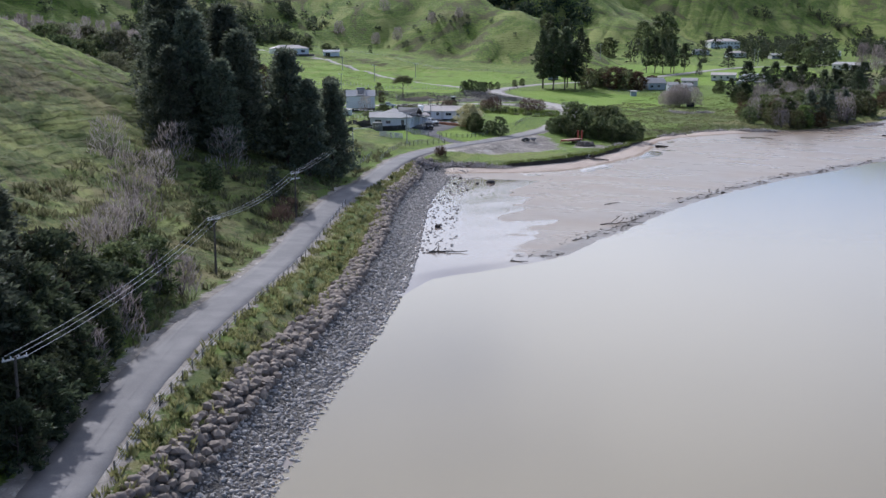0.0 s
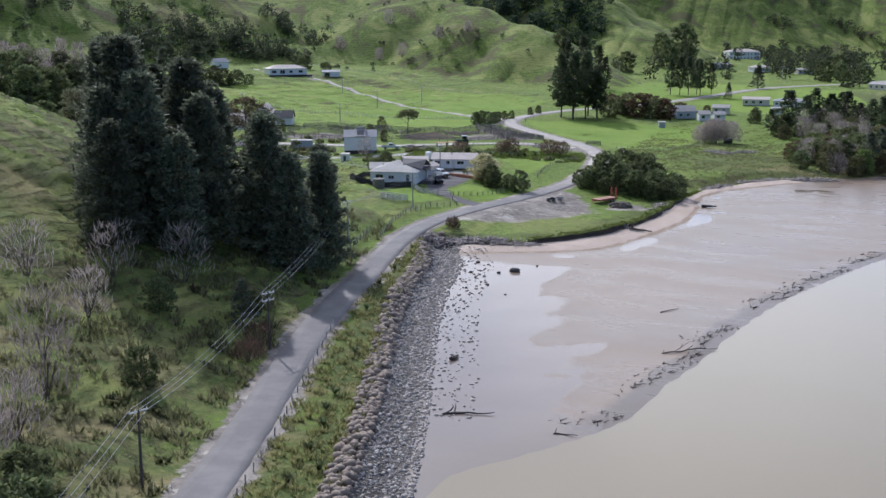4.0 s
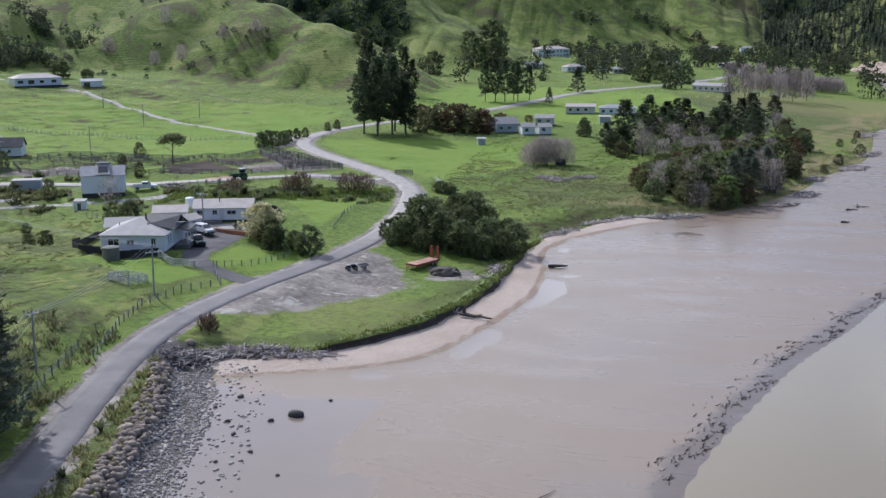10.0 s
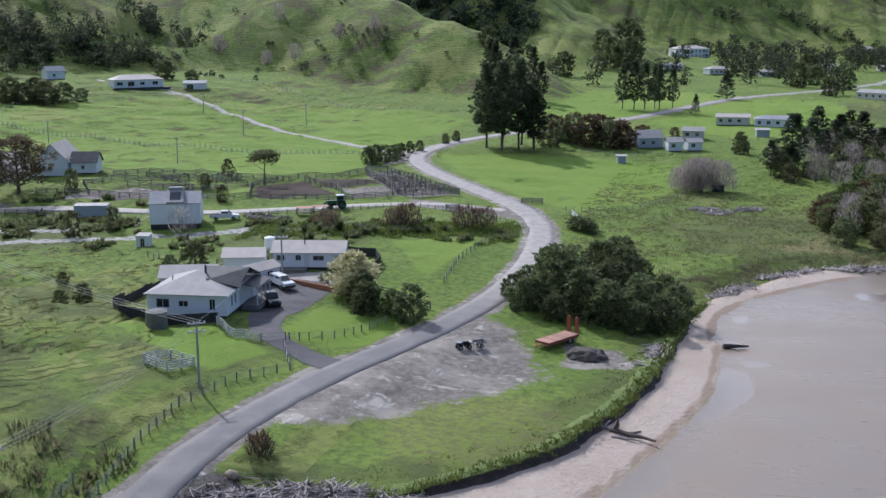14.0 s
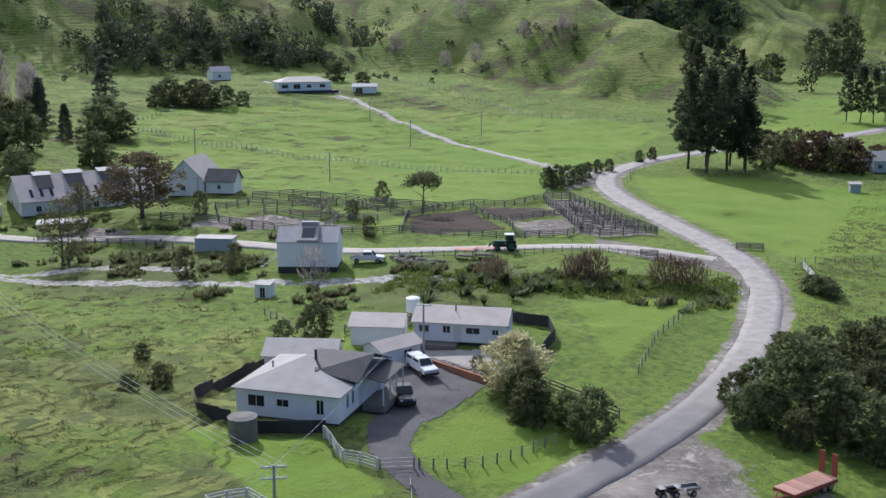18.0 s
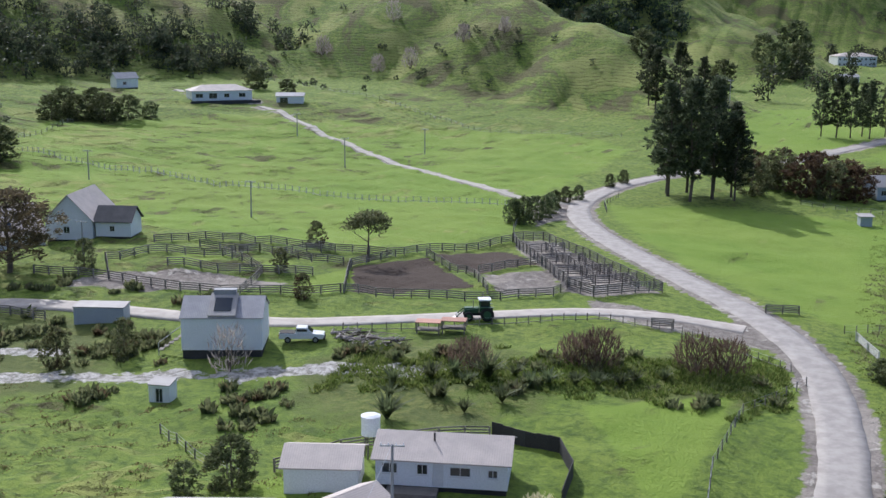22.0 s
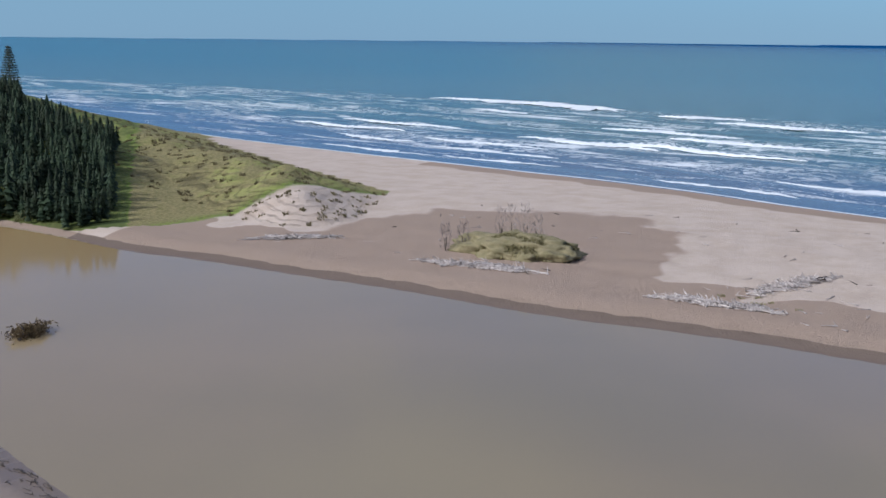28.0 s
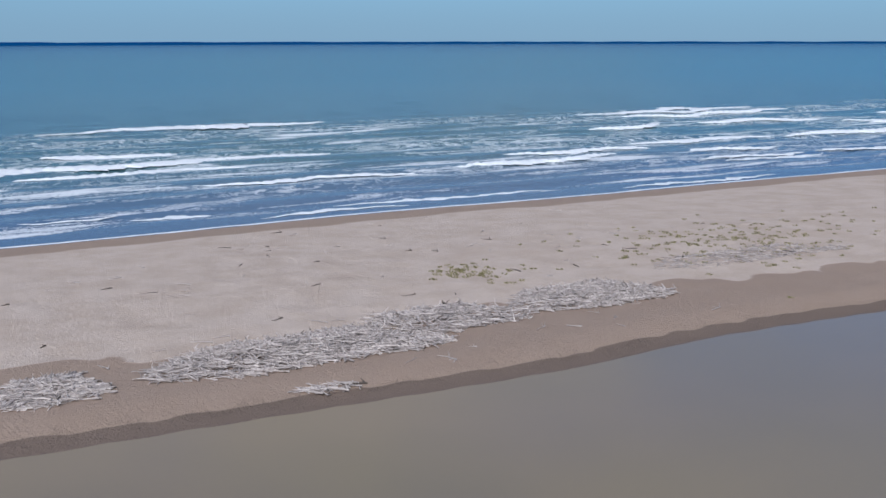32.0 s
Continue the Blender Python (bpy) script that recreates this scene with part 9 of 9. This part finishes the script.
# ---------- eroded bank across the river ----------
def cliff():
    """A pale slumped face with gullies, standing in the foot of the headland."""
    m, nt, b = mat_new("pale_clay")
    co = place(nt)
    col = mix(nt, span(nt, noise_tex(nt, 0.16, 4, 0.6, co), 0.35, 0.65), (0.33, 0.245, 0.18), (0.46, 0.36, 0.28))
    col = mix(nt, span(nt, noise_tex(nt, 0.5, 5, 0.7, co), 0.52, 0.75), col, (0.15, 0.13, 0.07))
    nt.links.new(col, b.inputs["Base Color"])
    b.inputs["Roughness"].default_value = 0.95
    bump(nt, b, noise_tex(nt, 0.9, 5, 0.7, co), 0.8, 0.5)
    a, c = Vector((100, 985, 0)), Vector((152, 912, 0))
    d = (c - a)
    side = Vector((d.y, -d.x, 0)).normalized() * -1
    n, k = 60, 24
    verts, faces = [], []
    for i in range(n + 1):
        t = i / n
        for j in range(k + 1):
            q = j / k
            h = (6 + 13 * max(0.0, math.sin(math.pi * max(0.0, t * 1.25 - 0.3))) ** 0.8) * (1 + 0.09 * math.sin(t * 17) + 0.05 * math.sin(t * 43 + 1))
            gully = 2.2 * math.sin(t * 23 + 2.5 * math.sin(q * 3 + t * 5)) * q * (1 - 0.4 * q) + 0.9 * math.sin(t * 71 + q * 6) * math.sin(t * 13)
            p = a + d * t + side * (q * 24 + gully - 6)
            verts.append((p.x, p.y, 2.5 + h * (q ** 1.25) + 0.5 * math.sin(t * 60 + q * 20)))
    for i in range(n):
        for j in range(k):
            s = i * (k + 1) + j
            faces.append((s, s + k + 1, s + k + 2, s + 1))
    ob = new("cliff", mesh_np("cliff", np.array(verts), np.array(faces), m, True))
    tagged(ob, "pale eroded clay face above the river", "cliff", kind="structure")


cliff()
for x_, y_, lab_ in ((-60.5, 397.5, "tangled heap of pale timber and rubbish in a paddock"), (-56.8, 394, "stack of grey planks and branches in a paddock"), (-51, 401, "low heap of pale branches in a paddock")):
    pile(x_, y_, 30, 3.0, 1.6, 90, int(-x_), lab_, 0.6, 0.2, 2.6, 12)
for x_, y_, rz_, lab_ in ((-138.2, 344.6, 20, "heap of pale scrap and boards beside the driveway"), (-134.5, 343.5, 20, "dark heap of scrap timber beside the driveway")):
    pile(x_, y_, rz_, 2.8, 1.4, 70, int(-x_), lab_, 1.3, 0.4, 1.8, 14)
firewood = pile(-107.5, 301.2, -15, 4.4, 0.7, 160, 77, "low wall of stacked orange-brown firewood", 0.9, 0.0, 0.8, 30)
BRICKRED = surface("brick_red", (0.34, 0.14, 0.075), (0.42, 0.2, 0.11), 0.9, 1.0, 12, relief=0.3)
retain = new("retaining_wall", bm_mesh("retaining_wall", boxes(((-7.5, -0.15, -0.5), (7.5, 0.15, 0.75)), bevel=0.03), BRICKRED))
retain.matrix_basis = on_ground(-108.3, 300.6, -21)
tagged(retain, "low rust-red retaining wall beside the forecourt", "wall")
for x_, y_ in ((-131.2, 350.2), (-128.5, 351.6)):
    rack = empty("timber_rack", on_ground(x_, y_, 15), "open timber cattle rack beside the driveway", "rack")
    part("deck", boxes(((-1.4, -0.8, 0.5), (1.4, 0.8, 0.62))), TIMBER, rack)
    part("roof", boxes(((-1.5, -0.9, 1.5), (1.5, 0.9, 1.58))), DECKWOOD, rack)
    for u_ in (-1.3, 1.3):
        for w_ in (-0.7, 0.7):
            part("leg", boxes(((u_ - 0.06, w_ - 0.06, -0.3), (u_ + 0.06, w_ + 0.06, 1.498))), TIMBER, rack)


# weed and twigs left along the channel's edge
def tideline():
    rng = np.random.RandomState(91)
    kinds = [me_arrays(log_mesh(970 + i, 1.0, 0.04, 1, 0.15, DARKWOOD)) for i in range(3)]
    pl = []
    line = [Vector(p) for p in EDGE if 150 < p[1] < 480]
    for a, b in zip(line, line[1:]):
        d = b - a
        side = Vector((-d.y, d.x)).normalized()
        for _ in range(int(d.length * 5)):
            t, o = rng.uniform(0, 1), 1.2 + abs(rng.normal(0, 0.7)) + (3 * rng.uniform() if rng.uniform() < 0.25 else 0)
            q = a + d * t + side * (o + 0.8 * math.sin(t * 3 + a.y * 0.3))
            if ripple(np.array([q.x]), np.array([q.y]), 26, 8)[0] > -0.35:
                pl.append((q.x, q.y, max(gz(q.x, q.y), 0.0) + 0.02, rng.uniform(0.3, 1.3), math.atan2(d.y, d.x) + rng.normal(0, 0.35), rng.normal(0, 0.3)))
    joined("tide_wrack", kinds, pl, DARKWOOD, "dark line of weed and twigs at the channel edge", "wrack")


tideline()


# the eroded turf edge above the beach: a dark earth face under an overhanging lip
def scarp():
    line = [Vector(p) for p in BANK]
    pts = []
    for a, b in zip(line, line[1:]):
        for i in range(max(1, int((b - a).length / 0.7))):
            pts.append(a.lerp(b, i / max(1, int((b - a).length / 0.7))))
    pts = [p for p in pts if 240.5 < p.y < 322 and p.x > -86]
    verts, faces = [], []
    rng = np.random.RandomState(17)
    for i, p in enumerate(pts):
        d = (pts[min(i + 1, len(pts) - 1)] - pts[max(i - 1, 0)]).normalized()
        side = Vector((-d.y, d.x))
        w = 0.35 * math.sin(i * 0.31) * math.sin(i * 0.11 + 1) + rng.normal(0, 0.08)
        fade = min(1.0, i / 12, (len(pts) - 1 - i) / 30)
        foot = gz(*(p - side * 1.6)) - 0.1
        top = max(foot + 0.15, foot + 0.15 + (0.85 + 0.3 * math.sin(i * 0.17) * math.sin(i * 0.07 + 2) + 0.1 * math.sin(i * 0.9)) * fade * (1.0 if p.y < 292 else 0.6))
        inner = p + side * (2.3 + w)
        for o, z in ((-1.3, foot - 0.15), (-0.75, foot + 0.22 * fade), (-0.45, foot + 0.6 * (top - foot)), (-0.62, top - 0.10), (-0.5, top + 0.02), (0.7, top + 0.03), (2.3, min(top, gz(inner.x, inner.y) - 0.08))):
            q = p + side * (o + w)
            verts.append((q.x, q.y, z + rng.normal(0, 0.025)))
    for i in range(len(pts) - 1):
        for j in range(6):
            s = i * 7 + j
            faces.append((s, s + 7, s + 8, s + 1))
    index = [0 if j < 3 else 1 for i in range(len(pts) - 1) for j in range(6)]
    earth = surface("bank_earth", (0.05, 0.04, 0.031), (0.12, 0.095, 0.072), 0.95, 0.8, 6, relief=0.9, depth=0.12)
    turf = surface("bank_turf", (0.10, 0.155, 0.03), (0.19, 0.22, 0.06), 0.95, 0.5, 4, relief=0.9, depth=0.12)
    ob = new("eroded_bank", mesh_np("eroded_bank", np.array(verts), np.array(faces), [earth, turf], False, index))
    fringe = np.array([(p.x + rng.normal(0, 0.5), p.y + rng.normal(0, 0.5)) for p in pts for _ in range(7)])
    tops = np.interp(np.repeat(np.arange(len(pts)), 7), np.arange(len(pts)), [verts[7 * i + 5][2] for i in range(len(pts))])
    tuft = cover("lip_grass", fringe, np.full(len(fringe), 0.4), "marsh", 81, 7, np.full(len(fringe), 0.5), "ragged grass hanging over the eroded bank")
    co = np.empty(len(tuft.data.vertices) * 3, np.float32)
    tuft.data.vertices.foreach_get("co", co)
    co = co.reshape(-1, 3)
    base = ground(fringe[:, 0], fringe[:, 1])
    co[:, 2] += np.repeat(tops - base, 28)
    tuft.data.vertices.foreach_set("co", co.ravel())
    tagged(ob, "dark eroded earth edge of turf above the beach", "bank", kind="structure")


scarp()
rng_s = np.random.RandomState(56)
for i_ in range(46):
    y_ = rng_s.uniform(120, 290)
    x_ = np.interp(y_, [p[1] for p in FAR], [p[0] for p in FAR]) + rng_s.uniform(8, 34)
    drift(x_, y_, rng_s.normal(80, 40), rng_s.uniform(1.0, 3.5), rng_s.uniform(0.06, 0.16), 1300 + i_, "bleached driftwood strewn beside the heaps", False, int(rng_s.randint(0, 4)))
